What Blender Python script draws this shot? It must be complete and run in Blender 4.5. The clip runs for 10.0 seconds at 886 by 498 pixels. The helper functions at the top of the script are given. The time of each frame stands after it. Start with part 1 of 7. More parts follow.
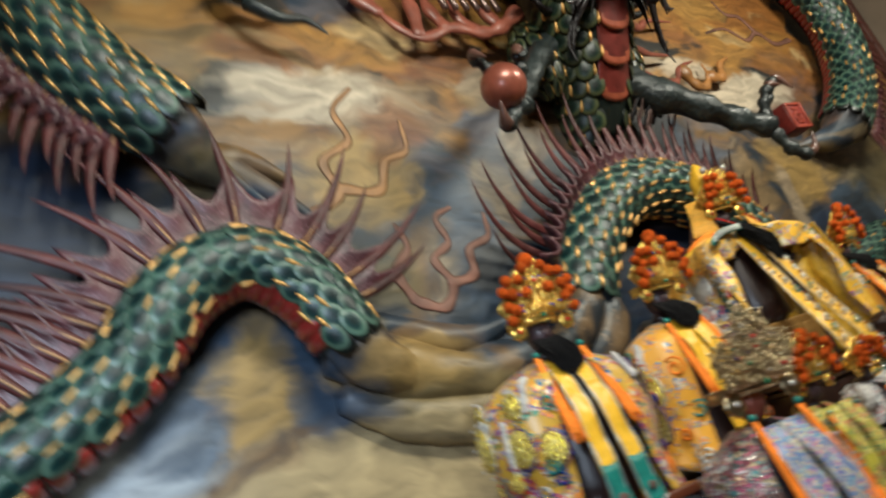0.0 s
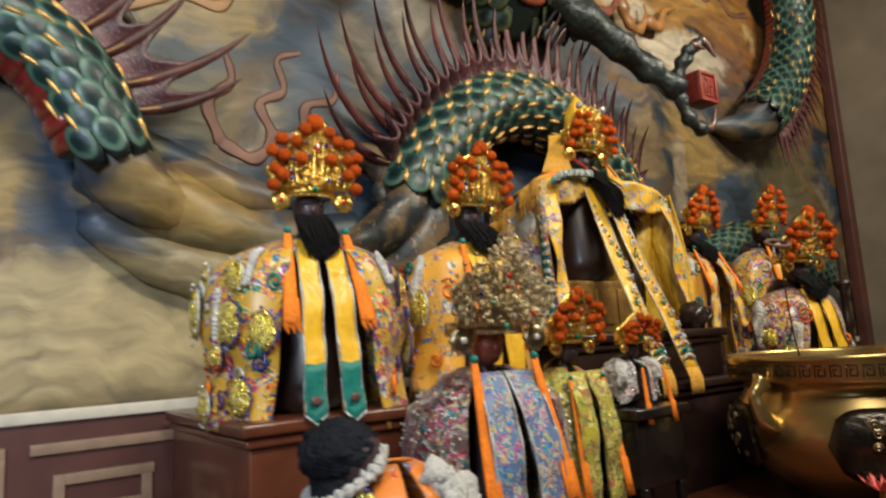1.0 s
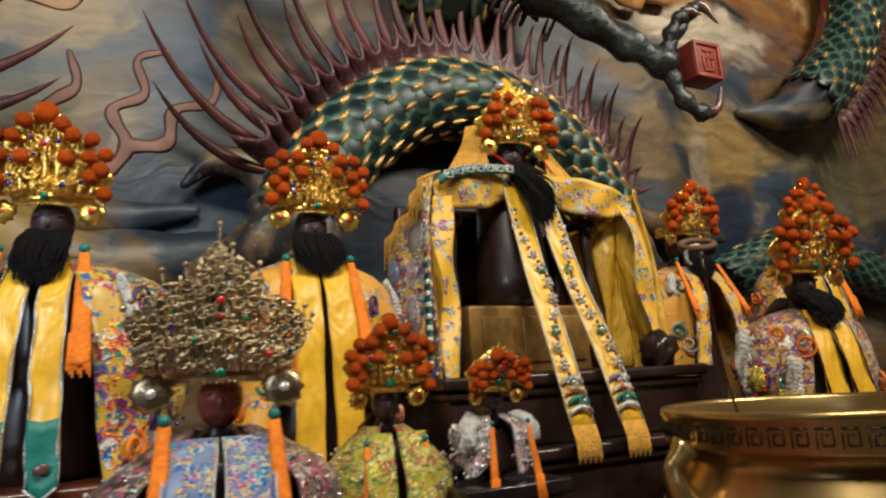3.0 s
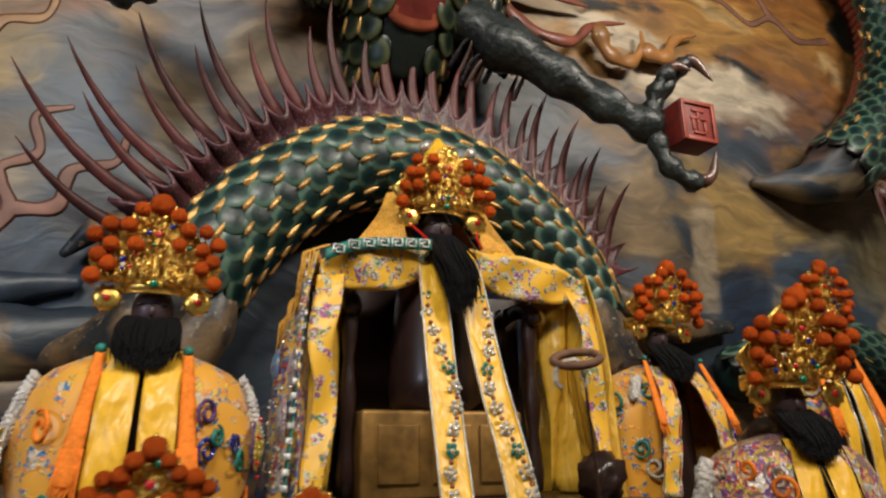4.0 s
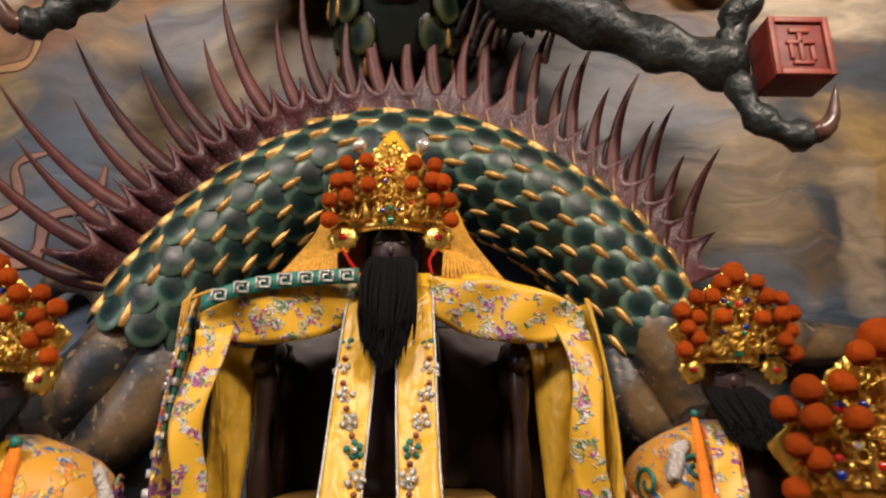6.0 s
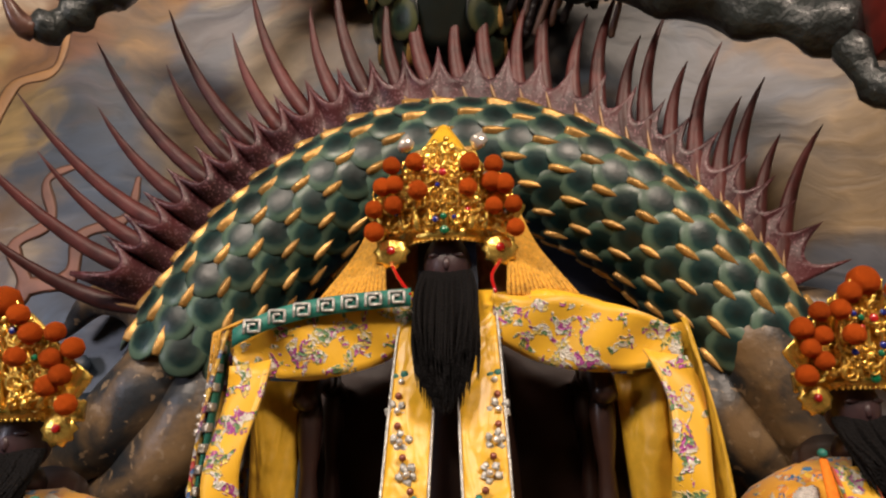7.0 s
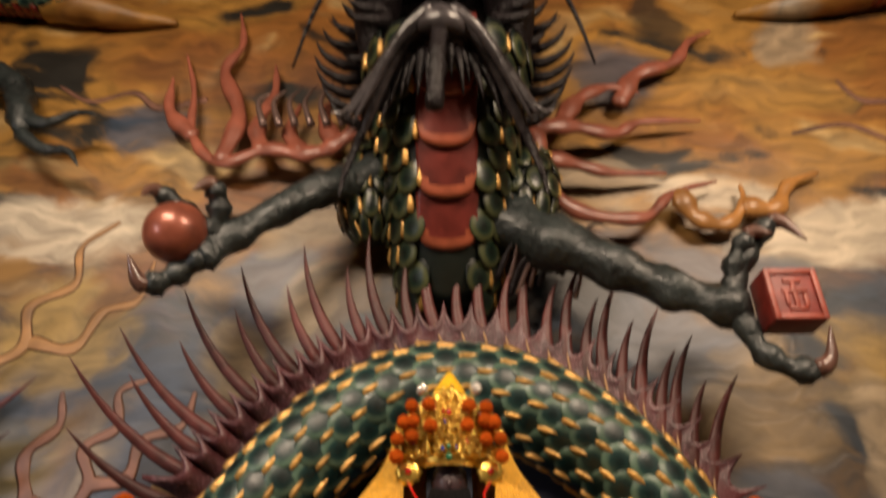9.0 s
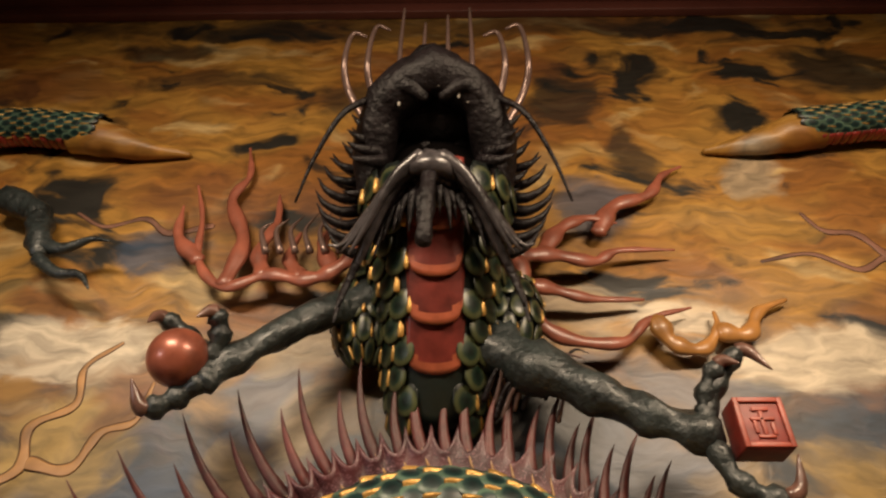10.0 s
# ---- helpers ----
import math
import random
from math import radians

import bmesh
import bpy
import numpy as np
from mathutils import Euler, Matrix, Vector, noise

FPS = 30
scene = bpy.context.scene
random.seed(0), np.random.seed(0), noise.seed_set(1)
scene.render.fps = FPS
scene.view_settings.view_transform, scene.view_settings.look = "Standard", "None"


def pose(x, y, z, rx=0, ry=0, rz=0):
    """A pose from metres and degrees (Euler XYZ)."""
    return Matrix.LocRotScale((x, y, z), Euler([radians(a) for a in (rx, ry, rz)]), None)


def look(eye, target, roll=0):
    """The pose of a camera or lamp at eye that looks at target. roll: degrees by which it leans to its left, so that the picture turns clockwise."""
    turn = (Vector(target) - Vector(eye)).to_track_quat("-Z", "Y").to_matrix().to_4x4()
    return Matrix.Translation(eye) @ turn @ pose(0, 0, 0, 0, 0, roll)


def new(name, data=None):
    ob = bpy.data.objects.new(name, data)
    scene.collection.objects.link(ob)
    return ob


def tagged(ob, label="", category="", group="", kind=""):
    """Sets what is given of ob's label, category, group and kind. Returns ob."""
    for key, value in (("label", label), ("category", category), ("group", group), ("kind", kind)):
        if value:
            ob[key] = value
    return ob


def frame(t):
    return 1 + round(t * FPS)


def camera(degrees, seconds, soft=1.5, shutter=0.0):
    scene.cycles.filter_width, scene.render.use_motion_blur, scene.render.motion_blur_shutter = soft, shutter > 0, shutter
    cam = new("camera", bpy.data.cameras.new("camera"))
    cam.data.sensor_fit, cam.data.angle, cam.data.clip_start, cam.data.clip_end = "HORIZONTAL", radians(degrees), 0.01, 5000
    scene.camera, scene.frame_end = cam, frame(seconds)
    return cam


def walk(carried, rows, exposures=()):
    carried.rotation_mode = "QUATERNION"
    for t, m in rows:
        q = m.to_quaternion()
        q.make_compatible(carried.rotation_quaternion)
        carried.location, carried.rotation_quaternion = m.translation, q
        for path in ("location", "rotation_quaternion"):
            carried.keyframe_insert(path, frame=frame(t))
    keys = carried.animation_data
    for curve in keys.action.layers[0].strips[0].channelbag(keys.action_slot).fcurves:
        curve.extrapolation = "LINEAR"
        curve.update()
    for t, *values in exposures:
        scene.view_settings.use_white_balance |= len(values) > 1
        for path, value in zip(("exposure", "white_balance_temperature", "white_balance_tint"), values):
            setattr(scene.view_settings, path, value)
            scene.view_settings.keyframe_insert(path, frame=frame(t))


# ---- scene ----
cam = camera(68.1, 10.0, soft=2.2, shutter=0.5)
PATH = [
    (0, (-2.191, -1.93, 1.584), (-1.189, -0.318, 2.212), -20.0),
    (0.5, (-1.954, -1.934, 1.55), (-0.822, -0.337, 1.959), -6.8),
    (1, (-1.756, -1.931, 1.518), (-0.595, -0.328, 1.803), -3.3),
    (1.5, (-1.547, -1.843, 1.5), (-0.411, -0.215, 1.739), -1.2),
    (2, (-1.395, -1.795, 1.507), (-0.278, -0.153, 1.747), -1.8),
    (2.2, (-1.338, -1.797, 1.515), (-0.23, -0.161, 1.824), -3.6),
    (3.3, (-0.894, -1.926, 1.515), (-0.084, -0.147, 1.939), -3.2),
    (3.5, (-0.855, -1.864, 1.539), (-0.001, -0.124, 2.035), -3.7),
    (4, (-0.536, -1.797, 1.611), (0.143, -0.012, 2.206), -0.6),
    (4.5, (-0.456, -1.771, 1.638), (0.082, 0.062, 2.228), -1.5),
    (5, (-0.219, -1.744, 1.683), (0.109, 0.149, 2.242), 2.3),
    (5.2, (-0.156, -1.728, 1.705), (0.117, 0.171, 2.268), 2.8),
    (6.3, (0.073, -1.511, 1.823), (0.046, 0.408, 2.388), -1.5),
    (6.5, (0.065, -1.492, 1.85), (-0.009, 0.427, 2.408), -1.6),
    (7, (0.034, -1.418, 1.873), (-0.063, 0.51, 2.396), -1.2),
    (7.5, (0.041, -1.405, 1.876), (-0.019, 0.533, 2.367), -1.1),
    (8, (0.049, -1.497, 1.853), (-0.045, 0.392, 2.504), -0.8),
    (8.5, (0.055, -1.657, 1.784), (-0.037, 0.162, 2.613), -0.2),
    (8.9, (0.022, -1.8, 1.826), (-0.032, -0.057, 2.806), 0.2),
    (9, (0.008, -1.834, 1.829), (-0.035, -0.125, 2.867), 0.3),
    (9.5, (-0.032, -1.953, 1.851), (-0.068, -0.363, 3.063), 0.7),
    (10, (0.04, -1.972, 1.809), (0.005, -0.451, 3.107), 0.6),
]
LIGHTING = [(0.0, 0.20, 5400, 0), (1.5, 0.10, 5650, 2), (4.0, -0.08, 5550, 8), (5.2, -0.06, 5850, 15), (6.5, 0.04, 6100, 19), (8.5, 0.0, 6600, 19), (10.0, 0.17, 7050, 15)]
walk(cam, [(t, look(eye, target, roll)) for t, eye, target, roll in PATH], LIGHTING)

# ---------- world and light ----------
world = bpy.data.worlds.new("world")
scene.world = world
world.use_nodes = True
world.node_tree.nodes["Background"].inputs[0].default_value = (1.0, 0.85, 0.68, 1)
world.node_tree.nodes["Background"].inputs[1].default_value = 0.05


def lamp(name, eye, target, watts, w, h, colour, spread):
    data = bpy.data.lights.new(name, "AREA")
    data.shape, data.size, data.size_y, data.energy, data.color = "RECTANGLE", w, h, watts, colour
    data.spread = radians(spread)
    ob = new(name, data)
    ob.matrix_world = look(eye, target)
    return ob


lamp("ceiling_lamp_light", (-1.2, -2.7, 3.95), (-0.45, -0.2, 1.95), 53, 1.3, 0.35, (1.0, 0.84, 0.63), 140)
lamp("ceiling_lamp_light", (1.5, -2.6, 3.95), (0.8, -0.2, 2.1), 58, 1.2, 0.35, (1.0, 0.82, 0.60), 145)
# Added cool fill without a fixture; it brightens the wall's lower left.
lamp("west_fill_light", (-2.7, -2.3, 2.3), (-2.0, 0, 1.6), 11.5, 0.6, 0.6, (0.95, 0.95, 1.0), 95)

# ---------- materials ----------


def mat(name, colour, rough=0.5, metal=0.0, scale=30.0, vary=0.25, bump=0.15, spec=0.5, sheen=0.0, coat=0.0, piece=0.0, fold=0.0):
    """A surface with mottling at two scales, fine relief and, for pieces, a little change from one to the next."""
    m = bpy.data.materials.new(name)
    m.use_nodes = True
    nt = m.node_tree
    N, L = nt.nodes, nt.links
    b = N["Principled BSDF"]
    tc = N.new("ShaderNodeTexCoord")
    n1 = N.new("ShaderNodeTexNoise")
    n1.inputs["Scale"].default_value, n1.inputs["Detail"].default_value = scale, 6
    n2 = N.new("ShaderNodeTexNoise")
    n2.inputs["Scale"].default_value, n2.inputs["Detail"].default_value = scale * 0.17, 3
    L.new(tc.outputs["Object"], n1.inputs["Vector"])
    L.new(tc.outputs["Object"], n2.inputs["Vector"])
    add = N.new("ShaderNodeMath")
    add.operation = "ADD"
    L.new(n1.outputs["Fac"], add.inputs[0])
    L.new(n2.outputs["Fac"], add.inputs[1])
    ramp = N.new("ShaderNodeMapRange")
    ramp.inputs["From Min"].default_value, ramp.inputs["From Max"].default_value = 0.65, 1.35
    ramp.inputs["To Min"].default_value, ramp.inputs["To Max"].default_value = 1 - vary, 1 + vary
    L.new(add.outputs[0], ramp.inputs["Value"])
    hsv = N.new("ShaderNodeHueSaturation")
    hsv.inputs["Color"].default_value = (*colour, 1)
    out = ramp.outputs["Result"]
    if piece:
        info = N.new("ShaderNodeObjectInfo")
        pr = N.new("ShaderNodeMapRange")
        pr.inputs["To Min"].default_value, pr.inputs["To Max"].default_value = 1 - piece, 1 + piece
        L.new(info.outputs["Random"], pr.inputs["Value"])
        mul = N.new("ShaderNodeMath")
        mul.operation = "MULTIPLY"
        L.new(out, mul.inputs[0])
        L.new(pr.outputs["Result"], mul.inputs[1])
        out = mul.outputs[0]
    L.new(out, hsv.inputs["Value"])
    L.new(hsv.outputs["Color"], b.inputs["Base Color"])
    b.inputs["Roughness"].default_value, b.inputs["Metallic"].default_value = rough, metal
    b.inputs["Specular IOR Level"].default_value = spec
    b.inputs["Sheen Weight"].default_value = sheen
    b.inputs["Coat Weight"].default_value = coat
    b.inputs["Coat Roughness"].default_value = 0.12
    if bump:
        bp = N.new("ShaderNodeBump")
        bp.inputs["Strength"].default_value, bp.inputs["Distance"].default_value = bump, 0.01
        L.new(n1.outputs["Fac"], bp.inputs["Height"])
        if fold:
            mp = N.new("ShaderNodeMapping")
            mp.inputs["Scale"].default_value = (22, 22, 7)
            mp.inputs["Rotation"].default_value = (0, 0.35, 0)
            L.new(tc.outputs["Object"], mp.inputs[0])
            n3 = N.new("ShaderNodeTexNoise")
            n3.inputs["Scale"].default_value, n3.inputs["Detail"].default_value, n3.inputs["Distortion"].default_value = 1.0, 2, 0.8
            L.new(mp.outputs[0], n3.inputs["Vector"])
            bf = N.new("ShaderNodeBump")
            bf.inputs["Strength"].default_value, bf.inputs["Distance"].default_value = fold, 0.03
            L.new(n3.outputs["Fac"], bf.inputs["Height"])
            L.new(bf.outputs["Normal"], bp.inputs["Normal"])
        L.new(bp.outputs["Normal"], b.inputs["Normal"])
    return m


def mix_node(N, L, fac, a, b):
    n = N.new("ShaderNodeMix")
    n.data_type = "RGBA"
    for slot, v in ((0, fac), (6, a), (7, b)):
        if isinstance(v, tuple):
            n.inputs[slot].default_value = (*v, 1)
        elif isinstance(v, (int, float)):
            n.inputs[slot].default_value = v
        else:
            L.new(v, n.inputs[slot])
    return n.outputs[2]


def step_node(N, L, value, lo, hi):
    n = N.new("ShaderNodeMapRange")
    n.interpolation_type = "SMOOTHSTEP"
    n.inputs["From Min"].default_value, n.inputs["From Max"].default_value = lo, hi
    L.new(value, n.inputs["Value"])
    return n.outputs["Result"]


def noise_node(N, L, vec, scale, detail=4, warp=0.0):
    n = N.new("ShaderNodeTexNoise")
    n.inputs["Scale"].default_value, n.inputs["Detail"].default_value, n.inputs["Distortion"].default_value = scale, detail, warp
    L.new(vec, n.inputs["Vector"])
    return n.outputs["Fac"]


# painted pools of colour, a few holding shade: centre x and z, half-width, half-height, strength, colour
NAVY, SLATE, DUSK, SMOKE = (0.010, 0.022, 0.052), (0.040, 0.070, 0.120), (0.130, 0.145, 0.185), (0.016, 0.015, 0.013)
PALE, WHITE, SKY, SAND = (0.42, 0.33, 0.22), (0.68, 0.58, 0.43), (0.46, 0.51, 0.55), (0.30, 0.205, 0.095)
GILT, OLIVE, RUST, AMBER = (0.40, 0.26, 0.075), (0.20, 0.155, 0.060), (0.23, 0.085, 0.025), (0.46, 0.25, 0.055)
# The navy pool at x -2.26 paints the deep shade between fin spines.
POOLS_WEST = [(-2.18, 1.86, 0.36, 0.16, 0.9, SKY), (-1.78, 2.08, 0.36, 0.32, 0.95, SLATE), (-1.77, 1.97, 0.15, 0.22, 0.95, GILT), (-1.54, 1.84, 0.12, 0.17, 0.85, SLATE), (-1.50, 1.58, 0.55, 0.17, 0.9, SAND),
              (-1.20, 1.80, 0.30, 0.12, 0.7, OLIVE), (-1.16, 2.99, 0.26, 0.17, 0.85, PALE), (-1.22, 2.66, 0.24, 0.18, 0.85, GILT), (-0.66, 2.58, 0.13, 0.16, 0.8, SAND), (-0.82, 2.38, 0.14, 0.26, 0.85, SLATE), (-2.26, 2.58, 0.38, 0.30, 0.95, NAVY),
              (-1.50, 2.28, 0.18, 0.10, 0.8, NAVY), (-1.28, 2.30, 0.16, 0.12, 0.6, OLIVE), (-0.76, 2.20, 0.14, 0.10, 0.8, SMOKE)]
# Navy under the arch: blue paint plus painted-in shade; smoke darkens behind the neck.
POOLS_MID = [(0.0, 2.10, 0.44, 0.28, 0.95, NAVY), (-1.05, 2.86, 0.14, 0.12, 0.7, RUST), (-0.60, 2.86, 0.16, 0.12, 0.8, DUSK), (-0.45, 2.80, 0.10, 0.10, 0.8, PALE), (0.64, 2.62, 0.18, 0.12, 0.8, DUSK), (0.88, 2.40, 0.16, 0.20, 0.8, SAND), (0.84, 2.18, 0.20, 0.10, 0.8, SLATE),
             (1.33, 2.46, 0.26, 0.18, 0.8, GILT), (1.16, 2.32, 0.07, 0.20, 0.8, PALE), (1.34, 2.09, 0.14, 0.18, 0.9, NAVY), (1.28, 2.98, 0.40, 0.12, 0.9, WHITE), (0.92, 2.84, 0.22, 0.09, 0.7, DUSK), (2.1, 2.5, 0.45, 0.35, 0.7, OLIVE), (0.18, 2.80, 0.24, 0.14, 0.8, SMOKE)]
POOLS_HIGH = [(-1.49, 4.90, 0.36, 0.07, 0.8, SMOKE), (-0.97, 5.06, 0.36, 0.09, 0.8, SMOKE), (1.13, 5.08, 0.45, 0.09, 0.8, SMOKE), (0.60, 4.46, 0.17, 0.22, 0.85, SMOKE), (0.82, 4.02, 0.10, 0.18, 0.8, SMOKE), (1.98, 4.70, 0.26, 0.22, 0.9, SMOKE), (-1.10, 3.50, 0.20, 0.13, 0.85, SLATE),
              (1.33, 3.92, 0.15, 0.14, 0.85, PALE), (1.20, 3.64, 0.34, 0.11, 0.8, AMBER), (0.60, 3.70, 0.16, 0.17, 0.8, SLATE), (0.52, 3.22, 0.20, 0.10, 0.85, PALE), (-1.34, 3.03, 0.30, 0.14, 0.9, WHITE), (-0.46, 3.04, 0.20, 0.12, 0.85, PALE), (0.88, 3.17, 0.24, 0.07, 0.85, WHITE), (-0.74, 3.18, 0.12, 0.10, 0.8, RUST), (-2.0, 4.58, 0.40, 0.16, 0.7, RUST), (-0.55, 4.45, 0.22, 0.12, 0.7, SMOKE), (-0.02, 4.75, 0.55, 0.16, 0.75, RUST), (-0.42, 3.72, 0.16, 0.16, 0.7, RUST), (-1.2, 4.62, 0.4, 0.08, 0.6, SMOKE)]
# Navy paints more shade between the left spines; smoke dims the wall's top.
POOLS_FILL = [(-0.98, 3.78, 0.30, 0.17, 0.75, RUST), (-0.72, 3.46, 0.20, 0.12, 0.7, RUST), (0.0, 5.12, 2.6, 0.14, 0.65, SMOKE), (-1.28, 1.94, 0.26, 0.10, 0.75, GILT), (-1.45, 2.12, 0.10, 0.08, 0.6, OLIVE), (-1.66, 1.58, 0.70, 0.18, 0.9, (0.50, 0.39, 0.20)), (-1.85, 2.62, 0.2, 0.12, 0.6, OLIVE), (0.35, 4.1, 0.18, 0.2, 0.6, RUST), (-2.40, 2.56, 0.55, 0.30, 0.95, NAVY), (-2.0, 3.2, 0.4, 0.25, 0.6, OLIVE)]


def pool_node(N, L, sep, fine, x, z, rx, rz, strength):
    """A soft-edged uneven ellipse on the wall."""
    def op(kind, a, b):
        n = N.new("ShaderNodeMath")
        n.operation = kind
        for slot, v in ((0, a), (1, b)):
            if isinstance(v, (int, float)):
                n.inputs[slot].default_value = v
            else:
                L.new(v, n.inputs[slot])
        return n.outputs[0]
    dx = op("DIVIDE", op("SUBTRACT", sep.outputs["X"], x), rx)
    dz = op("DIVIDE", op("SUBTRACT", sep.outputs["Z"], z), rz)
    r = op("ADD", op("ADD", op("MULTIPLY", dx, dx), op("MULTIPLY", dz, dz)), fine)
    return op("MULTIPLY", step_node(N, L, r, 1.5, 0.35), strength)


def painted_sky(name):
    """Painted storm clouds: gold, cream and slate blue low down, ochre and burnt orange high up, with dark smoky wisps
    and some painted-in shade.
    """
    m = bpy.data.materials.new(name)
    m.use_nodes = True
    N, L = m.node_tree.nodes, m.node_tree.links
    b = N["Principled BSDF"]
    geo = N.new("ShaderNodeNewGeometry")
    # swirled coordinates, so that all the shapes run together like wet paint
    place = geo.outputs["Position"]
    for size, reach in ((1.9, 0.42), (6.5, 0.11)):
        wn = N.new("ShaderNodeTexNoise")
        wn.inputs["Scale"].default_value, wn.inputs["Detail"].default_value = size, 3
        L.new(geo.outputs["Position"], wn.inputs["Vector"])
        mad = N.new("ShaderNodeVectorMath")
        mad.operation = "MULTIPLY_ADD"
        L.new(wn.outputs["Color"], mad.inputs[0])
        mad.inputs[1].default_value = (reach, 0, reach * 0.7)
        L.new(place, mad.inputs[2])
        sub = N.new("ShaderNodeVectorMath")
        sub.operation = "SUBTRACT"
        L.new(mad.outputs[0], sub.inputs[0])
        sub.inputs[1].default_value = (reach / 2, 0, reach * 0.35)
        place = sub.outputs[0]
    sep = N.new("ShaderNodeSeparateXYZ")
    L.new(place, sep.inputs[0])
    mp = N.new("ShaderNodeMapping")
    mp.inputs["Scale"].default_value = (0.8, 0.8, 1.5)
    mp.inputs["Rotation"].default_value = (0, 0.25, 0)
    L.new(place, mp.inputs[0])
    v = mp.outputs[0]
    a = noise_node(N, L, v, 1.6, 5, 0.5)
    c = noise_node(N, L, v, 2.5, 5, 0.6)
    d = noise_node(N, L, v, 6.0, 5, 0.6)
    brush = N.new("ShaderNodeMapping")
    brush.inputs["Scale"].default_value = (3.5, 3.5, 11)
    brush.inputs["Rotation"].default_value = (0, 0.2, 0)
    L.new(place, brush.inputs[0])
    e = noise_node(N, L, brush.outputs[0], 2.0, 6, 0.5)
    low = mix_node(N, L, step_node(N, L, a, 0.42, 0.56), (0.044, 0.066, 0.098), (0.175, 0.105, 0.044))
    low = mix_node(N, L, step_node(N, L, c, 0.55, 0.66), low, (0.27, 0.21, 0.135))
    low = mix_node(N, L, step_node(N, L, c, 0.48, 0.38), low, (0.022, 0.034, 0.050))
    high = mix_node(N, L, step_node(N, L, a, 0.38, 0.58), (0.31, 0.125, 0.025), (0.44, 0.225, 0.045))
    high = mix_node(N, L, step_node(N, L, c, 0.56, 0.70), high, (0.58, 0.40, 0.17))
    high = mix_node(N, L, step_node(N, L, c, 0.46, 0.37), high, (0.020, 0.018, 0.014))
    top = N.new("ShaderNodeMath")
    top.operation = "ADD"
    L.new(sep.outputs["Z"], top.inputs[0])
    L.new(d, top.inputs[1])
    col = mix_node(N, L, step_node(N, L, top.outputs[0], 3.1, 3.9), low, high)
    fine = N.new("ShaderNodeMapRange")
    fine.inputs["From Min"].default_value, fine.inputs["From Max"].default_value = 0.3, 0.7
    fine.inputs["To Min"].default_value, fine.inputs["To Max"].default_value = -0.55, 0.55
    L.new(d, fine.inputs["Value"])
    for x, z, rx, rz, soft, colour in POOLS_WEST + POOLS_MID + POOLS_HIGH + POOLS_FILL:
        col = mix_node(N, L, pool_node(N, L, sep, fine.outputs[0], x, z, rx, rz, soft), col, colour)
    br = N.new("ShaderNodeHueSaturation")
    L.new(col, br.inputs["Color"])
    mr = N.new("ShaderNodeMapRange")
    mr.inputs["From Min"].default_value, mr.inputs["From Max"].default_value = 0.3, 0.7
    mr.inputs["To Min"].default_value, mr.inputs["To Max"].default_value = 0.42, 0.98
    L.new(e, mr.inputs["Value"])
    L.new(mr.outputs[0], br.inputs["Value"])
    L.new(br.outputs[0], b.inputs["Base Color"])
    b.inputs["Roughness"].default_value = 0.45
    bp = N.new("ShaderNodeBump")
    bp.inputs["Strength"].default_value, bp.inputs["Distance"].default_value = 0.3, 0.01
    L.new(e, bp.inputs["Height"])
    L.new(bp.outputs[0], b.inputs["Normal"])
    return m


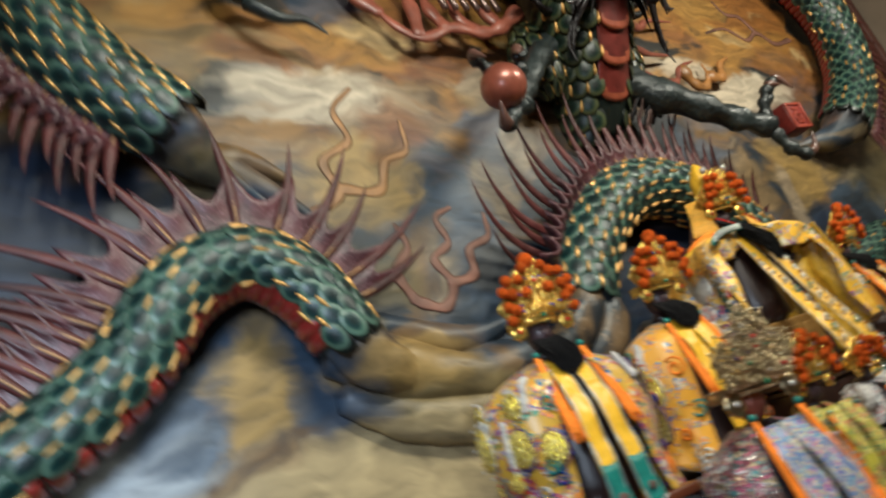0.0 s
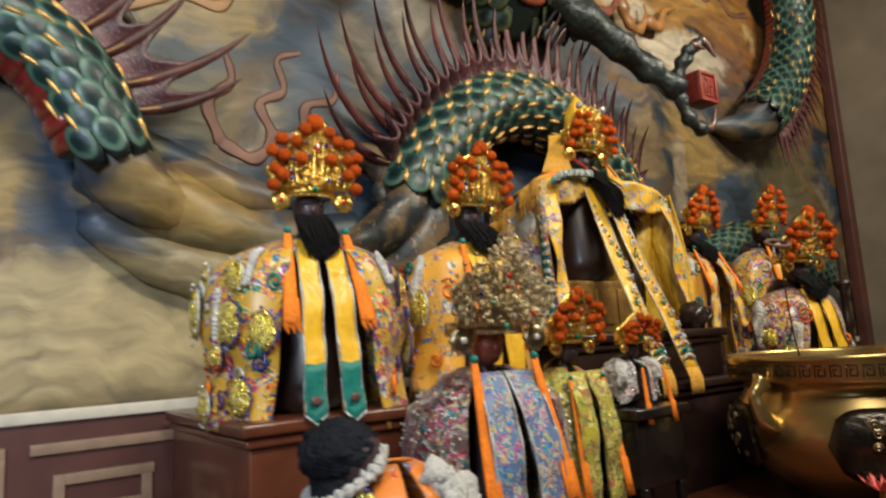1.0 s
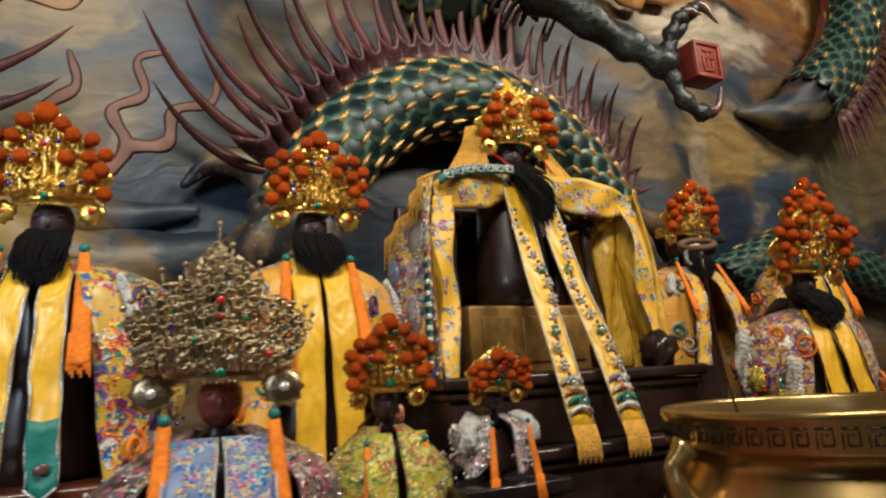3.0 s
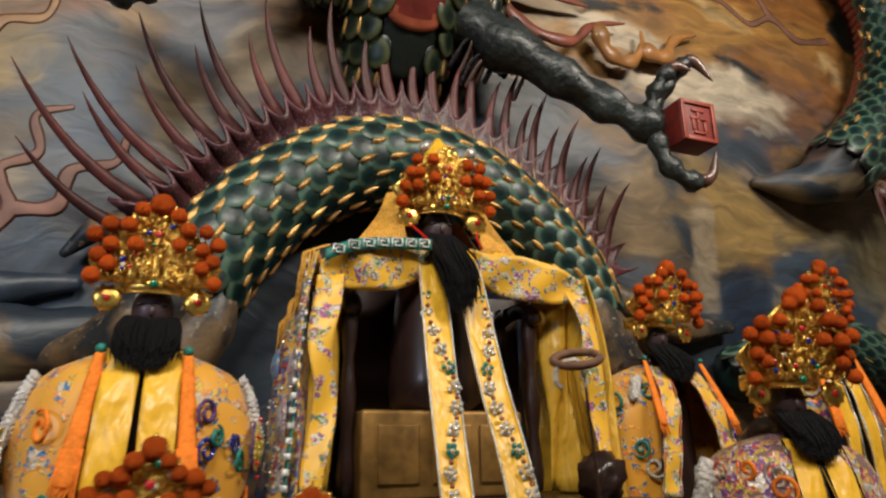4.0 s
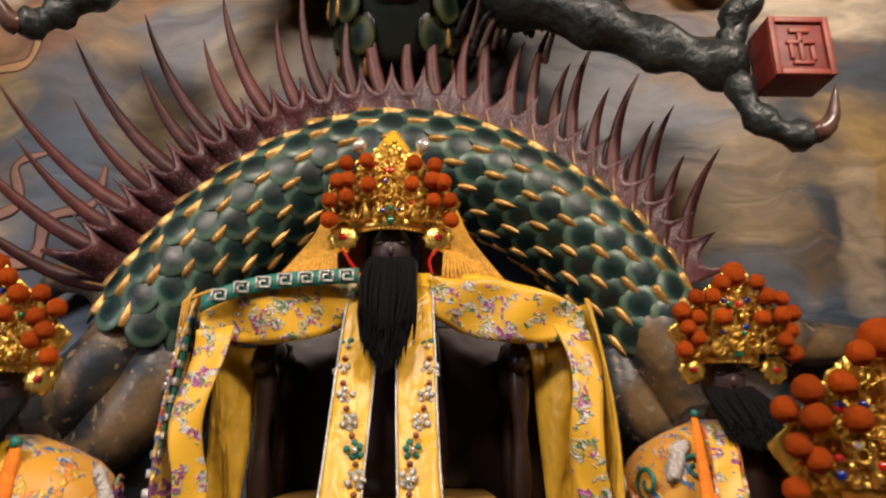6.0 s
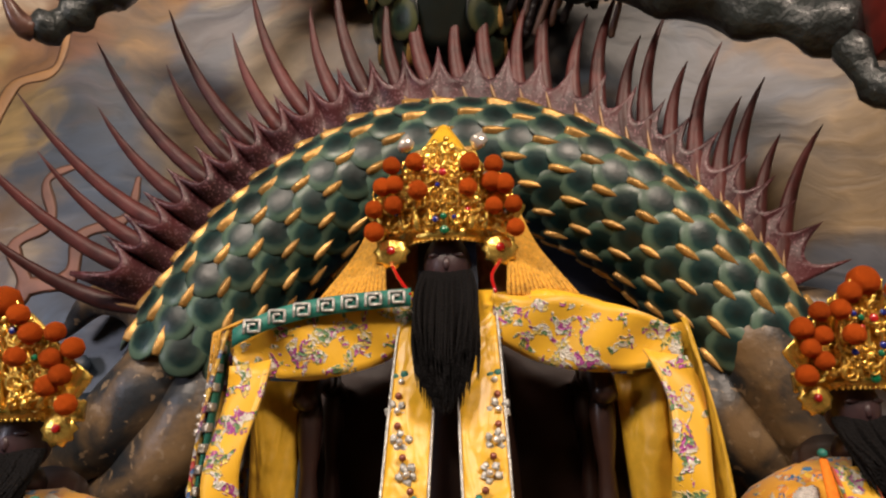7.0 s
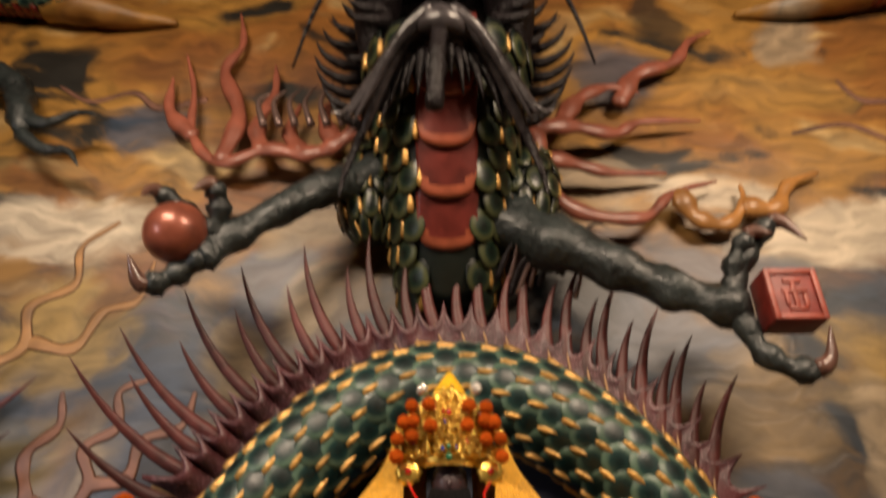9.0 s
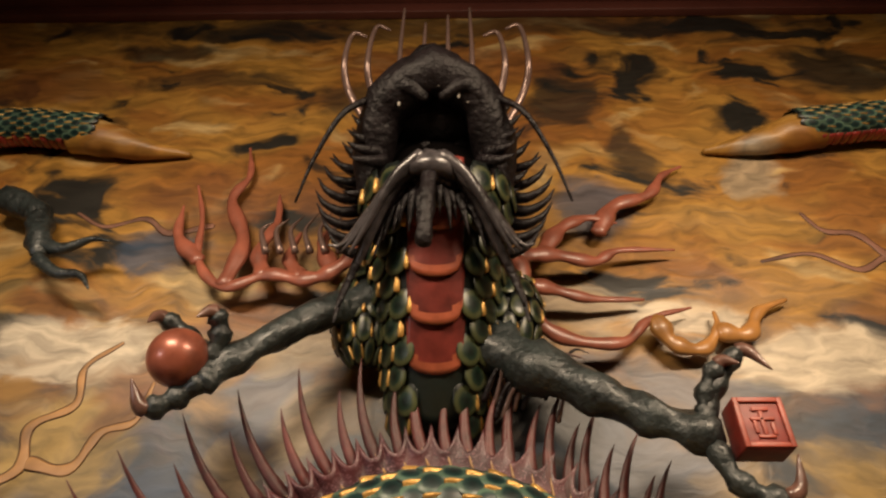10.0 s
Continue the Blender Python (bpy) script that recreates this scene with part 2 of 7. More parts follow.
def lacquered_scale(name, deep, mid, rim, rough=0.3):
    """Lacquered scale: deep green in the middle, paler towards its round edge, with a dark outline."""
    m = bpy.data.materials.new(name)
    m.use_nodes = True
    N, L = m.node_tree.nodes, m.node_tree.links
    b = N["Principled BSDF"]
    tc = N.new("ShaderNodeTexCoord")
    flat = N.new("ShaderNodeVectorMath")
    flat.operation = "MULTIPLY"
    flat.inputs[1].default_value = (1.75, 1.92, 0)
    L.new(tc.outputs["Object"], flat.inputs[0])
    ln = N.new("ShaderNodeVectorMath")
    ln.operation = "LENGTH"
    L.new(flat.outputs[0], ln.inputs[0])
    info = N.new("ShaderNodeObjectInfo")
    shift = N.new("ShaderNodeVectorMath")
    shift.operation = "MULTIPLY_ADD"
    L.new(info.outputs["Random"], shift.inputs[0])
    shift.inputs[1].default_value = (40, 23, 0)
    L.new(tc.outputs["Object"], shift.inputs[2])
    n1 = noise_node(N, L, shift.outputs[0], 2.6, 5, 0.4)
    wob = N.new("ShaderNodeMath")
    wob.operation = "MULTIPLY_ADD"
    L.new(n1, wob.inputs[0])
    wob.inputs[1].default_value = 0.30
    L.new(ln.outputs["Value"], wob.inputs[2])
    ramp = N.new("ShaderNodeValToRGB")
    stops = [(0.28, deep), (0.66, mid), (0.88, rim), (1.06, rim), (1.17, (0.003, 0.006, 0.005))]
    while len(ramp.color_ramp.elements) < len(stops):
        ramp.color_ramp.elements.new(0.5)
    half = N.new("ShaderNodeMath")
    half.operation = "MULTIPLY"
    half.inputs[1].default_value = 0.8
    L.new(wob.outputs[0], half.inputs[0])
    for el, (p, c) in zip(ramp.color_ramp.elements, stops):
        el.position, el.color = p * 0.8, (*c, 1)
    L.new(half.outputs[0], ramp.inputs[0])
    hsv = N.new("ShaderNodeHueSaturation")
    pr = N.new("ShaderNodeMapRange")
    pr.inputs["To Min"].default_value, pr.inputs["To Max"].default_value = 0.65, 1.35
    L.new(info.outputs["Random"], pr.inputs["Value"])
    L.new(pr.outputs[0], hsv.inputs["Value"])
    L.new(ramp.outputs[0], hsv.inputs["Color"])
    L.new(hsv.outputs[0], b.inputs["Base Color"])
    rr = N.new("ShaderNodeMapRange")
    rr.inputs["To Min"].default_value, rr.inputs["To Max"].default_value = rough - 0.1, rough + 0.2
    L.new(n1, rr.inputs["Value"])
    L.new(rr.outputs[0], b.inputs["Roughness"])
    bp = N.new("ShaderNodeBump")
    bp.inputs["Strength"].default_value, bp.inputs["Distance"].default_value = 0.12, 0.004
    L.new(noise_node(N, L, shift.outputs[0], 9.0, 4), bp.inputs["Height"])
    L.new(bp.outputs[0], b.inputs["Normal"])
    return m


def speckled(name, ground, dark, speck, size=240.0, amount=0.60):
    """Paint sponged with pale specks over a cloudy ground."""
    m = bpy.data.materials.new(name)
    m.use_nodes = True
    N, L = m.node_tree.nodes, m.node_tree.links
    b = N["Principled BSDF"]
    tc = N.new("ShaderNodeTexCoord")
    v = tc.outputs["Object"]
    big, mid_, tiny = noise_node(N, L, v, 9.0, 4, 0.4), noise_node(N, L, v, 40.0, 4), noise_node(N, L, v, size, 2)
    col = mix_node(N, L, step_node(N, L, big, 0.38, 0.62), dark, ground)
    lift = N.new("ShaderNodeMath")
    lift.operation = "MULTIPLY_ADD"
    L.new(mid_, lift.inputs[0])
    lift.inputs[1].default_value = 0.25
    L.new(tiny, lift.inputs[2])
    col = mix_node(N, L, step_node(N, L, lift.outputs[0], amount + 0.125, amount + 0.19), col, speck)
    L.new(col, b.inputs["Base Color"])
    b.inputs["Roughness"].default_value = 0.42
    bp = N.new("ShaderNodeBump")
    bp.inputs["Strength"].default_value, bp.inputs["Distance"].default_value = 0.4, 0.006
    L.new(mid_, bp.inputs["Height"])
    L.new(bp.outputs[0], b.inputs["Normal"])
    return m


def embroidered(name, ground, colours, scale=38.0, cover=0.5, metal=0.0, rough=0.42):
    """Satin with stitched motifs: cells of thread in several colours, sequins and metal thread, on the ground cloth."""
    m = bpy.data.materials.new(name)
    m.use_nodes = True
    N, L = m.node_tree.nodes, m.node_tree.links
    b = N["Principled BSDF"]
    tc = N.new("ShaderNodeTexCoord")
    v = tc.outputs["Object"]
    warp = N.new("ShaderNodeTexNoise")
    warp.inputs["Scale"].default_value = scale * 0.5
    L.new(v, warp.inputs["Vector"])
    mixv = N.new("ShaderNodeMix")
    mixv.data_type = "VECTOR"
    mixv.inputs[0].default_value = 0.06
    L.new(v, mixv.inputs[4])
    L.new(warp.outputs["Color"], mixv.inputs[5])
    vo = N.new("ShaderNodeTexVoronoi")
    vo.inputs["Scale"].default_value = scale
    L.new(mixv.outputs[1], vo.inputs["Vector"])
    sc = N.new("ShaderNodeSeparateColor")
    L.new(vo.outputs["Color"], sc.inputs[0])
    motif = noise_node(N, L, v, scale * 0.36, 3, 0.6)
    ramp = N.new("ShaderNodeValToRGB")
    ramp.color_ramp.interpolation = "CONSTANT"
    while len(ramp.color_ramp.elements) < len(colours):
        ramp.color_ramp.elements.new(0.5)
    for i, c in enumerate(colours):
        ramp.color_ramp.elements[i].position = i / len(colours)
        ramp.color_ramp.elements[i].color = (*c, 1)
    L.new(sc.outputs[0], ramp.inputs[0])
    fold = noise_node(N, L, v, 9.0, 3, 0.2)
    cloth = N.new("ShaderNodeHueSaturation")
    cloth.inputs["Color"].default_value = (*ground, 1)
    mr = N.new("ShaderNodeMapRange")
    mr.inputs["To Min"].default_value, mr.inputs["To Max"].default_value = 0.7, 1.3
    L.new(fold, mr.inputs["Value"])
    L.new(mr.outputs[0], cloth.inputs["Value"])
    mask = step_node(N, L, motif, 0.5 + (0.5 - cover) * 0.45, 0.53 + (0.5 - cover) * 0.45)
    L.new(mix_node(N, L, mask, cloth.outputs[0], ramp.outputs[0]), b.inputs["Base Color"])
    b.inputs["Roughness"].default_value = rough
    b.inputs["Sheen Weight"].default_value = 0.15
    glint = N.new("ShaderNodeMath")
    glint.operation = "MULTIPLY"
    L.new(mask, glint.inputs[0])
    L.new(step_node(N, L, sc.outputs[1], 0.55, 0.6), glint.inputs[1])
    gl = N.new("ShaderNodeMath")
    gl.operation = "MULTIPLY"
    gl.inputs[1].default_value = metal
    L.new(glint.outputs[0], gl.inputs[0])
    L.new(gl.outputs[0], b.inputs["Metallic"])
    bp = N.new("ShaderNodeBump")
    bp.inputs["Strength"].default_value, bp.inputs["Distance"].default_value = 0.6, 0.004
    hm = N.new("ShaderNodeMath")
    hm.operation = "MULTIPLY"
    L.new(mask, hm.inputs[0])
    L.new(vo.outputs["Distance"], hm.inputs[1])
    L.new(hm.outputs[0], bp.inputs["Height"])
    L.new(bp.outputs[0], b.inputs["Normal"])
    return m


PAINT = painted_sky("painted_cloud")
CLOUD_DARK = speckled("painted_cloud_brown", (0.165, 0.105, 0.050), (0.020, 0.024, 0.028), (0.21, 0.15, 0.09), 60.0, 0.62)
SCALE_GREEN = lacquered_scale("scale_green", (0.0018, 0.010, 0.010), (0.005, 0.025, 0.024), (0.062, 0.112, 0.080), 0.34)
SCALE_NIGHT_PAINT = lacquered_scale("scale_darker_green", (0.002, 0.006, 0.004), (0.008, 0.020, 0.012), (0.050, 0.058, 0.024))
SCALE_GOLD = mat("scale_gold", (0.50, 0.285, 0.08), 0.30, metal=0.45, scale=60, vary=0.35, piece=0.35)
BODY_DARK = mat("dragon_body_dark", (0.012, 0.03, 0.024), 0.4, scale=30)
FIN = speckled("fin_purple", (0.090, 0.024, 0.027), (0.040, 0.011, 0.014), (0.20, 0.10, 0.115), 210.0, 0.58)
SPINE = mat("spine_brown", (0.072, 0.019, 0.017), 0.45, scale=34, vary=0.6, piece=0.35, spec=0.35)
RIDGE = mat("spine_ridge_ochre", (0.34, 0.19, 0.075), 0.4, scale=60, vary=0.4)
BELLY = mat("belly_red", (0.19, 0.020, 0.016), 0.28, scale=20, vary=0.5, coat=0.4, piece=0.2)
# Neck and its belly plates: darker versions of the body and belly colours.
NECK_DARK = mat("dragon_neck_darker", (0.007, 0.012, 0.010), 0.4, scale=30)
BELLY_NECK = mat("belly_darker_red", (0.15, 0.026, 0.020), 0.3, scale=16, vary=0.6, coat=0.3, piece=0.2)
BELLY_EDGE = mat("belly_ochre", (0.26, 0.065, 0.032), 0.32, scale=25, vary=0.4, coat=0.3)
LIMB = mat("dragon_limb_slate", (0.020, 0.026, 0.026), 0.40, scale=42, vary=0.8, bump=0.8, coat=0.12)
HEAD = mat("dragon_head_black", (0.008, 0.0055, 0.0065), 0.46, scale=45, vary=0.7, bump=0.9, spec=0.3)
# Near-black, with the shade of the mouth hollow in its colour.
MOUTH_SHADE = mat("dragon_mouth_shade", (0.002, 0.0015, 0.0015), 0.95, spec=0.02)
LIP = mat("dragon_lip_grey", (0.048, 0.043, 0.046), 0.28, scale=30, vary=0.7, bump=0.4, coat=0.3)
TOOTH = mat("tooth_grey", (0.36, 0.33, 0.29), 0.3)
HORN = mat("horn_brown_grey", (0.17, 0.11, 0.095), 0.25, metal=0.4, scale=40)
CLAW = mat("claw_horn", (0.12, 0.06, 0.045), 0.3, scale=40, vary=0.5, coat=0.3)
FLAME = mat("flame_terracotta", (0.25, 0.075, 0.045), 0.42, scale=14, vary=0.5, coat=0.15)
FLAME_OCHRE = mat("flame_ochre", (0.33, 0.15, 0.04), 0.42, scale=14, vary=0.5, coat=0.15)
COPPER = mat("pearl_copper", (0.26, 0.075, 0.045), 0.34, metal=0.3, scale=18, vary=0.5, coat=0.25)
RED_BOX = mat("seal_red", (0.17, 0.018, 0.012), 0.5, scale=30, vary=0.45)
RED_BOX_EDGE = mat("seal_orange_edge", (0.25, 0.035, 0.016), 0.45, scale=30, vary=0.4)
WOOD = mat("altar_wood", (0.105, 0.030, 0.013), 0.3, scale=14, vary=0.45, coat=0.3)
WOOD_DARK = mat("throne_wood_dark", (0.022, 0.010, 0.008), 0.35, scale=18, vary=0.5, coat=0.2)
GOLD = mat("crown_gold", (0.90, 0.60, 0.12), 0.27, metal=0.85, scale=80, vary=0.3)
GOLD_DULL = mat("throne_gilt", (0.30, 0.165, 0.04), 0.45, metal=0.5, scale=30, vary=0.5)
SILVER = mat("crown_silver_gilt", (0.52, 0.42, 0.25), 0.34, metal=1.0, scale=60, vary=0.4)
POM = mat("pompom_orange", (0.84, 0.135, 0.009), 1.0, scale=260, vary=0.4, bump=0.9, spec=0.1, piece=0.2)
ORANGE = mat("cord_orange", (0.80, 0.21, 0.014), 0.75, scale=120, vary=0.3, bump=0.25, spec=0.2)
YELLOW_CORD = mat("cord_yellow", (0.70, 0.36, 0.025), 0.7, scale=160, vary=0.4, bump=0.6, sheen=0.2)
SATIN = mat("satin_yellow", (0.80, 0.455, 0.022), 0.36, scale=60, vary=0.18, bump=0.12, spec=0.5, fold=0.55)
SATIN_PALE = mat("satin_lining", (0.66, 0.39, 0.03), 0.36, scale=40, vary=0.25, bump=0.1, fold=0.7)
FACE = mat("lacquered_face", (0.040, 0.022, 0.025), 0.42, scale=30, vary=0.3, coat=0.1)
BEARD = mat("beard_black", (0.004, 0.0035, 0.004), 0.8, scale=260, vary=0.5, bump=0.9, spec=0.2)
RUBY = mat("gem_red", (0.50, 0.012, 0.01), 0.08, coat=1.0)
SAPPHIRE = mat("gem_blue", (0.01, 0.02, 0.20), 0.08, coat=1.0)
EMERALD = mat("gem_green", (0.004, 0.12, 0.05), 0.08, coat=1.0)
GLASS_BEAD = mat("gem_clear", (0.75, 0.72, 0.66), 0.12, metal=0.5, coat=1.0)
FUR = mat("white_fur", (0.62, 0.58, 0.53), 0.95, scale=150, vary=0.4, bump=1.0, sheen=0.6)
FUR_BLACK = mat("black_fur", (0.012, 0.013, 0.018), 0.9, scale=110, vary=0.7, bump=1.0, spec=0.2)
TEAL = mat("band_teal", (0.02, 0.18, 0.14), 0.5, scale=80, vary=0.3)
SILVER_THREAD = mat("silver_thread", (0.55, 0.55, 0.52), 0.35, metal=0.5, scale=150, vary=0.4, bump=0.5)
BRASS = mat("brass", (0.56, 0.39, 0.15), 0.27, metal=0.9, scale=8, vary=0.4, bump=0.05)
BRASS_DARK = mat("brass_patina", (0.055, 0.045, 0.035), 0.25, metal=0.8, scale=40, vary=0.5, bump=0.5)
BLACK_LACQUER = mat("black_lacquer", (0.010, 0.008, 0.008), 0.25, coat=0.4)
FRET_BROWN = mat("fret_ground_brown", (0.085, 0.03, 0.022), 0.5, scale=12, vary=0.3)
FRET_TAN = mat("fret_tan", (0.30, 0.19, 0.12), 0.5, scale=20, vary=0.3)
PLASTER = mat("plaster_grey_brown", (0.24, 0.19, 0.14), 0.75, scale=5, vary=0.25)
CREAM = mat("cornice_cream", (0.55, 0.48, 0.38), 0.55, scale=20, vary=0.2)
CEILING = mat("ceiling_maroon", (0.10, 0.028, 0.02), 0.5, scale=6, vary=0.3)
FLOOR = mat("floor_stone", (0.20, 0.16, 0.13), 0.25, scale=5, vary=0.3)
INCENSE = mat("incense_ash_brown", (0.16, 0.08, 0.045), 0.85, scale=90, vary=0.4)
FLAME_FADED = mat("flame_faded_salmon", (0.19, 0.085, 0.055), 0.55, scale=8, vary=0.8)
FLAME_LINE = mat("flame_outline_brown", (0.090, 0.045, 0.028), 0.6, scale=20, vary=0.4)
FLAME_PALE = mat("flame_faded_ochre", (0.26, 0.135, 0.050), 0.5, scale=8, vary=0.9)
PINK = mat("flower_pink", (0.75, 0.16, 0.14), 0.7, scale=40, vary=0.3)

MULTI = [(0.70, 0.42, 0.03), (0.62, 0.55, 0.45), (0.42, 0.03, 0.07), (0.04, 0.14, 0.34), (0.75, 0.45, 0.05), (0.20, 0.05, 0.24), (0.03, 0.20, 0.12), (0.72, 0.20, 0.02)]
BROCADE = embroidered("brocade_gold", (0.56, 0.33, 0.03), MULTI, 85, 0.60, 0.5, 0.34)
BROCADE_ORANGE = embroidered("brocade_orange", (0.74, 0.36, 0.03), [(0.72, 0.26, 0.03), (0.70, 0.45, 0.05), (0.04, 0.18, 0.38), (0.74, 0.30, 0.05), (0.60, 0.52, 0.40)], 90, 0.45, 0.3)
FLORAL = embroidered("satin_flowered", (0.78, 0.44, 0.022), [(0.55, 0.52, 0.44), (0.36, 0.06, 0.26), (0.58, 0.44, 0.10), (0.10, 0.20, 0.08), (0.62, 0.58, 0.50)], 110, 0.47, 0.25)
SEQUIN = embroidered("sequin_silver", (0.14, 0.08, 0.07), [(0.46, 0.42, 0.38), (0.22, 0.06, 0.09), (0.48, 0.36, 0.20), (0.07, 0.18, 0.18), (0.42, 0.07, 0.14), (0.16, 0.09, 0.10)], 100, 0.85, 0.9, 0.28)
SIDE_BROCADE = embroidered("brocade_side", (0.50, 0.30, 0.05), [(0.06, 0.14, 0.34), (0.60, 0.38, 0.05), (0.34, 0.33, 0.33), (0.16, 0.05, 0.14), (0.42, 0.06, 0.05), (0.20, 0.20, 0.23), (0.62, 0.44, 0.12)], 75, 0.68, 0.45, 0.32)
SEQUIN_DISC = mat("sequin_disc", (0.95, 0.74, 0.12), 0.22, metal=0.8, scale=90, vary=0.3, bump=0.0)
VIOLET = mat("cord_violet", (0.085, 0.03, 0.13), 0.5, scale=90, vary=0.4, bump=0.4)
BLUE_BROCADE = embroidered("brocade_blue", (0.12, 0.17, 0.32), [(0.03, 0.12, 0.42), (0.62, 0.48, 0.12), (0.50, 0.48, 0.45), (0.46, 0.09, 0.28), (0.05, 0.30, 0.46)], 130, 0.65, 0.4)
GREEN_BROCADE = embroidered("brocade_lime", (0.42, 0.36, 0.03), [(0.60, 0.50, 0.05), (0.08, 0.20, 0.06), (0.65, 0.55, 0.15), (0.30, 0.30, 0.04), (0.50, 0.10, 0.05)], 130, 0.65, 0.7, 0.3)
SILVER_BROCADE = embroidered("brocade_silver_red", (0.50, 0.50, 0.50), [(0.62, 0.62, 0.62), (0.55, 0.12, 0.08), (0.10, 0.14, 0.20), (0.70, 0.66, 0.62)], 150, 0.7, 0.6, 0.3)
LION_BROCADE = embroidered("brocade_violet", (0.20, 0.11, 0.10), [(0.55, 0.44, 0.05), (0.40, 0.06, 0.10), (0.18, 0.06, 0.24), (0.60, 0.34, 0.10), (0.55, 0.52, 0.48)], 95, 0.7, 0.5)
GOLD_SEQUIN = embroidered("sequin_gold", (0.55, 0.40, 0.03), [(0.95, 0.78, 0.10), (0.42, 0.30, 0.03), (0.98, 0.86, 0.30), (0.70, 0.52, 0.04)], 170, 0.98, 0.95, 0.20)
TIGER = embroidered("brocade_tiger", (0.70, 0.20, 0.015), [(0.75, 0.26, 0.02), (0.70, 0.50, 0.10), (0.05, 0.08, 0.30), (0.50, 0.04, 0.03), (0.65, 0.60, 0.52)], 70, 0.4, 0.3)
RED_TRIM = embroidered("trim_red", (0.50, 0.10, 0.03), [(0.60, 0.16, 0.05), (0.65, 0.55, 0.40), (0.10, 0.20, 0.12)], 80, 0.6, 0.2)

# ---------- building tools ----------


def finish(bm, smooth=True):
    bmesh.ops.recalc_face_normals(bm, faces=bm.faces)
    for f in bm.faces:
        f.smooth = smooth
    return bm


def mesh_of(name, bm, materials, smooth=True):
    finish(bm, smooth)
    me = bpy.data.meshes.new(name)
    bm.to_mesh(me)
    bm.free()
    for m in materials if isinstance(materials, (list, tuple)) else [materials]:
        me.materials.append(m)
    return me


def part(name, bm, material, parent=None, label="", smooth=True):
    ob = new(name, mesh_of(name, bm, material, smooth))
    if parent:
        ob.parent = parent
        ob.matrix_parent_inverse = parent.matrix_basis.inverted()
    return tagged(ob, label=label)


def empty(name, x, y, z, label, category, group="", rz=0):
    ob = new(name)
    ob.matrix_basis = pose(x, y, z, 0, 0, rz)
    return tagged(ob, label, category, group)


def piece(name, me, parent, m):
    """One more object on a shared mesh, in world pose m."""
    ob = new(name, me)
    ob.parent = parent
    ob.matrix_parent_inverse = parent.matrix_basis.inverted()
    ob.matrix_basis = m
    return ob


def spline(pts, n):
    """n + 1 points of a smooth curve through pts."""
    P = [Vector(p) for p in pts]
    P = [2 * P[0] - P[1], *P, 2 * P[-1] - P[-2]]
    out, k = [], len(P) - 3
    for i in range(n + 1):
        s = min(i / n * k, k - 1e-6)
        j = int(s)
        u = s - j
        a, b, c, d = P[j:j + 4]
        out.append(0.5 * (2 * b + (c - a) * u + (2 * a - 5 * b + 4 * c - d) * u * u + (3 * b - 3 * c + d - a) * u ** 3))
    return out


def even(pts, n):
    """The same curve, in n + 1 evenly spaced points."""
    fine = spline(pts, 200)
    run = [0.0]
    for a, b in zip(fine, fine[1:]):
        run.append(run[-1] + (b - a).length)
    out, j = [], 0
    for i in range(n + 1):
        s = run[-1] * i / n
        while j < 199 and run[j + 1] < s:
            j += 1
        u = (s - run[j]) / max(run[j + 1] - run[j], 1e-9)
        out.append(fine[j].lerp(fine[j + 1], min(u, 1)))
    return out, run[-1]


def tangents(pts):
    n = len(pts)
    return [(pts[min(i + 1, n - 1)] - pts[max(i - 1, 0)]).normalized() for i in range(n)]


def tube(bm, pts, radii, seg=10, side=(0, -1, 0), squash=1.0, mi=0, lump=0.0, seed=0.0):
    """A closed tube; squash: its thickness along side against its width; lump: uneven flesh."""
    T = tangents(pts)
    rings = []
    for i, (p, t) in enumerate(zip(pts, T)):
        s = Vector(side)
        s = (s - s.dot(t) * t)
        s = s.normalized() if s.length > 1e-4 else t.orthogonal().normalized()
        o = t.cross(s).normalized()
        r = radii[i] if isinstance(radii, (list, tuple)) else radii
        ring = []
        for k in range(seg):
            a = 2 * math.pi * k / seg
            q = s * (math.cos(a) * squash) + o * math.sin(a)
            rr = r * (1 + lump * noise.noise(p * 14 + q * 1.3 + Vector((seed, 0, 0))))
            ring.append(bm.verts.new(p + q * rr))
        rings.append(ring)
    for a, b in zip(rings, rings[1:]):
        for k in range(seg):
            bm.faces.new((a[k], a[(k + 1) % seg], b[(k + 1) % seg], b[k])).material_index = mi
    for ring, p, sgn in ((rings[0], pts[0], -1), (rings[-1], pts[-1], 1)):
        r = radii[0 if sgn < 0 else -1] if isinstance(radii, (list, tuple)) else radii
        tip = bm.verts.new(p + T[0 if sgn < 0 else -1] * sgn * r * 0.6)
        for k in range(seg):
            bm.faces.new((ring[k], ring[(k + 1) % seg], tip)).material_index = mi
    return rings


def box(bm, lo, hi, bevel=0.004, mi=0):
    lo, hi = Vector(lo), Vector(hi)
    made = bmesh.ops.create_cube(bm, size=1.0, matrix=Matrix.Translation((lo + hi) / 2) @ Matrix.Diagonal((*(hi - lo), 1)))
    vs = made["verts"]
    es = list({e for v in vs for e in v.link_edges})
    fs = list({f for v in vs for f in v.link_faces})
    for f in fs:
        f.material_index = mi
    if bevel:
        bmesh.ops.bevel(bm, geom=es, offset=bevel, segments=2, affect="EDGES", profile=0.6)


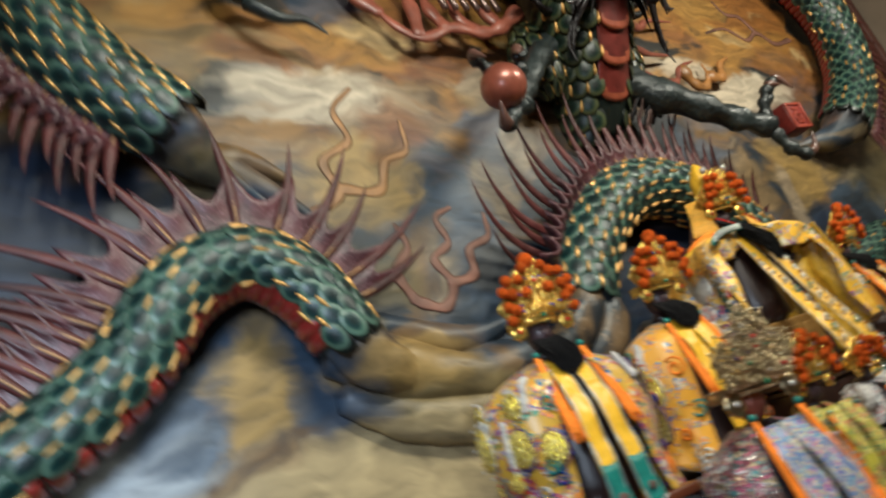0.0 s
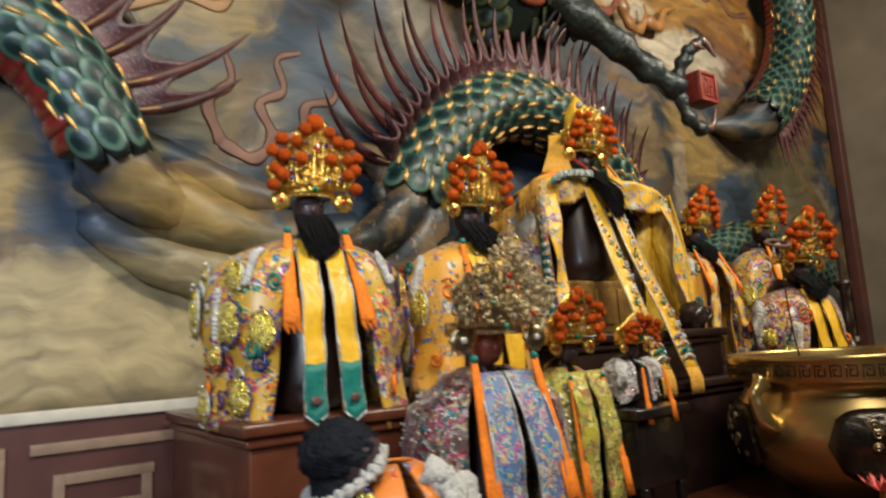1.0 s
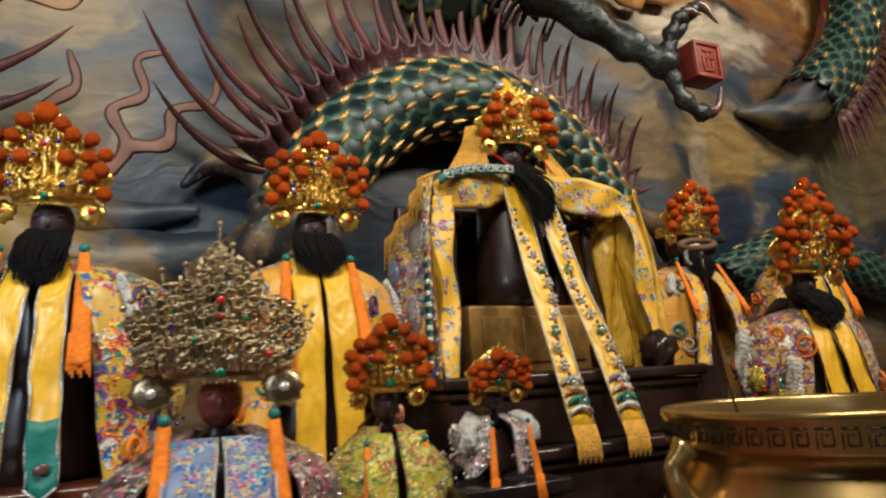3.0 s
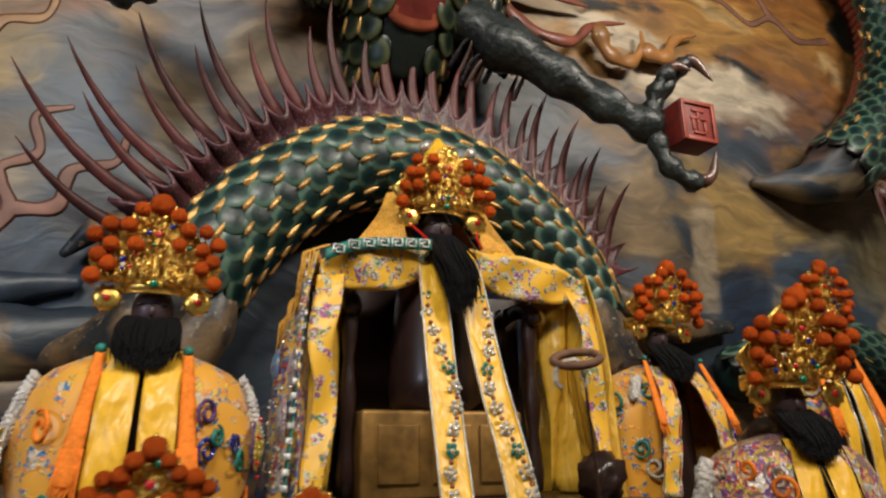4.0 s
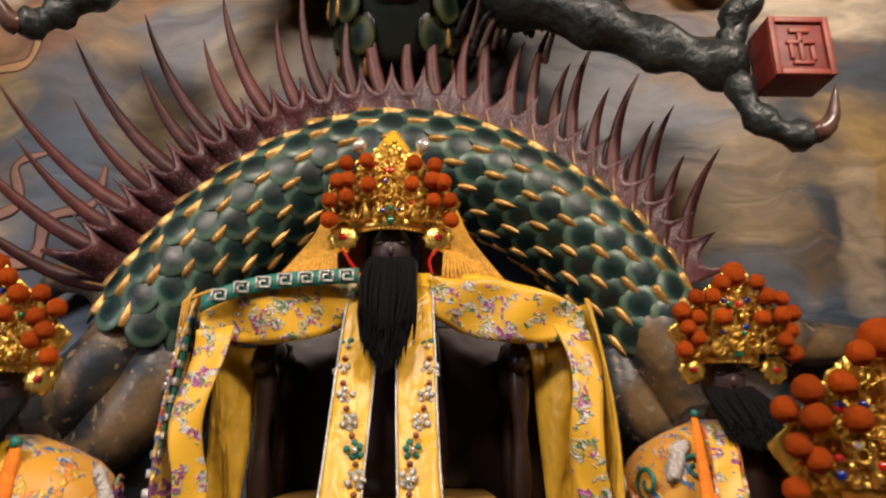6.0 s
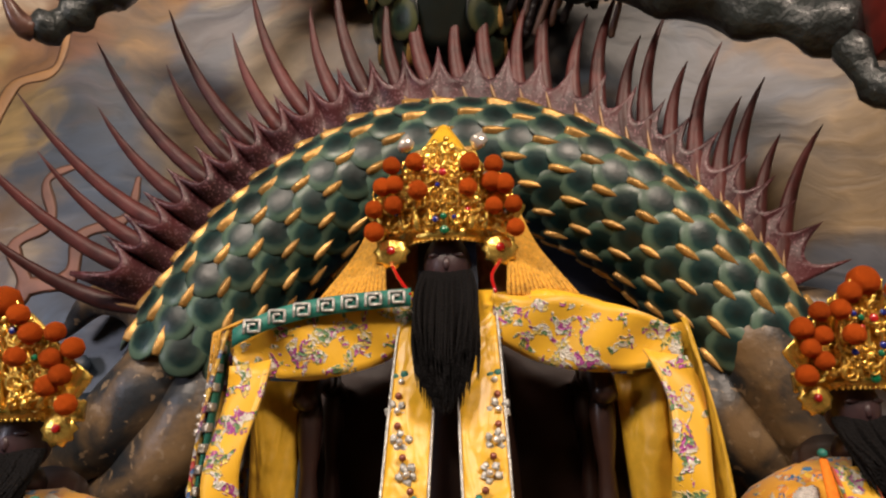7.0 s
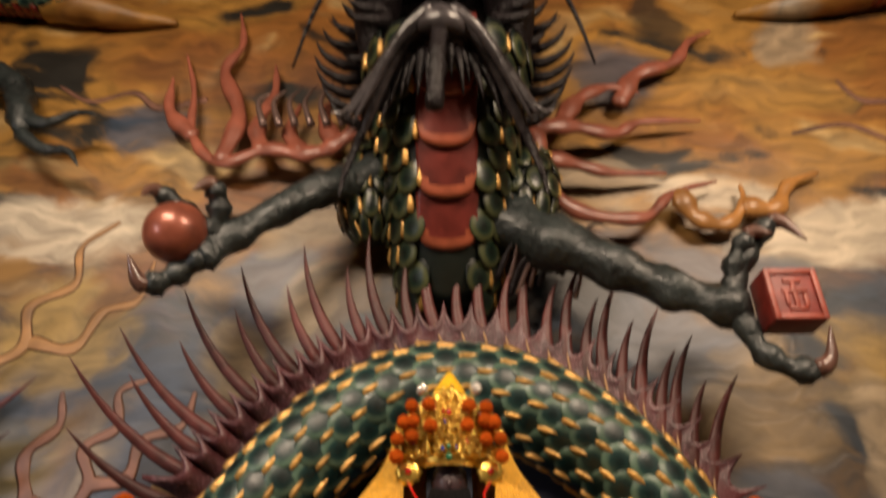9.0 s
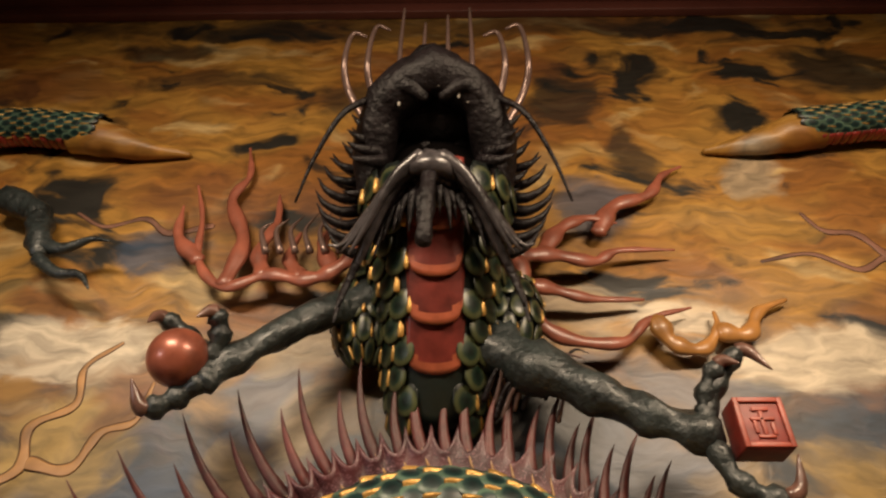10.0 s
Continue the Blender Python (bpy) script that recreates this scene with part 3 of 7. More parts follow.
def ball(bm, c, r, sub=2, squash=(1, 1, 1), mi=0, fuzz=0.0):
    made = bmesh.ops.create_icosphere(bm, subdivisions=sub, radius=1.0)
    c = Vector(c)
    for v in made["verts"]:
        k = 1 + fuzz * noise.noise(v.co * 7 + c * 31)
        v.co = Vector((v.co.x * squash[0], v.co.y * squash[1], v.co.z * squash[2])) * (r * k) + c
        for f in v.link_faces:
            f.material_index = mi


def lathe(bm, profile, c, seg=32, mi=0):
    c = Vector(c)
    rings = [[bm.verts.new(c + Vector((r * math.cos(2 * math.pi * k / seg), r * math.sin(2 * math.pi * k / seg), z))) for k in range(seg)] for r, z in profile]
    for a, b in zip(rings, rings[1:]):
        for k in range(seg):
            bm.faces.new((a[k], a[(k + 1) % seg], b[(k + 1) % seg], b[k])).material_index = mi
    return rings


def sheet(bm, fn, nu, nv, thick=0.004, mi=0):
    """A cloth given by fn(u, v), with a back side thick metres behind it."""
    P = [[Vector(fn(i / nu, j / nv)) for j in range(nv + 1)] for i in range(nu + 1)]
    grids = []
    for sgn in (0, 1):
        g = []
        for i in range(nu + 1):
            row = []
            for j in range(nv + 1):
                du = P[min(i + 1, nu)][j] - P[max(i - 1, 0)][j]
                dv = P[i][min(j + 1, nv)] - P[i][max(j - 1, 0)]
                n = du.cross(dv)
                n = n.normalized() if n.length > 1e-9 else Vector((0, 1, 0))
                row.append(bm.verts.new(P[i][j] + n * (thick * sgn)))
            g.append(row)
        grids.append(g)
    A, B = grids
    for i in range(nu):
        for j in range(nv):
            bm.faces.new((A[i][j], A[i + 1][j], A[i + 1][j + 1], A[i][j + 1])).material_index = mi
            bm.faces.new((B[i][j], B[i][j + 1], B[i + 1][j + 1], B[i + 1][j])).material_index = mi
    rim = [(i, 0) for i in range(nu)] + [(nu, j) for j in range(nv)] + [(i, nv) for i in range(nu, 0, -1)] + [(0, j) for j in range(nv, 0, -1)]
    for k, (i, j) in enumerate(rim):
        a, b = rim[(k + 1) % len(rim)]
        bm.faces.new((A[i][j], A[a][b], B[a][b], B[i][j])).material_index = mi


def tapered(n, r0, r1, power=1.0):
    return [r0 + (r1 - r0) * (i / n) ** power for i in range(n + 1)]

# ---------- the hall ----------
def wall_block(name, lo, hi, material, label):
    bm = bmesh.new()
    box(bm, lo, hi, 0)
    return tagged(part(name, bm, material, None, label, smooth=False), category="wall", kind="structure")


def wall_face(x, z):
    return min(0.02, 0.007 * noise.noise((x * 1.7, 0.3, z * 3.0)) + 0.004 * noise.noise((x * 5, 1.7, z * 8)))


def relief_wall():
    """The painted wall behind the altar, modelled in low waves like wet plaster."""
    bm = bmesh.new()
    nx, nz, x0, x1, z0, z1 = 150, 100, -3.6, 2.98, 1.41, 5.29
    g = []
    for i in range(nx + 1):
        row = []
        for j in range(nz + 1):
            x, z = x0 + (x1 - x0) * i / nx, z0 + (z1 - z0) * j / nz
            row.append(bm.verts.new((x, wall_face(x, z), z)))
        g.append(row)
    for i in range(nx):
        for j in range(nz):
            bm.faces.new((g[i][j], g[i + 1][j], g[i + 1][j + 1], g[i][j + 1]))
    back = [bm.verts.new(p) for p in ((x0, 0.15, z0), (x1, 0.15, z0), (x1, 0.15, z1), (x0, 0.15, z1))]
    bm.faces.new(back)
    bm.faces.new([row[0] for row in g] + [back[1], back[0]])
    bm.faces.new([row[-1] for row in g][::-1] + [back[3], back[2]])
    bm.faces.new([v for v in g[0]][::-1] + [back[0], back[3]])
    bm.faces.new([v for v in g[-1]] + [back[2], back[1]])
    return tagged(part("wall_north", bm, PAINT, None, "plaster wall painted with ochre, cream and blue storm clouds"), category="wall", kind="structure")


relief_wall()
DADO = wall_block("wall_north_dado", (-3.6, 0.0, 0), (2.98, 0.15, 1.38), FRET_BROWN, "dark brown dado below the painted wall, with tan frets")
wall_block("wall_east", (2.98, -5.0, 0), (3.13, 0.15, 5.29), PLASTER, "plain grey-brown plaster side wall")
wall_block("wall_west", (-3.75, -5.0, 0), (-3.6, 0.15, 5.29), PLASTER, "plain grey-brown plaster side wall")
wall_block("wall_south", (-3.75, -5.15, 0), (3.13, -5.0, 5.29), PLASTER, "plain plaster wall across the hall")
wall_block("ceiling", (-3.75, -5.15, 5.29), (3.13, 0.15, 5.44), CEILING, "dark maroon painted ceiling")
wall_block("floor", (-3.75, -5.15, -0.12), (3.13, 0.15, 0), FLOOR, "dull polished stone floor")
bm = bmesh.new()
box(bm, (-3.6, -0.012, 1.38), (2.98, 0.15, 1.41), 0.003)
tagged(part("trim", bm, CREAM, None, "thin cream line above the brown dado"), category="trim", kind="structure")
bm = bmesh.new()
box(bm, (-3.6, -0.05, 5.2), (2.97, 0.0, 5.286), 0.006)
tagged(part("trim", bm, CEILING, None, "dark maroon moulding along the ceiling"), category="trim", kind="structure")


def fret(x, z):
    """One meander of raised tan bars on the dado."""
    w, h, b = 0.36, 0.25, 0.026
    bars = [(0, h - b, w, b), (w - b, 0.0, b, h - b), (0.05, 0.0, w - b - 0.05, b), (0.05, b, b, h - 4 * b), (0.05 + b, h - 4 * b, w - 0.05 - 4 * b, b), (w - 4.2 * b, 2.6 * b, b, h - 6.6 * b), (0.13, 2.6 * b, w - 4.2 * b - 0.13, b)]
    for bx, bz, bw, bh in bars:
        bm = bmesh.new()
        box(bm, (x + bx, -0.011, z + bz), (x + bx + bw, 0.0, z + bz + bh), 0.001)
        part("fret_bar", bm, FRET_TAN, DADO)


for k in range(5):
    fret(-2.86 + 0.41 * k, 1.08)
    fret(-2.86 + 0.41 * k, 0.76)

bm = bmesh.new()
box(bm, (2.90, -0.07, 0.0), (2.977, -0.006, 5.19), 0.006)
tagged(part("trim", bm, FRET_BROWN, None, "dark brown upright strip in the corner beside the painted wall"), category="trim", kind="structure")

# ---------- dragons in relief ----------


def scale_mesh(name, gold=True, night=False):
    """A round domed overlapping scale, tip along +x, outside along +z, about one unit wide; a gold drop lies in the notch beside it."""
    bm = bmesh.new()
    out = [(0.57 * math.cos(radians(a)), 0.52 * math.sin(radians(a))) for a in range(-90, 91, 18)] + [(-0.42, 0.47), (-0.78, 0.30), (-0.78, -0.30), (-0.42, -0.47)]
    n = len(out)
    rings = []
    for f, z in ((1.0, 0.0), (1.0, 0.05), (0.93, 0.10), (0.60, 0.185)):
        rings.append([bm.verts.new((x * f, y * f, z + 0.16 * (x * f + 0.6))) for x, y in out])
    for a, b in zip(rings, rings[1:]):
        for k in range(n):
            bm.faces.new((a[k], a[(k + 1) % n], b[(k + 1) % n], b[k]))
    peak = bm.verts.new((0.0, 0.0, 0.225 + 0.16 * 0.6))
    for k in range(n):
        bm.faces.new((rings[-1][k], rings[-1][(k + 1) % n], peak))
    if gold:
        drop, base = [], []
        for k in range(10):
            a = 2 * math.pi * k / 10
            w = 0.088 * (1 if math.cos(a) > 0 else 1 - 0.85 * abs(math.cos(a)))
            p = (0.04 + 0.34 * math.cos(a), 0.50 + w * math.sin(a))
            drop.append(bm.verts.new((*p, 0.26 + 0.12 * p[0])))
            base.append(bm.verts.new((*p, 0.02)))
        top = bm.verts.new((0.18, 0.50, 0.35))
        for k in range(10):
            bm.faces.new((drop[k], drop[(k + 1) % 10], top)).material_index = 1
            bm.faces.new((base[k], base[(k + 1) % 10], drop[(k + 1) % 10], drop[k])).material_index = 1
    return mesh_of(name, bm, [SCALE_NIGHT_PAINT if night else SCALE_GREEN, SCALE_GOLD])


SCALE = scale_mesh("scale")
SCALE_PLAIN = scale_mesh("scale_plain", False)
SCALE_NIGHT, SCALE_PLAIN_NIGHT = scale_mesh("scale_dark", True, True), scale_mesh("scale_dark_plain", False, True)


def coil(label, pts, r, pitch, rows, a0, a1, flip=False, taper=None, gold=0.75, belly=None, ref=(0, 0, 1)):
    """A length of dragon body standing off the wall, shingled with scales; a0, a1: the span of angles round it
    (0 faces the hall, 90 is the outer side of the bend)."""
    root = empty("dragon_relief", *pts[0], label, "dragon relief", "coils of the dragon")
    line, length = even(pts, max(12, int(200 * 0.3)))
    radii = [r * (taper(i / (len(line) - 1)) if taper else 1) for i in range(len(line))]
    bm = bmesh.new()
    tube(bm, line, [q * 0.97 for q in radii], 20)
    part("body", bm, BODY_DARK, root)
    rng = random.Random(len(label))
    n = int(length / pitch)
    cpts, _ = even(pts, n)
    T = tangents(cpts)
    count = 0
    for i in range(n + 1):
        t = T[i] * (-1 if flip else 1)
        q = r * (taper(i / n) if taper else 1)
        front = Vector((0, -1, 0))
        front = (front - front.dot(t) * t).normalized()
        outer = T[i].cross(front).normalized()
        if outer.dot(Vector(ref)) < 0:
            outer = -outer
        step = (a1 - a0) / rows
        for k in range(rows):
            a = radians(a0 + step * (k + 0.25 + 0.5 * (i % 2)))
            nrm = front * math.cos(a) + outer * math.sin(a)
            side = nrm.cross(t).normalized()
            inward = front * math.sin(a) - outer * math.cos(a)
            slant = 10 if side.dot(inward) > 0 else -10
            w = q * radians(step) * 1.05 * rng.uniform(0.97, 1.03)
            m = Matrix((t, side, nrm)).transposed().to_4x4()
            m.translation = cpts[i] + nrm * q * 0.97
            m = m @ pose(0, 0, 0, rng.uniform(-2, 2), rng.uniform(-2, 2), slant + rng.uniform(-3, 3)) @ Matrix.Diagonal((pitch * 1.75, w, w * 0.75, 1))
            piece("scale", SCALE if rng.random() < gold else SCALE_PLAIN, root, m)
            count += 1
    if belly:
        lo, hi = belly
        for i in range(0, n):
            t = T[i]
            front = Vector((0, -1, 0))
            front = (front - front.dot(t) * t).normalized()
            outer = T[i].cross(front).normalized()
            if outer.dot(Vector(ref)) < 0:
                outer = -outer
            q = r * (taper(i / n) if taper else 1)
            bm = bmesh.new()
            sheet(bm, lambda u, v, i=i, q=q, t=t, front=front, outer=outer: cpts[i] + t * (u - 0.1) * pitch * 1.1 + (front * math.cos(radians(lo + (hi - lo) * v)) + outer * math.sin(radians(lo + (hi - lo) * v))) * q * (1.0 + 0.09 * math.sin(math.pi * u)), 3, 5, 0.004)
            part("belly_plate", bm, BELLY, root, "dark red lacquered belly plate" if i == 0 else "")
    return root, cpts


def fin(root, pts, r, count, turn, bend, long, lean, height=0.088, first=0.0, last=1.0, ref=(0, 0, 1)):
    """A spotted membrane along the outer side of a coil, with curved tapering spines; functions of s from 0 to 1."""
    line, _ = even(pts, 90)
    T = tangents(line)

    def at(s):
        i = min(int(s * 90), 89)
        w = min(s * 90 - i, 1.0)
        t = T[i].lerp(T[i + 1], w).normalized()
        front = Vector((0, -1, 0))
        outer = t.cross((front - front.dot(t) * t).normalized()).normalized()
        if outer.dot(Vector(ref)) < 0:
            outer = -outer
        return line[i].lerp(line[i + 1], w), t, outer

    def web(u, v):
        s = first + (last - first) * u
        p, t, o = at(s)
        f = u * count % 1.0
        h = height * (0.62 + 0.78 * (abs(f - 0.5) * 2) ** 2.2)
        return p + o * (r * 0.9 + (h + 0.12 * r) * v) + Vector((0, -lean(s) * 0.35 * v * v - 0.02, 0))

    bm = bmesh.new()
    sheet(bm, web, count * 8, 6, 0.010)
    part("fin_web", bm, FIN, root, "purple-brown fin web with pale specks")
    for k in range(count + 1):
        s = first + (last - first) * (k / count)
        p, t, o = at(s)
        L = long(s) * (1.0 if k % 2 else 0.68)
        d = (Matrix.Rotation(radians(turn(s)), 3, "Y") @ o).normalized()
        base = p + o * (r * 0.95) + Vector((0, -0.025, 0))
        curve, q = [], base.copy()
        for i in range(11):
            curve.append(q.copy())
            d2 = Matrix.Rotation(radians(bend(s) * (i / 10)), 3, "Y") @ d
            q = q + (d2 + Vector((0, -lean(s) * 3.2 * (i / 10), 0))) * ((L + height) / 10)
        bm = bmesh.new()
        tube(bm, curve, [(0.009 + 0.0035 * i if i < 3 else 0.0215 * (1 - (i / 10) ** 1.3) ** 0.85) + 0.0010 for i in range(11)], 8, squash=0.55)
        rid = [c + Vector((0, -0.0085 * (1 - i / 10), 0)) for i, c in enumerate(curve)][:7]
        tube(bm, rid, [0.0042 * (1 - i / 8) for i in range(7)], 5, mi=1)
        part("spine", bm, [SPINE, RIDGE], root)


ARCH = [(-0.545, -0.10, 2.03), (-0.51, -0.10, 2.10), (-0.38, -0.10, 2.26), (-0.20, -0.10, 2.385), (0.0, -0.10, 2.43), (0.20, -0.10, 2.385), (0.385, -0.10, 2.265), (0.505, -0.10, 2.125), (0.555, -0.10, 2.03)]
arch, arch_pts = coil("arched dragon coil of glossy green scales with gold drops", ARCH, 0.116, 0.048, 5, -104, 92, flip=True, gold=0.93, belly=(-142, -106))
fin(arch, ARCH, 0.112, 27, lambda s: -20 - 44 * max(0, s - 0.45) / 0.55, lambda s: 46 - 10 * s, lambda s: 0.275 + 0.13 * max(0, 1 - s / 0.55), lambda s: 0.26 * max(0, 1 - s / 0.55) ** 1.2 + 0.02, height=0.10, first=0.03, last=0.97)
LOW = [(-x, -0.12, z) for x, z in ((1.50, 2.07), (1.58, 2.23), (1.73, 2.34), (1.92, 2.28), (2.10, 2.08), (2.35, 1.93), (2.75, 1.90))]
low, _ = coil("winding dragon coil of green and gold scales, red belly", LOW, 0.105, 0.047, 4, -44, 92, gold=0.6, belly=(-100, -42))
fin(low, LOW, 0.105, 22, lambda s: 10 - 34 * s, lambda s: -28 + 10 * s, lambda s: 0.24 + 0.14 * s, lambda s: 0.05, height=0.15, first=0.04, last=0.95)
TAIL = [(x, -0.08, z) for x, z in ((1.15, 1.84), (1.38, 1.93), (1.62, 1.97), (1.90, 1.90), (2.3, 1.80))]
coil("dull green dragon coil low on the wall", TAIL, 0.095, 0.045, 6, -80, 85, gold=0.15)
for side in (-1, 1):
    up = [(side * x, -0.15, z) for x, z in ((1.74, 2.66), (1.90, 2.78), (2.07, 2.96), (2.20, 3.22), (2.22, 3.5), (2.08, 3.8))]
    if side < 0:
        up = [(-x, -0.15, z) for x, z in ((1.87, 2.82), (1.98, 2.93), (2.10, 3.08), (2.20, 3.28), (2.22, 3.52), (2.08, 3.8))]
    out = (side, 0, -0.55)
    c2, _ = coil("upper dragon coil of green scales turning up the wall", up, 0.13, 0.048, 6, -92, 88, ref=out, belly=(-128, -92), gold=0.75 if side < 0 else 0.3)
    fin(c2, up, 0.13, 26, lambda s, side=side: side * 20, lambda s, side=side: side * 30, lambda s: 0.22, lambda s: 0.06, first=0.06, last=0.98, ref=out)
    high = [(side * x, -0.08, z) for x, z in ((1.58, 4.12), (1.75, 4.14), (1.95, 4.16), (2.2, 4.10))]
    coil("short dragon coil high on the wall", high, 0.085, 0.036, 6, -70, 95, belly=(-115, -70), gold=0.8)

# ---------- neck, head and arms ----------
dragon = empty("dragon_relief", 0, 0, 2.8, "dark dragon rearing open-mouthed from the wall, claws spread", "dragon relief", "coils of the dragon")
neck_line = [Vector(p) for p in ((-0.02, 0.02, 2.78), (-0.02, -0.05, 2.89), (-0.02, -0.12, 3.04), (-0.02, -0.20, 3.24), (-0.02, -0.28, 3.45))]
bm = bmesh.new()
nl, _ = even(neck_line, 20)
tube(bm, nl, [0.15 + 0.12 * i / 20 for i in range(21)], 18)
part("neck", bm, NECK_DARK, dragon)
rngn = random.Random(4)
cn, _ = even(neck_line, 11)
Tn = tangents(cn)
for i in range(12):
    for k in range(9):
        a = radians(-88 + 22 * (k + 0.5 * (i % 2)))
        if abs(math.degrees(a)) < 30:
            continue
        t = -Tn[i]
        fr = Vector((0, -1, 0))
        fr = (fr - fr.dot(t) * t).normalized()
        ou = Vector((1, 0, 0))
        nr = fr * math.cos(a) + ou * math.sin(a)
        m = Matrix((t, nr.cross(t).normalized(), nr)).transposed().to_4x4()
        q = 0.15 + 0.12 * i / 11
        m.translation = cn[i] + nr * q * 0.98
        m = m @ Matrix.Diagonal((0.085, 0.085, 0.06, 1))
        piece("scale", SCALE_NIGHT if rngn.random() < 0.6 else SCALE_PLAIN_NIGHT, dragon, m)
for side in (-1, 1):
    hub, size = Vector((-0.02 + side * 0.235, -0.10, 3.10)), Vector((0.12, 0.11, 0.20))
    bm = bmesh.new()
    ball(bm, hub, 1.0, 3, size * 0.97)
    part("shoulder", bm, NECK_DARK, dragon)
    for i in range(6):
        for k in range(7):
            el, az = radians(62 - 24 * i), radians(-95 + 32 * (k + 0.5 * (i % 2)))
            d = Vector((math.cos(el) * math.sin(az), -math.cos(el) * math.cos(az), math.sin(el)))
            p = hub + Vector((d.x * size.x, d.y * size.y, d.z * size.z))
            nr = Vector((d.x / size.x, d.y / size.y, d.z / size.z)).normalized()
            t = (Vector((0, 0, -1)) + nr * nr.z).normalized()
            m = Matrix((t, nr.cross(t).normalized(), nr)).transposed().to_4x4()
            m.translation = p
            piece("scale", SCALE_NIGHT if rngn.random() < 0.7 else SCALE_PLAIN_NIGHT, dragon, m @ Matrix.Diagonal((0.075, 0.062 * max(0.4, math.cos(el)), 0.05, 1)))
neck_fine = even(neck_line, 80)[0]
for i in range(4):
    j0 = 21 + 15 * i
    bm = bmesh.new()

    def plate(u, v, j0=j0):
        drop = 7 * math.sqrt(max(0.0, 1 - (2 * u - 1) ** 2)) * (1 - v)
        j = min(80, max(0, j0 - 9 + 20 * v - drop))
        c = neck_fine[int(j)].lerp(neck_fine[min(80, int(j) + 1)], j - int(j))
        q = 0.15 + 0.12 * j / 80 + 0.012 + 0.022 * (1 - v) ** 2
        x = 0.088 * (2 * u - 1)
        return c + Vector((x, -math.sqrt(q * q - x * x), 0))
    sheet(bm, plate, 14, 14, 0.014)
    lip = min(v.co.z for v in bm.verts) + 0.028
    for f in bm.faces:
        m_ = f.calc_center_median()
        f.material_index = 1 if m_.z < lip + 0.055 * ((m_.x + 0.02) / 0.088) ** 2 else 0
    part("belly_plate", bm, [BELLY_NECK, BELLY_EDGE], dragon, "glossy red belly plate with ochre lip" if i == 0 else "")
for k in range(18):
    rk = random.Random(k)
    x0, z0 = 0.10 + 0.26 * rk.random(), 2.70 + 0.10 * rk.random()
    bm = bmesh.new()
    d = 0.5 + 0.5 * rk.random()
    tube(bm, spline([(x0, -0.12, z0), (x0 + 0.05 * d, -0.17, z0 + 0.08), (x0 + 0.13 * d, -0.20, z0 + 0.11), (x0 + 0.20 * d, -0.21, z0 + 0.09)] if k % 3 else [(x0, -0.12, z0), (x0 + 0.02, -0.17, z0 + 0.07), (x0 + 0.03, -0.20, z0 + 0.15)], 9), tapered(9, 0.010, 0.0015), 6, squash=0.6)
    part("hair_strand", bm, HORN if k % 2 else HEAD, dragon)
for k in range(6):
    bm = bmesh.new()
    x0 = -0.38 - 0.055 * k
    tube(bm, spline([(x0, -0.14, 3.36), (x0 - 0.03, -0.15, 3.46), (x0 + 0.01, -0.15, 3.58 - 0.015 * k)], 9), tapered(9, 0.016, 0.0015), 6)
    part("hair_strand", bm, HORN, dragon)


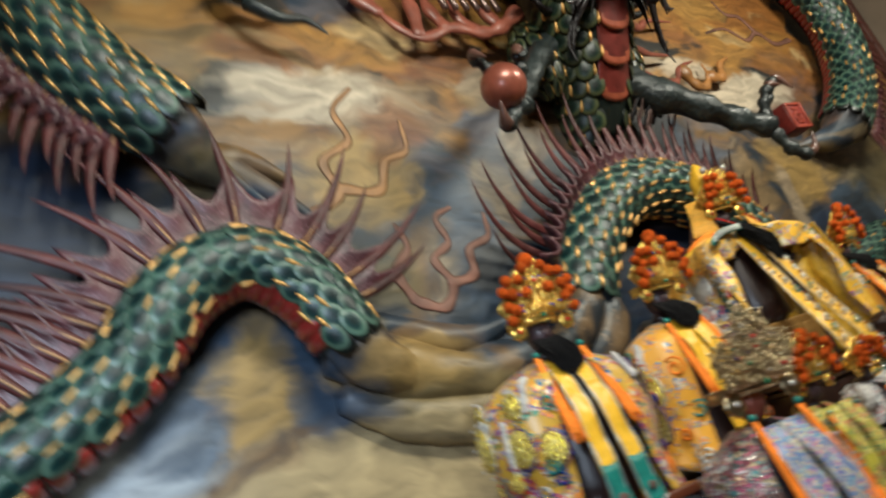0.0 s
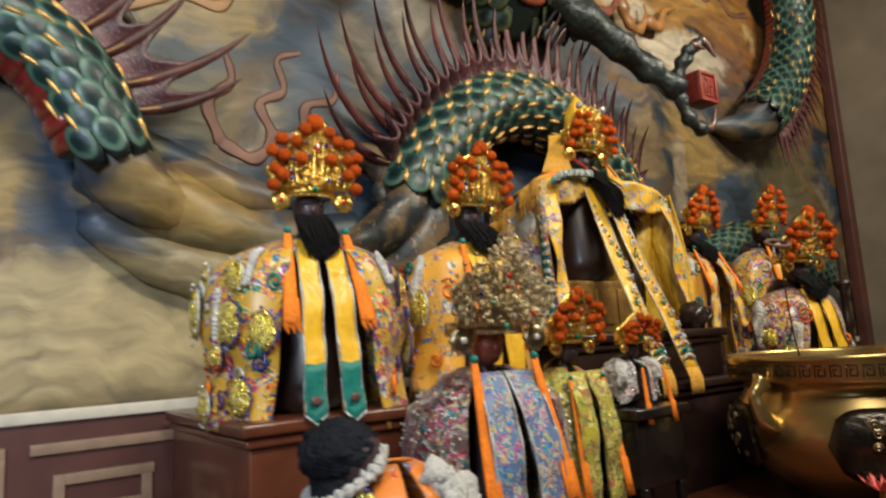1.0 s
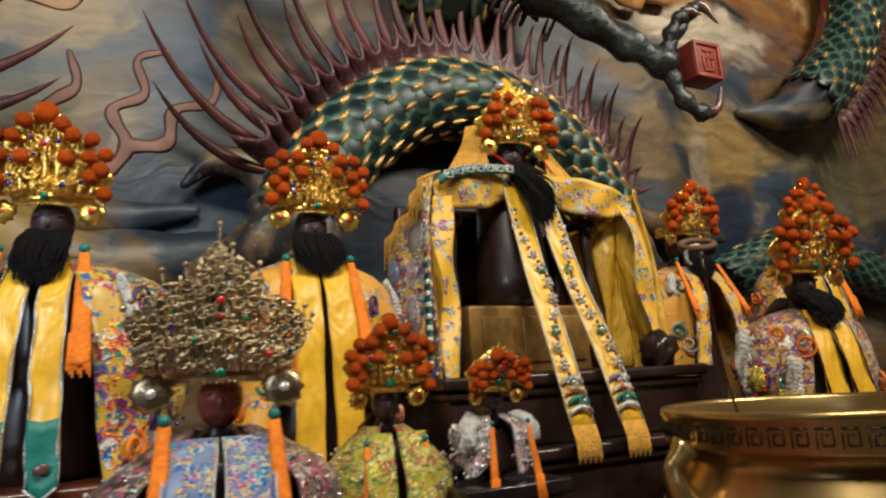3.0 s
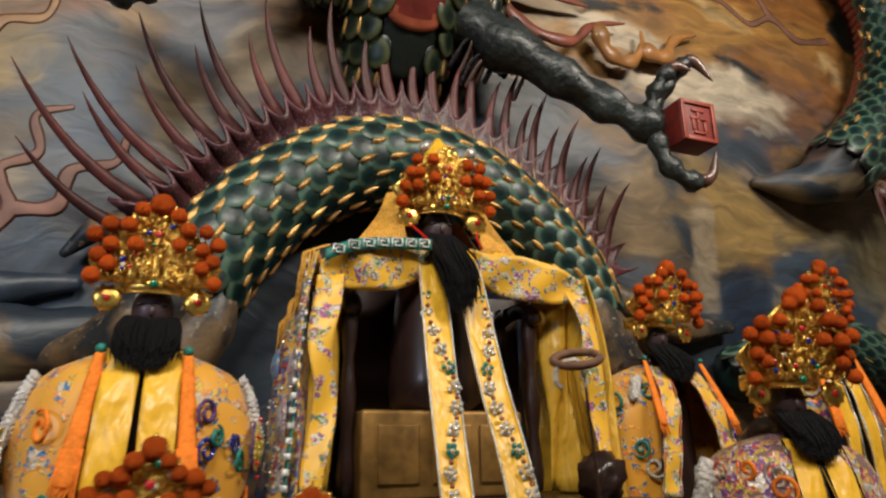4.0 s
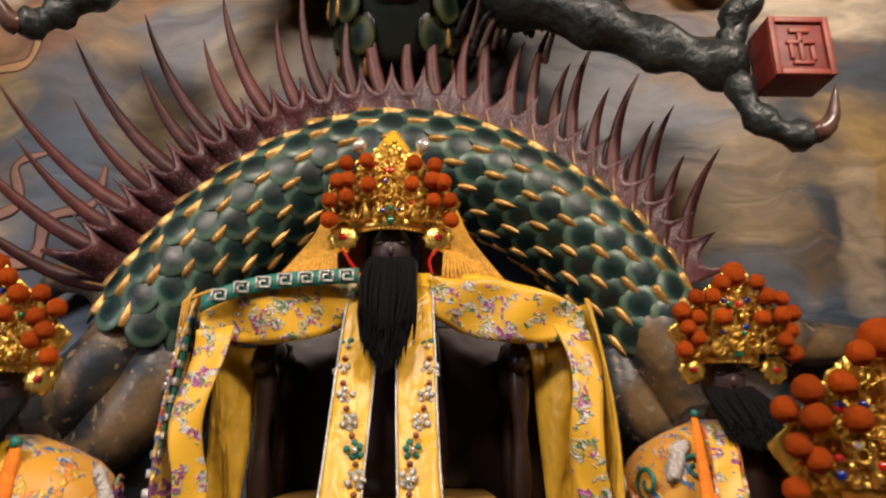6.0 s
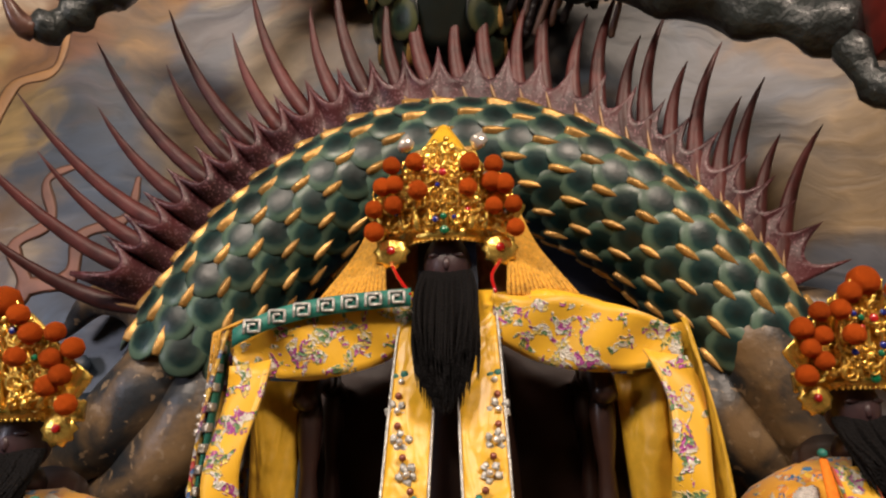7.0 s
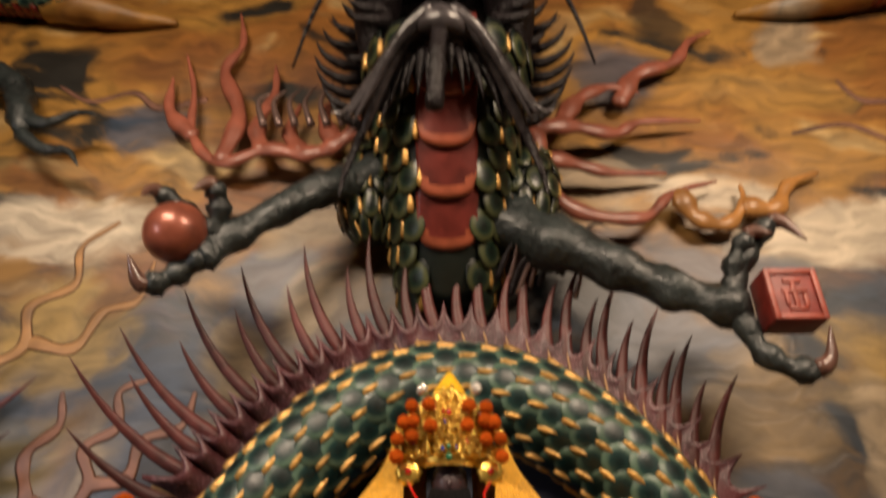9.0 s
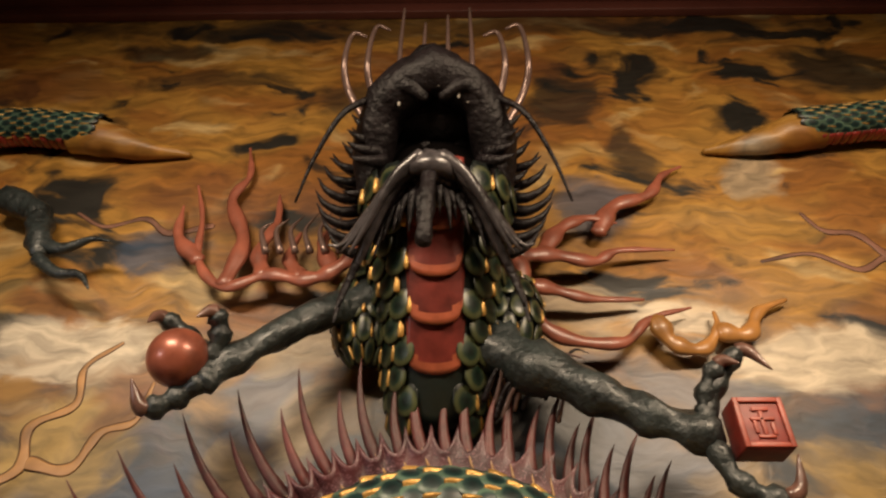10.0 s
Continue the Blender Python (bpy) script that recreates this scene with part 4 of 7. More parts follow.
def head():
    """The head seen from below: skull, gaping mouth with teeth, lower jaw, moustache strands, whiskers, mane and horns."""
    bm = bmesh.new()
    ball(bm, (-0.03, -0.22, 3.65), 0.27, 4, (1.05, 0.75, 0.95), fuzz=0.2)
    arch = spline([(-0.24, -0.28, 3.42), (-0.25, -0.40, 3.58), (-0.19, -0.54, 3.71), (-0.03, -0.62, 3.77), (0.13, -0.54, 3.71), (0.19, -0.40, 3.58), (0.18, -0.28, 3.42)], 30)
    tube(bm, arch, [0.055 + 0.03 * math.sin(math.pi * i / 30) for i in range(31)], 18, lump=0.28)
    crest = spline([(-0.22, -0.40, 3.72), (-0.14, -0.52, 3.80), (-0.03, -0.57, 3.84), (0.08, -0.52, 3.80), (0.16, -0.40, 3.72)], 20)
    tube(bm, crest, [0.05 + 0.04 * math.sin(math.pi * i / 20) for i in range(21)], 16, lump=0.4)
    ball(bm, (-0.03, -0.42, 3.74), 0.15, 3, (1.25, 0.9, 0.7), fuzz=0.2)
    part("skull", bm, HEAD, dragon, "near-black lacquered snout and brow")
    # A black ball stands in for the shaded hollow of the open mouth.
    bm = bmesh.new()
    ball(bm, (-0.03, -0.30, 3.56), 0.20, 3, (1.0, 0.72, 0.98))
    part("mouth", bm, MOUTH_SHADE, dragon)
    bm = bmesh.new()
    jaw = spline([(-0.19, -0.30, 3.40), (-0.14, -0.50, 3.34), (-0.03, -0.62, 3.31), (0.08, -0.50, 3.34), (0.13, -0.30, 3.40)], 24)
    tube(bm, jaw, [0.028 + 0.018 * math.sin(math.pi * i / 24) for i in range(25)], 12, squash=0.8, lump=0.45)
    ball(bm, (-0.03, -0.48, 3.30), 0.10, 4, (1.0, 1.2, 0.45), fuzz=0.35)
    ball(bm, (-0.03, -0.56, 3.345), 0.07, 4, (1.15, 0.9, 0.8), fuzz=0.30)
    part("jaw", bm, LIP, dragon, "shiny grey lower lip and chin")
    for k in range(8):
        p = arch[11 + k].lerp(arch[12 + k], 0.5) + Vector((0, -0.012, -0.078))
        bm = bmesh.new()
        tube(bm, [p + Vector((0, 0, 0.03)), p + Vector((0, -0.004, 0.012)), p + Vector((0, 0, -0.006 if k % 6 else -0.02))], [0.010, 0.010, 0.004], 8)
        part("tooth", bm, TOOTH, dragon)
    for s in (-1, 1):
        for k in range(3):
            bm = bmesh.new()
            tube(bm, spline([(-0.03 + s * 0.05, -0.60, 3.33), (-0.03 + s * (0.13 + 0.02 * k), -0.56 + 0.04 * k, 3.26 - 0.03 * k), (-0.03 + s * (0.21 + 0.03 * k), -0.44 + 0.04 * k, 3.12 - 0.05 * k), (-0.03 + s * (0.27 + 0.01 * k), -0.36, 3.02 - 0.06 * k)], 12), tapered(12, 0.034 - 0.006 * k, 0.004, 1.4), 8, squash=0.6)
            part("moustache_strand", bm, LIP if k == 0 else HEAD, dragon)
        bm = bmesh.new()
        tube(bm, spline([(-0.03 + s * 0.22, -0.56, 3.72), (-0.03 + s * 0.31, -0.58, 3.6), (-0.03 + s * 0.40, -0.50, 3.47), (-0.03 + s * 0.46, -0.42, 3.34)], 14), tapered(14, 0.014, 0.004), 7)
        part("whisker", bm, HEAD, dragon, "long thin dark whisker")
        for k in range(9):
            z = 3.26 + 0.065 * k
            bm = bmesh.new()
            x = -0.03 + s * (0.19 + 0.07 * math.sin(k * 0.45))
            tube(bm, spline([(x, -0.26, z), (x + s * 0.07, -0.30, z - 0.045), (x + s * 0.13, -0.33, z - 0.03), (x + s * 0.165, -0.34, z + 0.025)], 9), tapered(9, 0.026, 0.002, 1.2), 7)
            part("mane_spike", bm, HEAD, dragon)
    for k in range(8):
        x = -0.36 + 0.094 * k
        bm = bmesh.new()
        hook = (1 if x > -0.03 else -1) * (0.05 if k in (0, 1, 6, 7) else 0.0)
        tube(bm, spline([(x * 0.75, -0.28, 3.84), (x + 0.5 * hook, -0.36, 4.02), (x + 0.9 * hook, -0.44, 4.12), (x + 0.4 * hook, -0.48, 4.26 + 0.05 * (k % 3)), (x - 0.8 * hook, -0.48, 4.24 + 0.05 * (k % 3))] if hook else [(x * 0.75, -0.28, 3.84), (x, -0.36, 4.02), (x * 1.05, -0.44, 4.16), (x, -0.48, 4.34 + 0.06 * (k % 3))], 16), tapered(16, 0.020, 0.006), 8)
        part("horn_tine", bm, HORN, dragon, "brown-grey metal horn tine")
    rng = random.Random(9)
    for k in range(34):
        u = -1 + 2 * (k % 17) / 16
        a = radians(90 - 118 * u)
        r0, r1 = (0.235, 0.335 + 0.06 * rng.random()) if k < 17 else (0.19, 0.285 + 0.05 * rng.random())
        y0 = -0.30 if k < 17 else -0.44
        ca, sa = math.cos(a + rng.uniform(-0.06, 0.06)), math.sin(a)
        bm = bmesh.new()
        tube(bm, spline([(-0.03 + r0 * ca, y0, 3.60 + r0 * sa * 0.9), (-0.03 + (r0 * 0.4 + r1 * 0.6) * ca, y0 - 0.05, 3.60 + (r0 * 0.4 + r1 * 0.6) * sa * 0.9 - 0.02), (-0.03 + r1 * ca, y0 - 0.06, 3.61 + r1 * sa * 0.92 + 0.02 * rng.random())], 8), tapered(8, 0.026, 0.002, 1.2), 7, lump=0.3, seed=k)
        part("mane_spike", bm, HEAD, dragon)
    for k in range(22):
        u = -1 + 2 * (k + rng.random()) / 22
        ln = 0.09 + 0.07 * rng.random() + 0.09 * abs(u)
        bm = bmesh.new()
        tube(bm, spline([(-0.03 + 0.13 * u, -0.54 + 0.14 * u * u, 3.30), (-0.03 + 0.20 * u, -0.57 + 0.18 * u * u, 3.30 - 0.45 * ln), (-0.03 + 0.25 * u, -0.53 + 0.18 * u * u, 3.30 - ln)], 8), tapered(8, 0.021, 0.002, 1.3), 6, squash=0.7, lump=0.3, seed=k)
        part("chin_hair", bm, HEAD, dragon)
    for s in (-1, 1):
        bm = bmesh.new()
        tube(bm, spline([(-0.03 + s * 0.03, -0.60, 3.66), (-0.03 + s * 0.11, -0.62, 3.70), (-0.03 + s * 0.18, -0.52, 3.66), (-0.03 + s * 0.22, -0.42, 3.56)], 12), [0.022 + 0.014 * math.sin(math.pi * i / 12) for i in range(13)], 10, lump=0.4, seed=s)
        part("brow", bm, HEAD, dragon)
        for k in range(4):
            bm = bmesh.new()
            tube(bm, spline([(-0.03 + s * (0.03 + 0.015 * k), -0.635 + 0.012 * k, 3.335 - 0.012 * k), (-0.03 + s * (0.11 + 0.02 * k), -0.60 + 0.02 * k, 3.27 - 0.018 * k), (-0.03 + s * (0.19 + 0.025 * k), -0.52 + 0.02 * k, 3.16 - 0.012 * k), (-0.03 + s * (0.25 + 0.022 * k), -0.46, 3.08 + 0.012 * k)], 12), tapered(12, 0.020, 0.003, 1.5), 7, lump=0.3, seed=k)
            part("moustache_strand", bm, LIP, dragon)
    bm = bmesh.new()
    tube(bm, spline([(-0.035, -0.60, 3.30), (-0.04, -0.63, 3.15), (-0.045, -0.60, 3.0)], 12), [0.022 + 0.006 * (i % 3) * 0.3 for i in range(13)], 8, lump=0.3)
    part("beard_tuft", bm, HEAD, dragon, "black hanging chin tuft")


head()


def limb(path, radii, seed, name="arm"):
    bm = bmesh.new()
    n = 26
    pts = spline(path, n)
    rr = [spline([(q, 0, 0) for q in radii], n)[i].x * (1 + 0.12 * math.sin(i * 1.1 + seed)) for i in range(n + 1)]
    tube(bm, pts, rr, 14, lump=0.35, seed=seed)
    part(name, bm, LIMB, dragon, "knotted slate-green foreleg")


def talon(pts, r, seed):
    bm = bmesh.new()
    c = spline(pts, 16)
    tube(bm, c[:11], [r * (1 + 0.25 * math.sin(i * 1.7)) for i in range(11)], 9, lump=0.3, seed=seed)
    tube(bm, c[10:], [r * 0.8 * (1 - (i / 6) ** 1.3) + 0.002 for i in range(7)], 8, mi=1)
    part("talon", bm, [LIMB, CLAW], dragon)


limb([(0.16, -0.12, 2.96), (0.32, -0.20, 2.825), (0.48, -0.26, 2.70), (0.62, -0.31, 2.61), (0.72, -0.34, 2.55)], [0.10, 0.075, 0.055, 0.05, 0.055], 1.0)
talon([(0.70, -0.34, 2.58), (0.72, -0.37, 2.68), (0.76, -0.40, 2.74), (0.80, -0.43, 2.72)], 0.026, 2)
talon([(0.70, -0.34, 2.60), (0.76, -0.37, 2.70), (0.83, -0.40, 2.78), (0.88, -0.43, 2.70)], 0.026, 3)
talon([(0.71, -0.34, 2.53), (0.74, -0.35, 2.43), (0.81, -0.36, 2.385), (0.87, -0.38, 2.40), (0.885, -0.40, 2.48)], 0.027, 4)
limb([(-0.18, -0.12, 3.16), (-0.34, -0.22, 3.05), (-0.48, -0.28, 2.93), (-0.60, -0.31, 2.81), (-0.68, -0.33, 2.72)], [0.085, 0.055, 0.045, 0.045, 0.045], 5.0)
talon([(-0.66, -0.34, 2.78), (-0.64, -0.38, 2.86), (-0.66, -0.42, 2.90), (-0.69, -0.45, 2.86)], 0.028, 6)
talon([(-0.66, -0.33, 2.80), (-0.76, -0.34, 2.88), (-0.83, -0.38, 2.91), (-0.83, -0.44, 2.85)], 0.026, 7)
talon([(-0.67, -0.34, 2.72), (-0.74, -0.34, 2.66), (-0.80, -0.37, 2.62), (-0.83, -0.42, 2.68)], 0.030, 8)
bm = bmesh.new()
ball(bm, (-0.745, -0.37, 2.775), 0.085, 4)
tagged(part("pearl", bm, COPPER), "coppery red pearl gripped in the dragon's claw", "pearl")


def seal():
    root = empty("seal_box", 0.83, -0.36, 2.53, "worn red square seal box held in the dragon's claw", "seal box", rz=8)
    fit = Matrix.Translation((0.818, -0.37, 2.558)) @ Matrix.Diagonal((0.86, 0.86, 0.86, 1)) @ Matrix.Translation((-0.825, 0.37, -2.585))
    bm = bmesh.new()
    box(bm, (0.752, -0.42, 2.505), (0.898, -0.32, 2.665), 0.006)
    bm.transform(fit)
    part("body", bm, RED_BOX, root)
    bm = bmesh.new()
    for lo, hi in (((0.752, -0.428, 2.507), (0.767, -0.42, 2.663)), ((0.883, -0.428, 2.507), (0.898, -0.42, 2.663)), ((0.767, -0.428, 2.507), (0.883, -0.42, 2.522)), ((0.767, -0.428, 2.648), (0.883, -0.42, 2.663))):
        box(bm, lo, hi, 0.002)
    bm.transform(fit)
    part("front_frame", bm, RED_BOX_EDGE, root)
    for lo, hi in (((0.80, 2.62), (0.85, 2.632)), ((0.818, 2.545), (0.83, 2.62)), ((0.79, 2.59), (0.86, 2.60)), ((0.795, 2.55), (0.806, 2.59)), ((0.845, 2.545), (0.857, 2.585)), ((0.80, 2.535), (0.85, 2.545))):
        bm = bmesh.new()
        box(bm, (lo[0], -0.426, lo[1]), (hi[0], -0.42, hi[1]), 0.002)
        bm.transform(fit)
        part("raised_bar", bm, RED_BOX_EDGE, root)


seal()

# ---------- clouds and flames modelled on the wall ----------


def lobe(path, radii, material, label, lump=0.12, squash=0.9, flat=True):
    bm = bmesh.new()
    n = 30
    if material is PAINT and flat:
        path = [(x, y * 0.35, z) for x, y, z in path]
    pts = spline(path, n)
    rr = [max(0.006, spline([(q, 0, 0) for q in radii], n)[i].x) for i in range(n + 1)]
    tube(bm, pts, rr, 18, squash=squash, lump=lump, seed=path[0][0])
    tagged(part("cloud_lobe", bm, material), label, "cloud relief", "clouds round the dragon")


CLOUD_END = painted_sky("painted_cloud_roll")
ochre, brown, blue = "ochre and grey rounded cloud roll on the painted wall", "dark brown glossy cloud roll under the dragon coil", "blue-grey cloud wisp on the painted wall"
lobe([(-1.50, -0.09, 2.06), (-1.34, -0.10, 1.95), (-1.15, -0.10, 1.87), (-0.95, -0.10, 1.85), (-0.74, -0.10, 1.90)], [0.10, 0.11, 0.09, 0.10, 0.07], PAINT, ochre)
lobe([(-1.46, -0.06, 2.12), (-1.26, -0.07, 2.05), (-1.05, -0.06, 1.99), (-0.82, -0.06, 2.02)], [0.07, 0.06, 0.05, 0.02], PAINT, ochre)
lobe([(-1.52, -0.06, 1.90), (-1.30, -0.06, 1.78), (-1.0, -0.06, 1.73), (-0.7, -0.05, 1.78)], [0.05, 0.08, 0.09, 0.03], PAINT, ochre)
lobe([(-0.86, -0.05, 2.08), (-0.78, -0.07, 2.15), (-0.68, -0.08, 2.14), (-0.62, -0.08, 2.06), (-0.66, -0.08, 2.0)], [0.01, 0.035, 0.05, 0.055, 0.05], CLOUD_DARK, brown)
lobe([(-0.56, -0.15, 2.06), (-0.62, -0.15, 1.95), (-0.72, -0.12, 1.86), (-0.86, -0.08, 1.82)], [0.06, 0.075, 0.07, 0.03], CLOUD_DARK, brown)
lobe([(-0.50, -0.14, 2.02), (-0.52, -0.15, 1.90), (-0.60, -0.13, 1.80), (-0.74, -0.08, 1.74)], [0.05, 0.07, 0.07, 0.03], CLOUD_DARK, brown)
lobe([(0.53, -0.16, 2.06), (0.57, -0.17, 1.96), (0.66, -0.14, 1.84), (0.80, -0.10, 1.75)], [0.065, 0.08, 0.085, 0.05], CLOUD_DARK, brown)
lobe([(0.47, -0.13, 1.98), (0.50, -0.13, 1.86), (0.60, -0.11, 1.74)], [0.05, 0.07, 0.05], CLOUD_DARK, brown)
lobe([(0.60, -0.06, 2.10), (0.78, -0.07, 2.06), (0.95, -0.06, 2.0), (1.2, -0.04, 2.02)], [0.05, 0.055, 0.05, 0.02], CLOUD_DARK, brown)
lobe([(-1.84, -0.10, 2.78), (-1.68, -0.08, 2.70), (-1.50, -0.05, 2.56), (-1.40, -0.03, 2.46)], [0.10, 0.06, 0.03, 0.01], PAINT, blue)
lobe([(-1.80, -0.10, 2.76), (-1.62, -0.08, 2.74), (-1.48, -0.05, 2.66)], [0.08, 0.045, 0.01], PAINT, blue)
for s in (-1, 1):
    lobe([(s * 1.66, -0.07, 4.13), (s * 1.52, -0.07, 4.09), (s * 1.36, -0.05, 4.05), (s * 1.15, -0.02, 4.04)], [0.10, 0.085, 0.055, 0.015], PAINT, ochre, flat=False)

lobe([(-1.52, -0.12, 2.12), (-1.46, -0.12, 2.03), (-1.38, -0.09, 1.95), (-1.22, -0.04, 1.90), (-1.0, -0.02, 1.90)], [0.07, 0.095, 0.085, 0.05, 0.02], CLOUD_END, ochre)
lobe([(-1.92, -0.15, 2.87), (-1.87, -0.15, 2.82), (-1.80, -0.11, 2.74), (-1.70, -0.06, 2.66), (-1.56, -0.02, 2.56)], [0.10, 0.12, 0.085, 0.04, 0.008], CLOUD_END, blue)
lobe([(1.80, -0.15, 2.70), (1.74, -0.15, 2.65), (1.64, -0.10, 2.60), (1.54, -0.05, 2.60), (1.44, -0.01, 2.61)], [0.11, 0.13, 0.09, 0.05, 0.02], CLOUD_END, ochre)


def flame(strands, r, material, label, depth=0.55, mid=None):
    """Wavy flame tongues in relief: strands that taper to a point."""
    root = empty("flame_relief", *strands[0][0], label, "flame relief", "flames round the dragon")
    for k, pts in enumerate(strands):
        bm = bmesh.new()
        n = 8 * (len(pts) - 1)
        c = spline(pts, n)
        if depth < 0.3:
            c = [Vector((p.x, wall_face(p.x, p.z) - 0.001, p.z)) for p in c]
        tube(bm, c, [r * (1 - 0.85 * (i / n) ** 1.4) * (1 + 0.18 * math.sin(i * 0.9 + k)) for i in range(n + 1)], 8, squash=depth)
        if depth < 0.3:
            rim = bmesh.new()
            tube(rim, [p + Vector((0, 0.0008, 0)) for p in c], [r * 0.95 * (1 - 0.7 * (i / n) ** 1.6) * (1 + 0.18 * math.sin(i * 0.9 + k)) + 0.0035 for i in range(n + 1)], 8, squash=depth * 0.4)
            part("outline", rim, FLAME_LINE, root, "thin brown painted outline" if k == 0 else "")
            bm.free()
            bm = bmesh.new()
            tube(bm, c, [r * 0.95 * (1 - 0.7 * (i / n) ** 1.6) * (1 + 0.18 * math.sin(i * 0.9 + k)) for i in range(n + 1)], 8, squash=depth * 0.4)
        part("flame_tongue", bm, material if mid is None or k < mid else FLAME_OCHRE, root)
    return root


flame([[(0.26, -0.17, 3.30), (0.29, -0.15, 3.10), (0.40, -0.11, 3.01), (0.60, -0.09, 3.0), (0.72, -0.07, 3.11), (0.88, -0.05, 3.17)],
       [(0.28, -0.15, 3.20), (0.36, -0.12, 3.21), (0.52, -0.08, 3.19), (0.72, -0.05, 3.205)],
       [(0.27, -0.15, 3.33), (0.40, -0.12, 3.36), (0.56, -0.08, 3.36), (0.66, -0.07, 3.42), (0.88, -0.05, 3.44)],
       [(0.36, -0.12, 3.36), (0.44, -0.10, 3.50), (0.56, -0.08, 3.58), (0.68, -0.06, 3.57)],
       [(0.60, -0.06, 3.52), (0.68, -0.06, 3.66), (0.84, -0.05, 3.74), (0.92, -0.04, 3.86), (1.02, -0.03, 3.93)],
       [(0.74, -0.07, 3.11), (0.78, -0.06, 3.02), (0.88, -0.05, 3.0), (0.95, -0.05, 3.08), (0.96, -0.04, 3.16)],
       [(0.95, -0.05, 3.07), (1.05, -0.05, 3.06), (1.12, -0.04, 3.16), (1.24, -0.03, 3.22)]], 0.038, FLAME, "terracotta flame tongues with ochre tips in relief beside the dragon", mid=5)
flame([[(-0.30, -0.17, 3.34), (-0.40, -0.14, 3.27), (-0.50, -0.12, 3.25), (-0.64, -0.11, 3.28), (-0.80, -0.09, 3.24), (-0.93, -0.07, 3.38), (-0.98, -0.05, 3.62), (-1.05, -0.04, 3.82)],
       [(-0.52, -0.11, 3.26), (-0.58, -0.09, 3.38), (-0.56, -0.07, 3.52)], [(-0.66, -0.10, 3.28), (-0.70, -0.08, 3.42), (-0.67, -0.05, 3.60), (-0.69, -0.04, 3.76)],
       [(-0.80, -0.09, 3.25), (-0.78, -0.07, 3.48), (-0.88, -0.05, 3.72), (-0.84, -0.04, 3.88), (-0.88, -0.03, 4.07)], [(-0.93, -0.07, 3.38), (-1.05, -0.05, 3.52), (-1.08, -0.04, 3.70)],
       [(-0.40, -0.13, 3.28), (-0.46, -0.10, 3.44), (-0.42, -0.08, 3.56)]], 0.036, FLAME, "terracotta branching flames in relief beside the dragon")
flame([[(-1.46, 0, 2.52), (-1.32, 0, 2.60), (-1.34, 0, 2.74), (-1.22, 0, 2.82), (-1.24, 0, 2.96), (-1.14, 0, 3.06)], [(-1.30, 0, 2.62), (-1.16, 0, 2.60), (-1.10, 0, 2.72), (-1.00, 0, 2.76), (-0.98, 0, 2.90)]],
      0.020, FLAME_PALE, "thin ochre flame curls painted on the wall", 0.22)
flame([[(-1.16, 0, 2.16), (-1.06, 0, 2.12), (-1.00, 0, 2.20), (-1.04, 0, 2.30), (-0.96, 0, 2.36), (-0.98, 0, 2.46), (-0.90, 0, 2.50)], [(-1.01, 0, 2.20), (-0.90, 0, 2.22), (-0.88, 0, 2.32), (-0.78, 0, 2.36), (-0.76, 0, 2.46)], [(-1.16, 0, 2.16), (-1.20, 0, 2.28), (-1.13, 0, 2.36), (-1.15, 0, 2.46)]],
      0.020, FLAME_FADED, "faded salmon flame curls painted on the wall", 0.22)
flame([[(2.05, 0, 3.40), (1.86, 0, 3.36), (1.72, 0, 3.44), (1.58, 0, 3.38), (1.42, 0, 3.46), (1.22, 0, 3.42)], [(1.72, 0, 3.44), (1.64, 0, 3.56), (1.52, 0, 3.58), (1.46, 0, 3.68)]], 0.017, FLAME_FADED, "faded salmon flame curls painted on the wall", 0.22)
flame([[(-0.95, 0, 3.62), (-1.12, 0, 3.58), (-1.24, 0, 3.66), (-1.40, 0, 3.62), (-1.54, 0, 3.70)]], 0.014, FLAME_FADED, "faded salmon flame curls painted on the wall", 0.22)

# far claw of the other coil
claw = empty("dragon_claw", -1.62, -0.1, 3.4, "slate-coloured dragon claw reaching out of the wall", "dragon relief", "coils of the dragon")
bm = bmesh.new()
tube(bm, spline([(-1.80, -0.08, 3.70), (-1.62, -0.10, 3.60), (-1.55, -0.12, 3.46), (-1.50, -0.13, 3.36)], 16), [0.06, 0.062, 0.058, 0.055, 0.05, 0.055, 0.05, 0.045, 0.05, 0.045, 0.045, 0.05, 0.05, 0.045, 0.04, 0.035, 0.03], 12, lump=0.3)
part("foreleg", bm, LIMB, claw)
for pts in ([(-1.52, -0.13, 3.42), (-1.42, -0.14, 3.38), (-1.32, -0.15, 3.42), (-1.24, -0.16, 3.40)], [(-1.50, -0.13, 3.34), (-1.40, -0.14, 3.27), (-1.30, -0.15, 3.25), (-1.24, -0.16, 3.18)]):
    bm = bmesh.new()
    tube(bm, spline(pts, 12), tapered(12, 0.028, 0.004, 1.3), 8, lump=0.3)
    part("talon", bm, LIMB, claw)

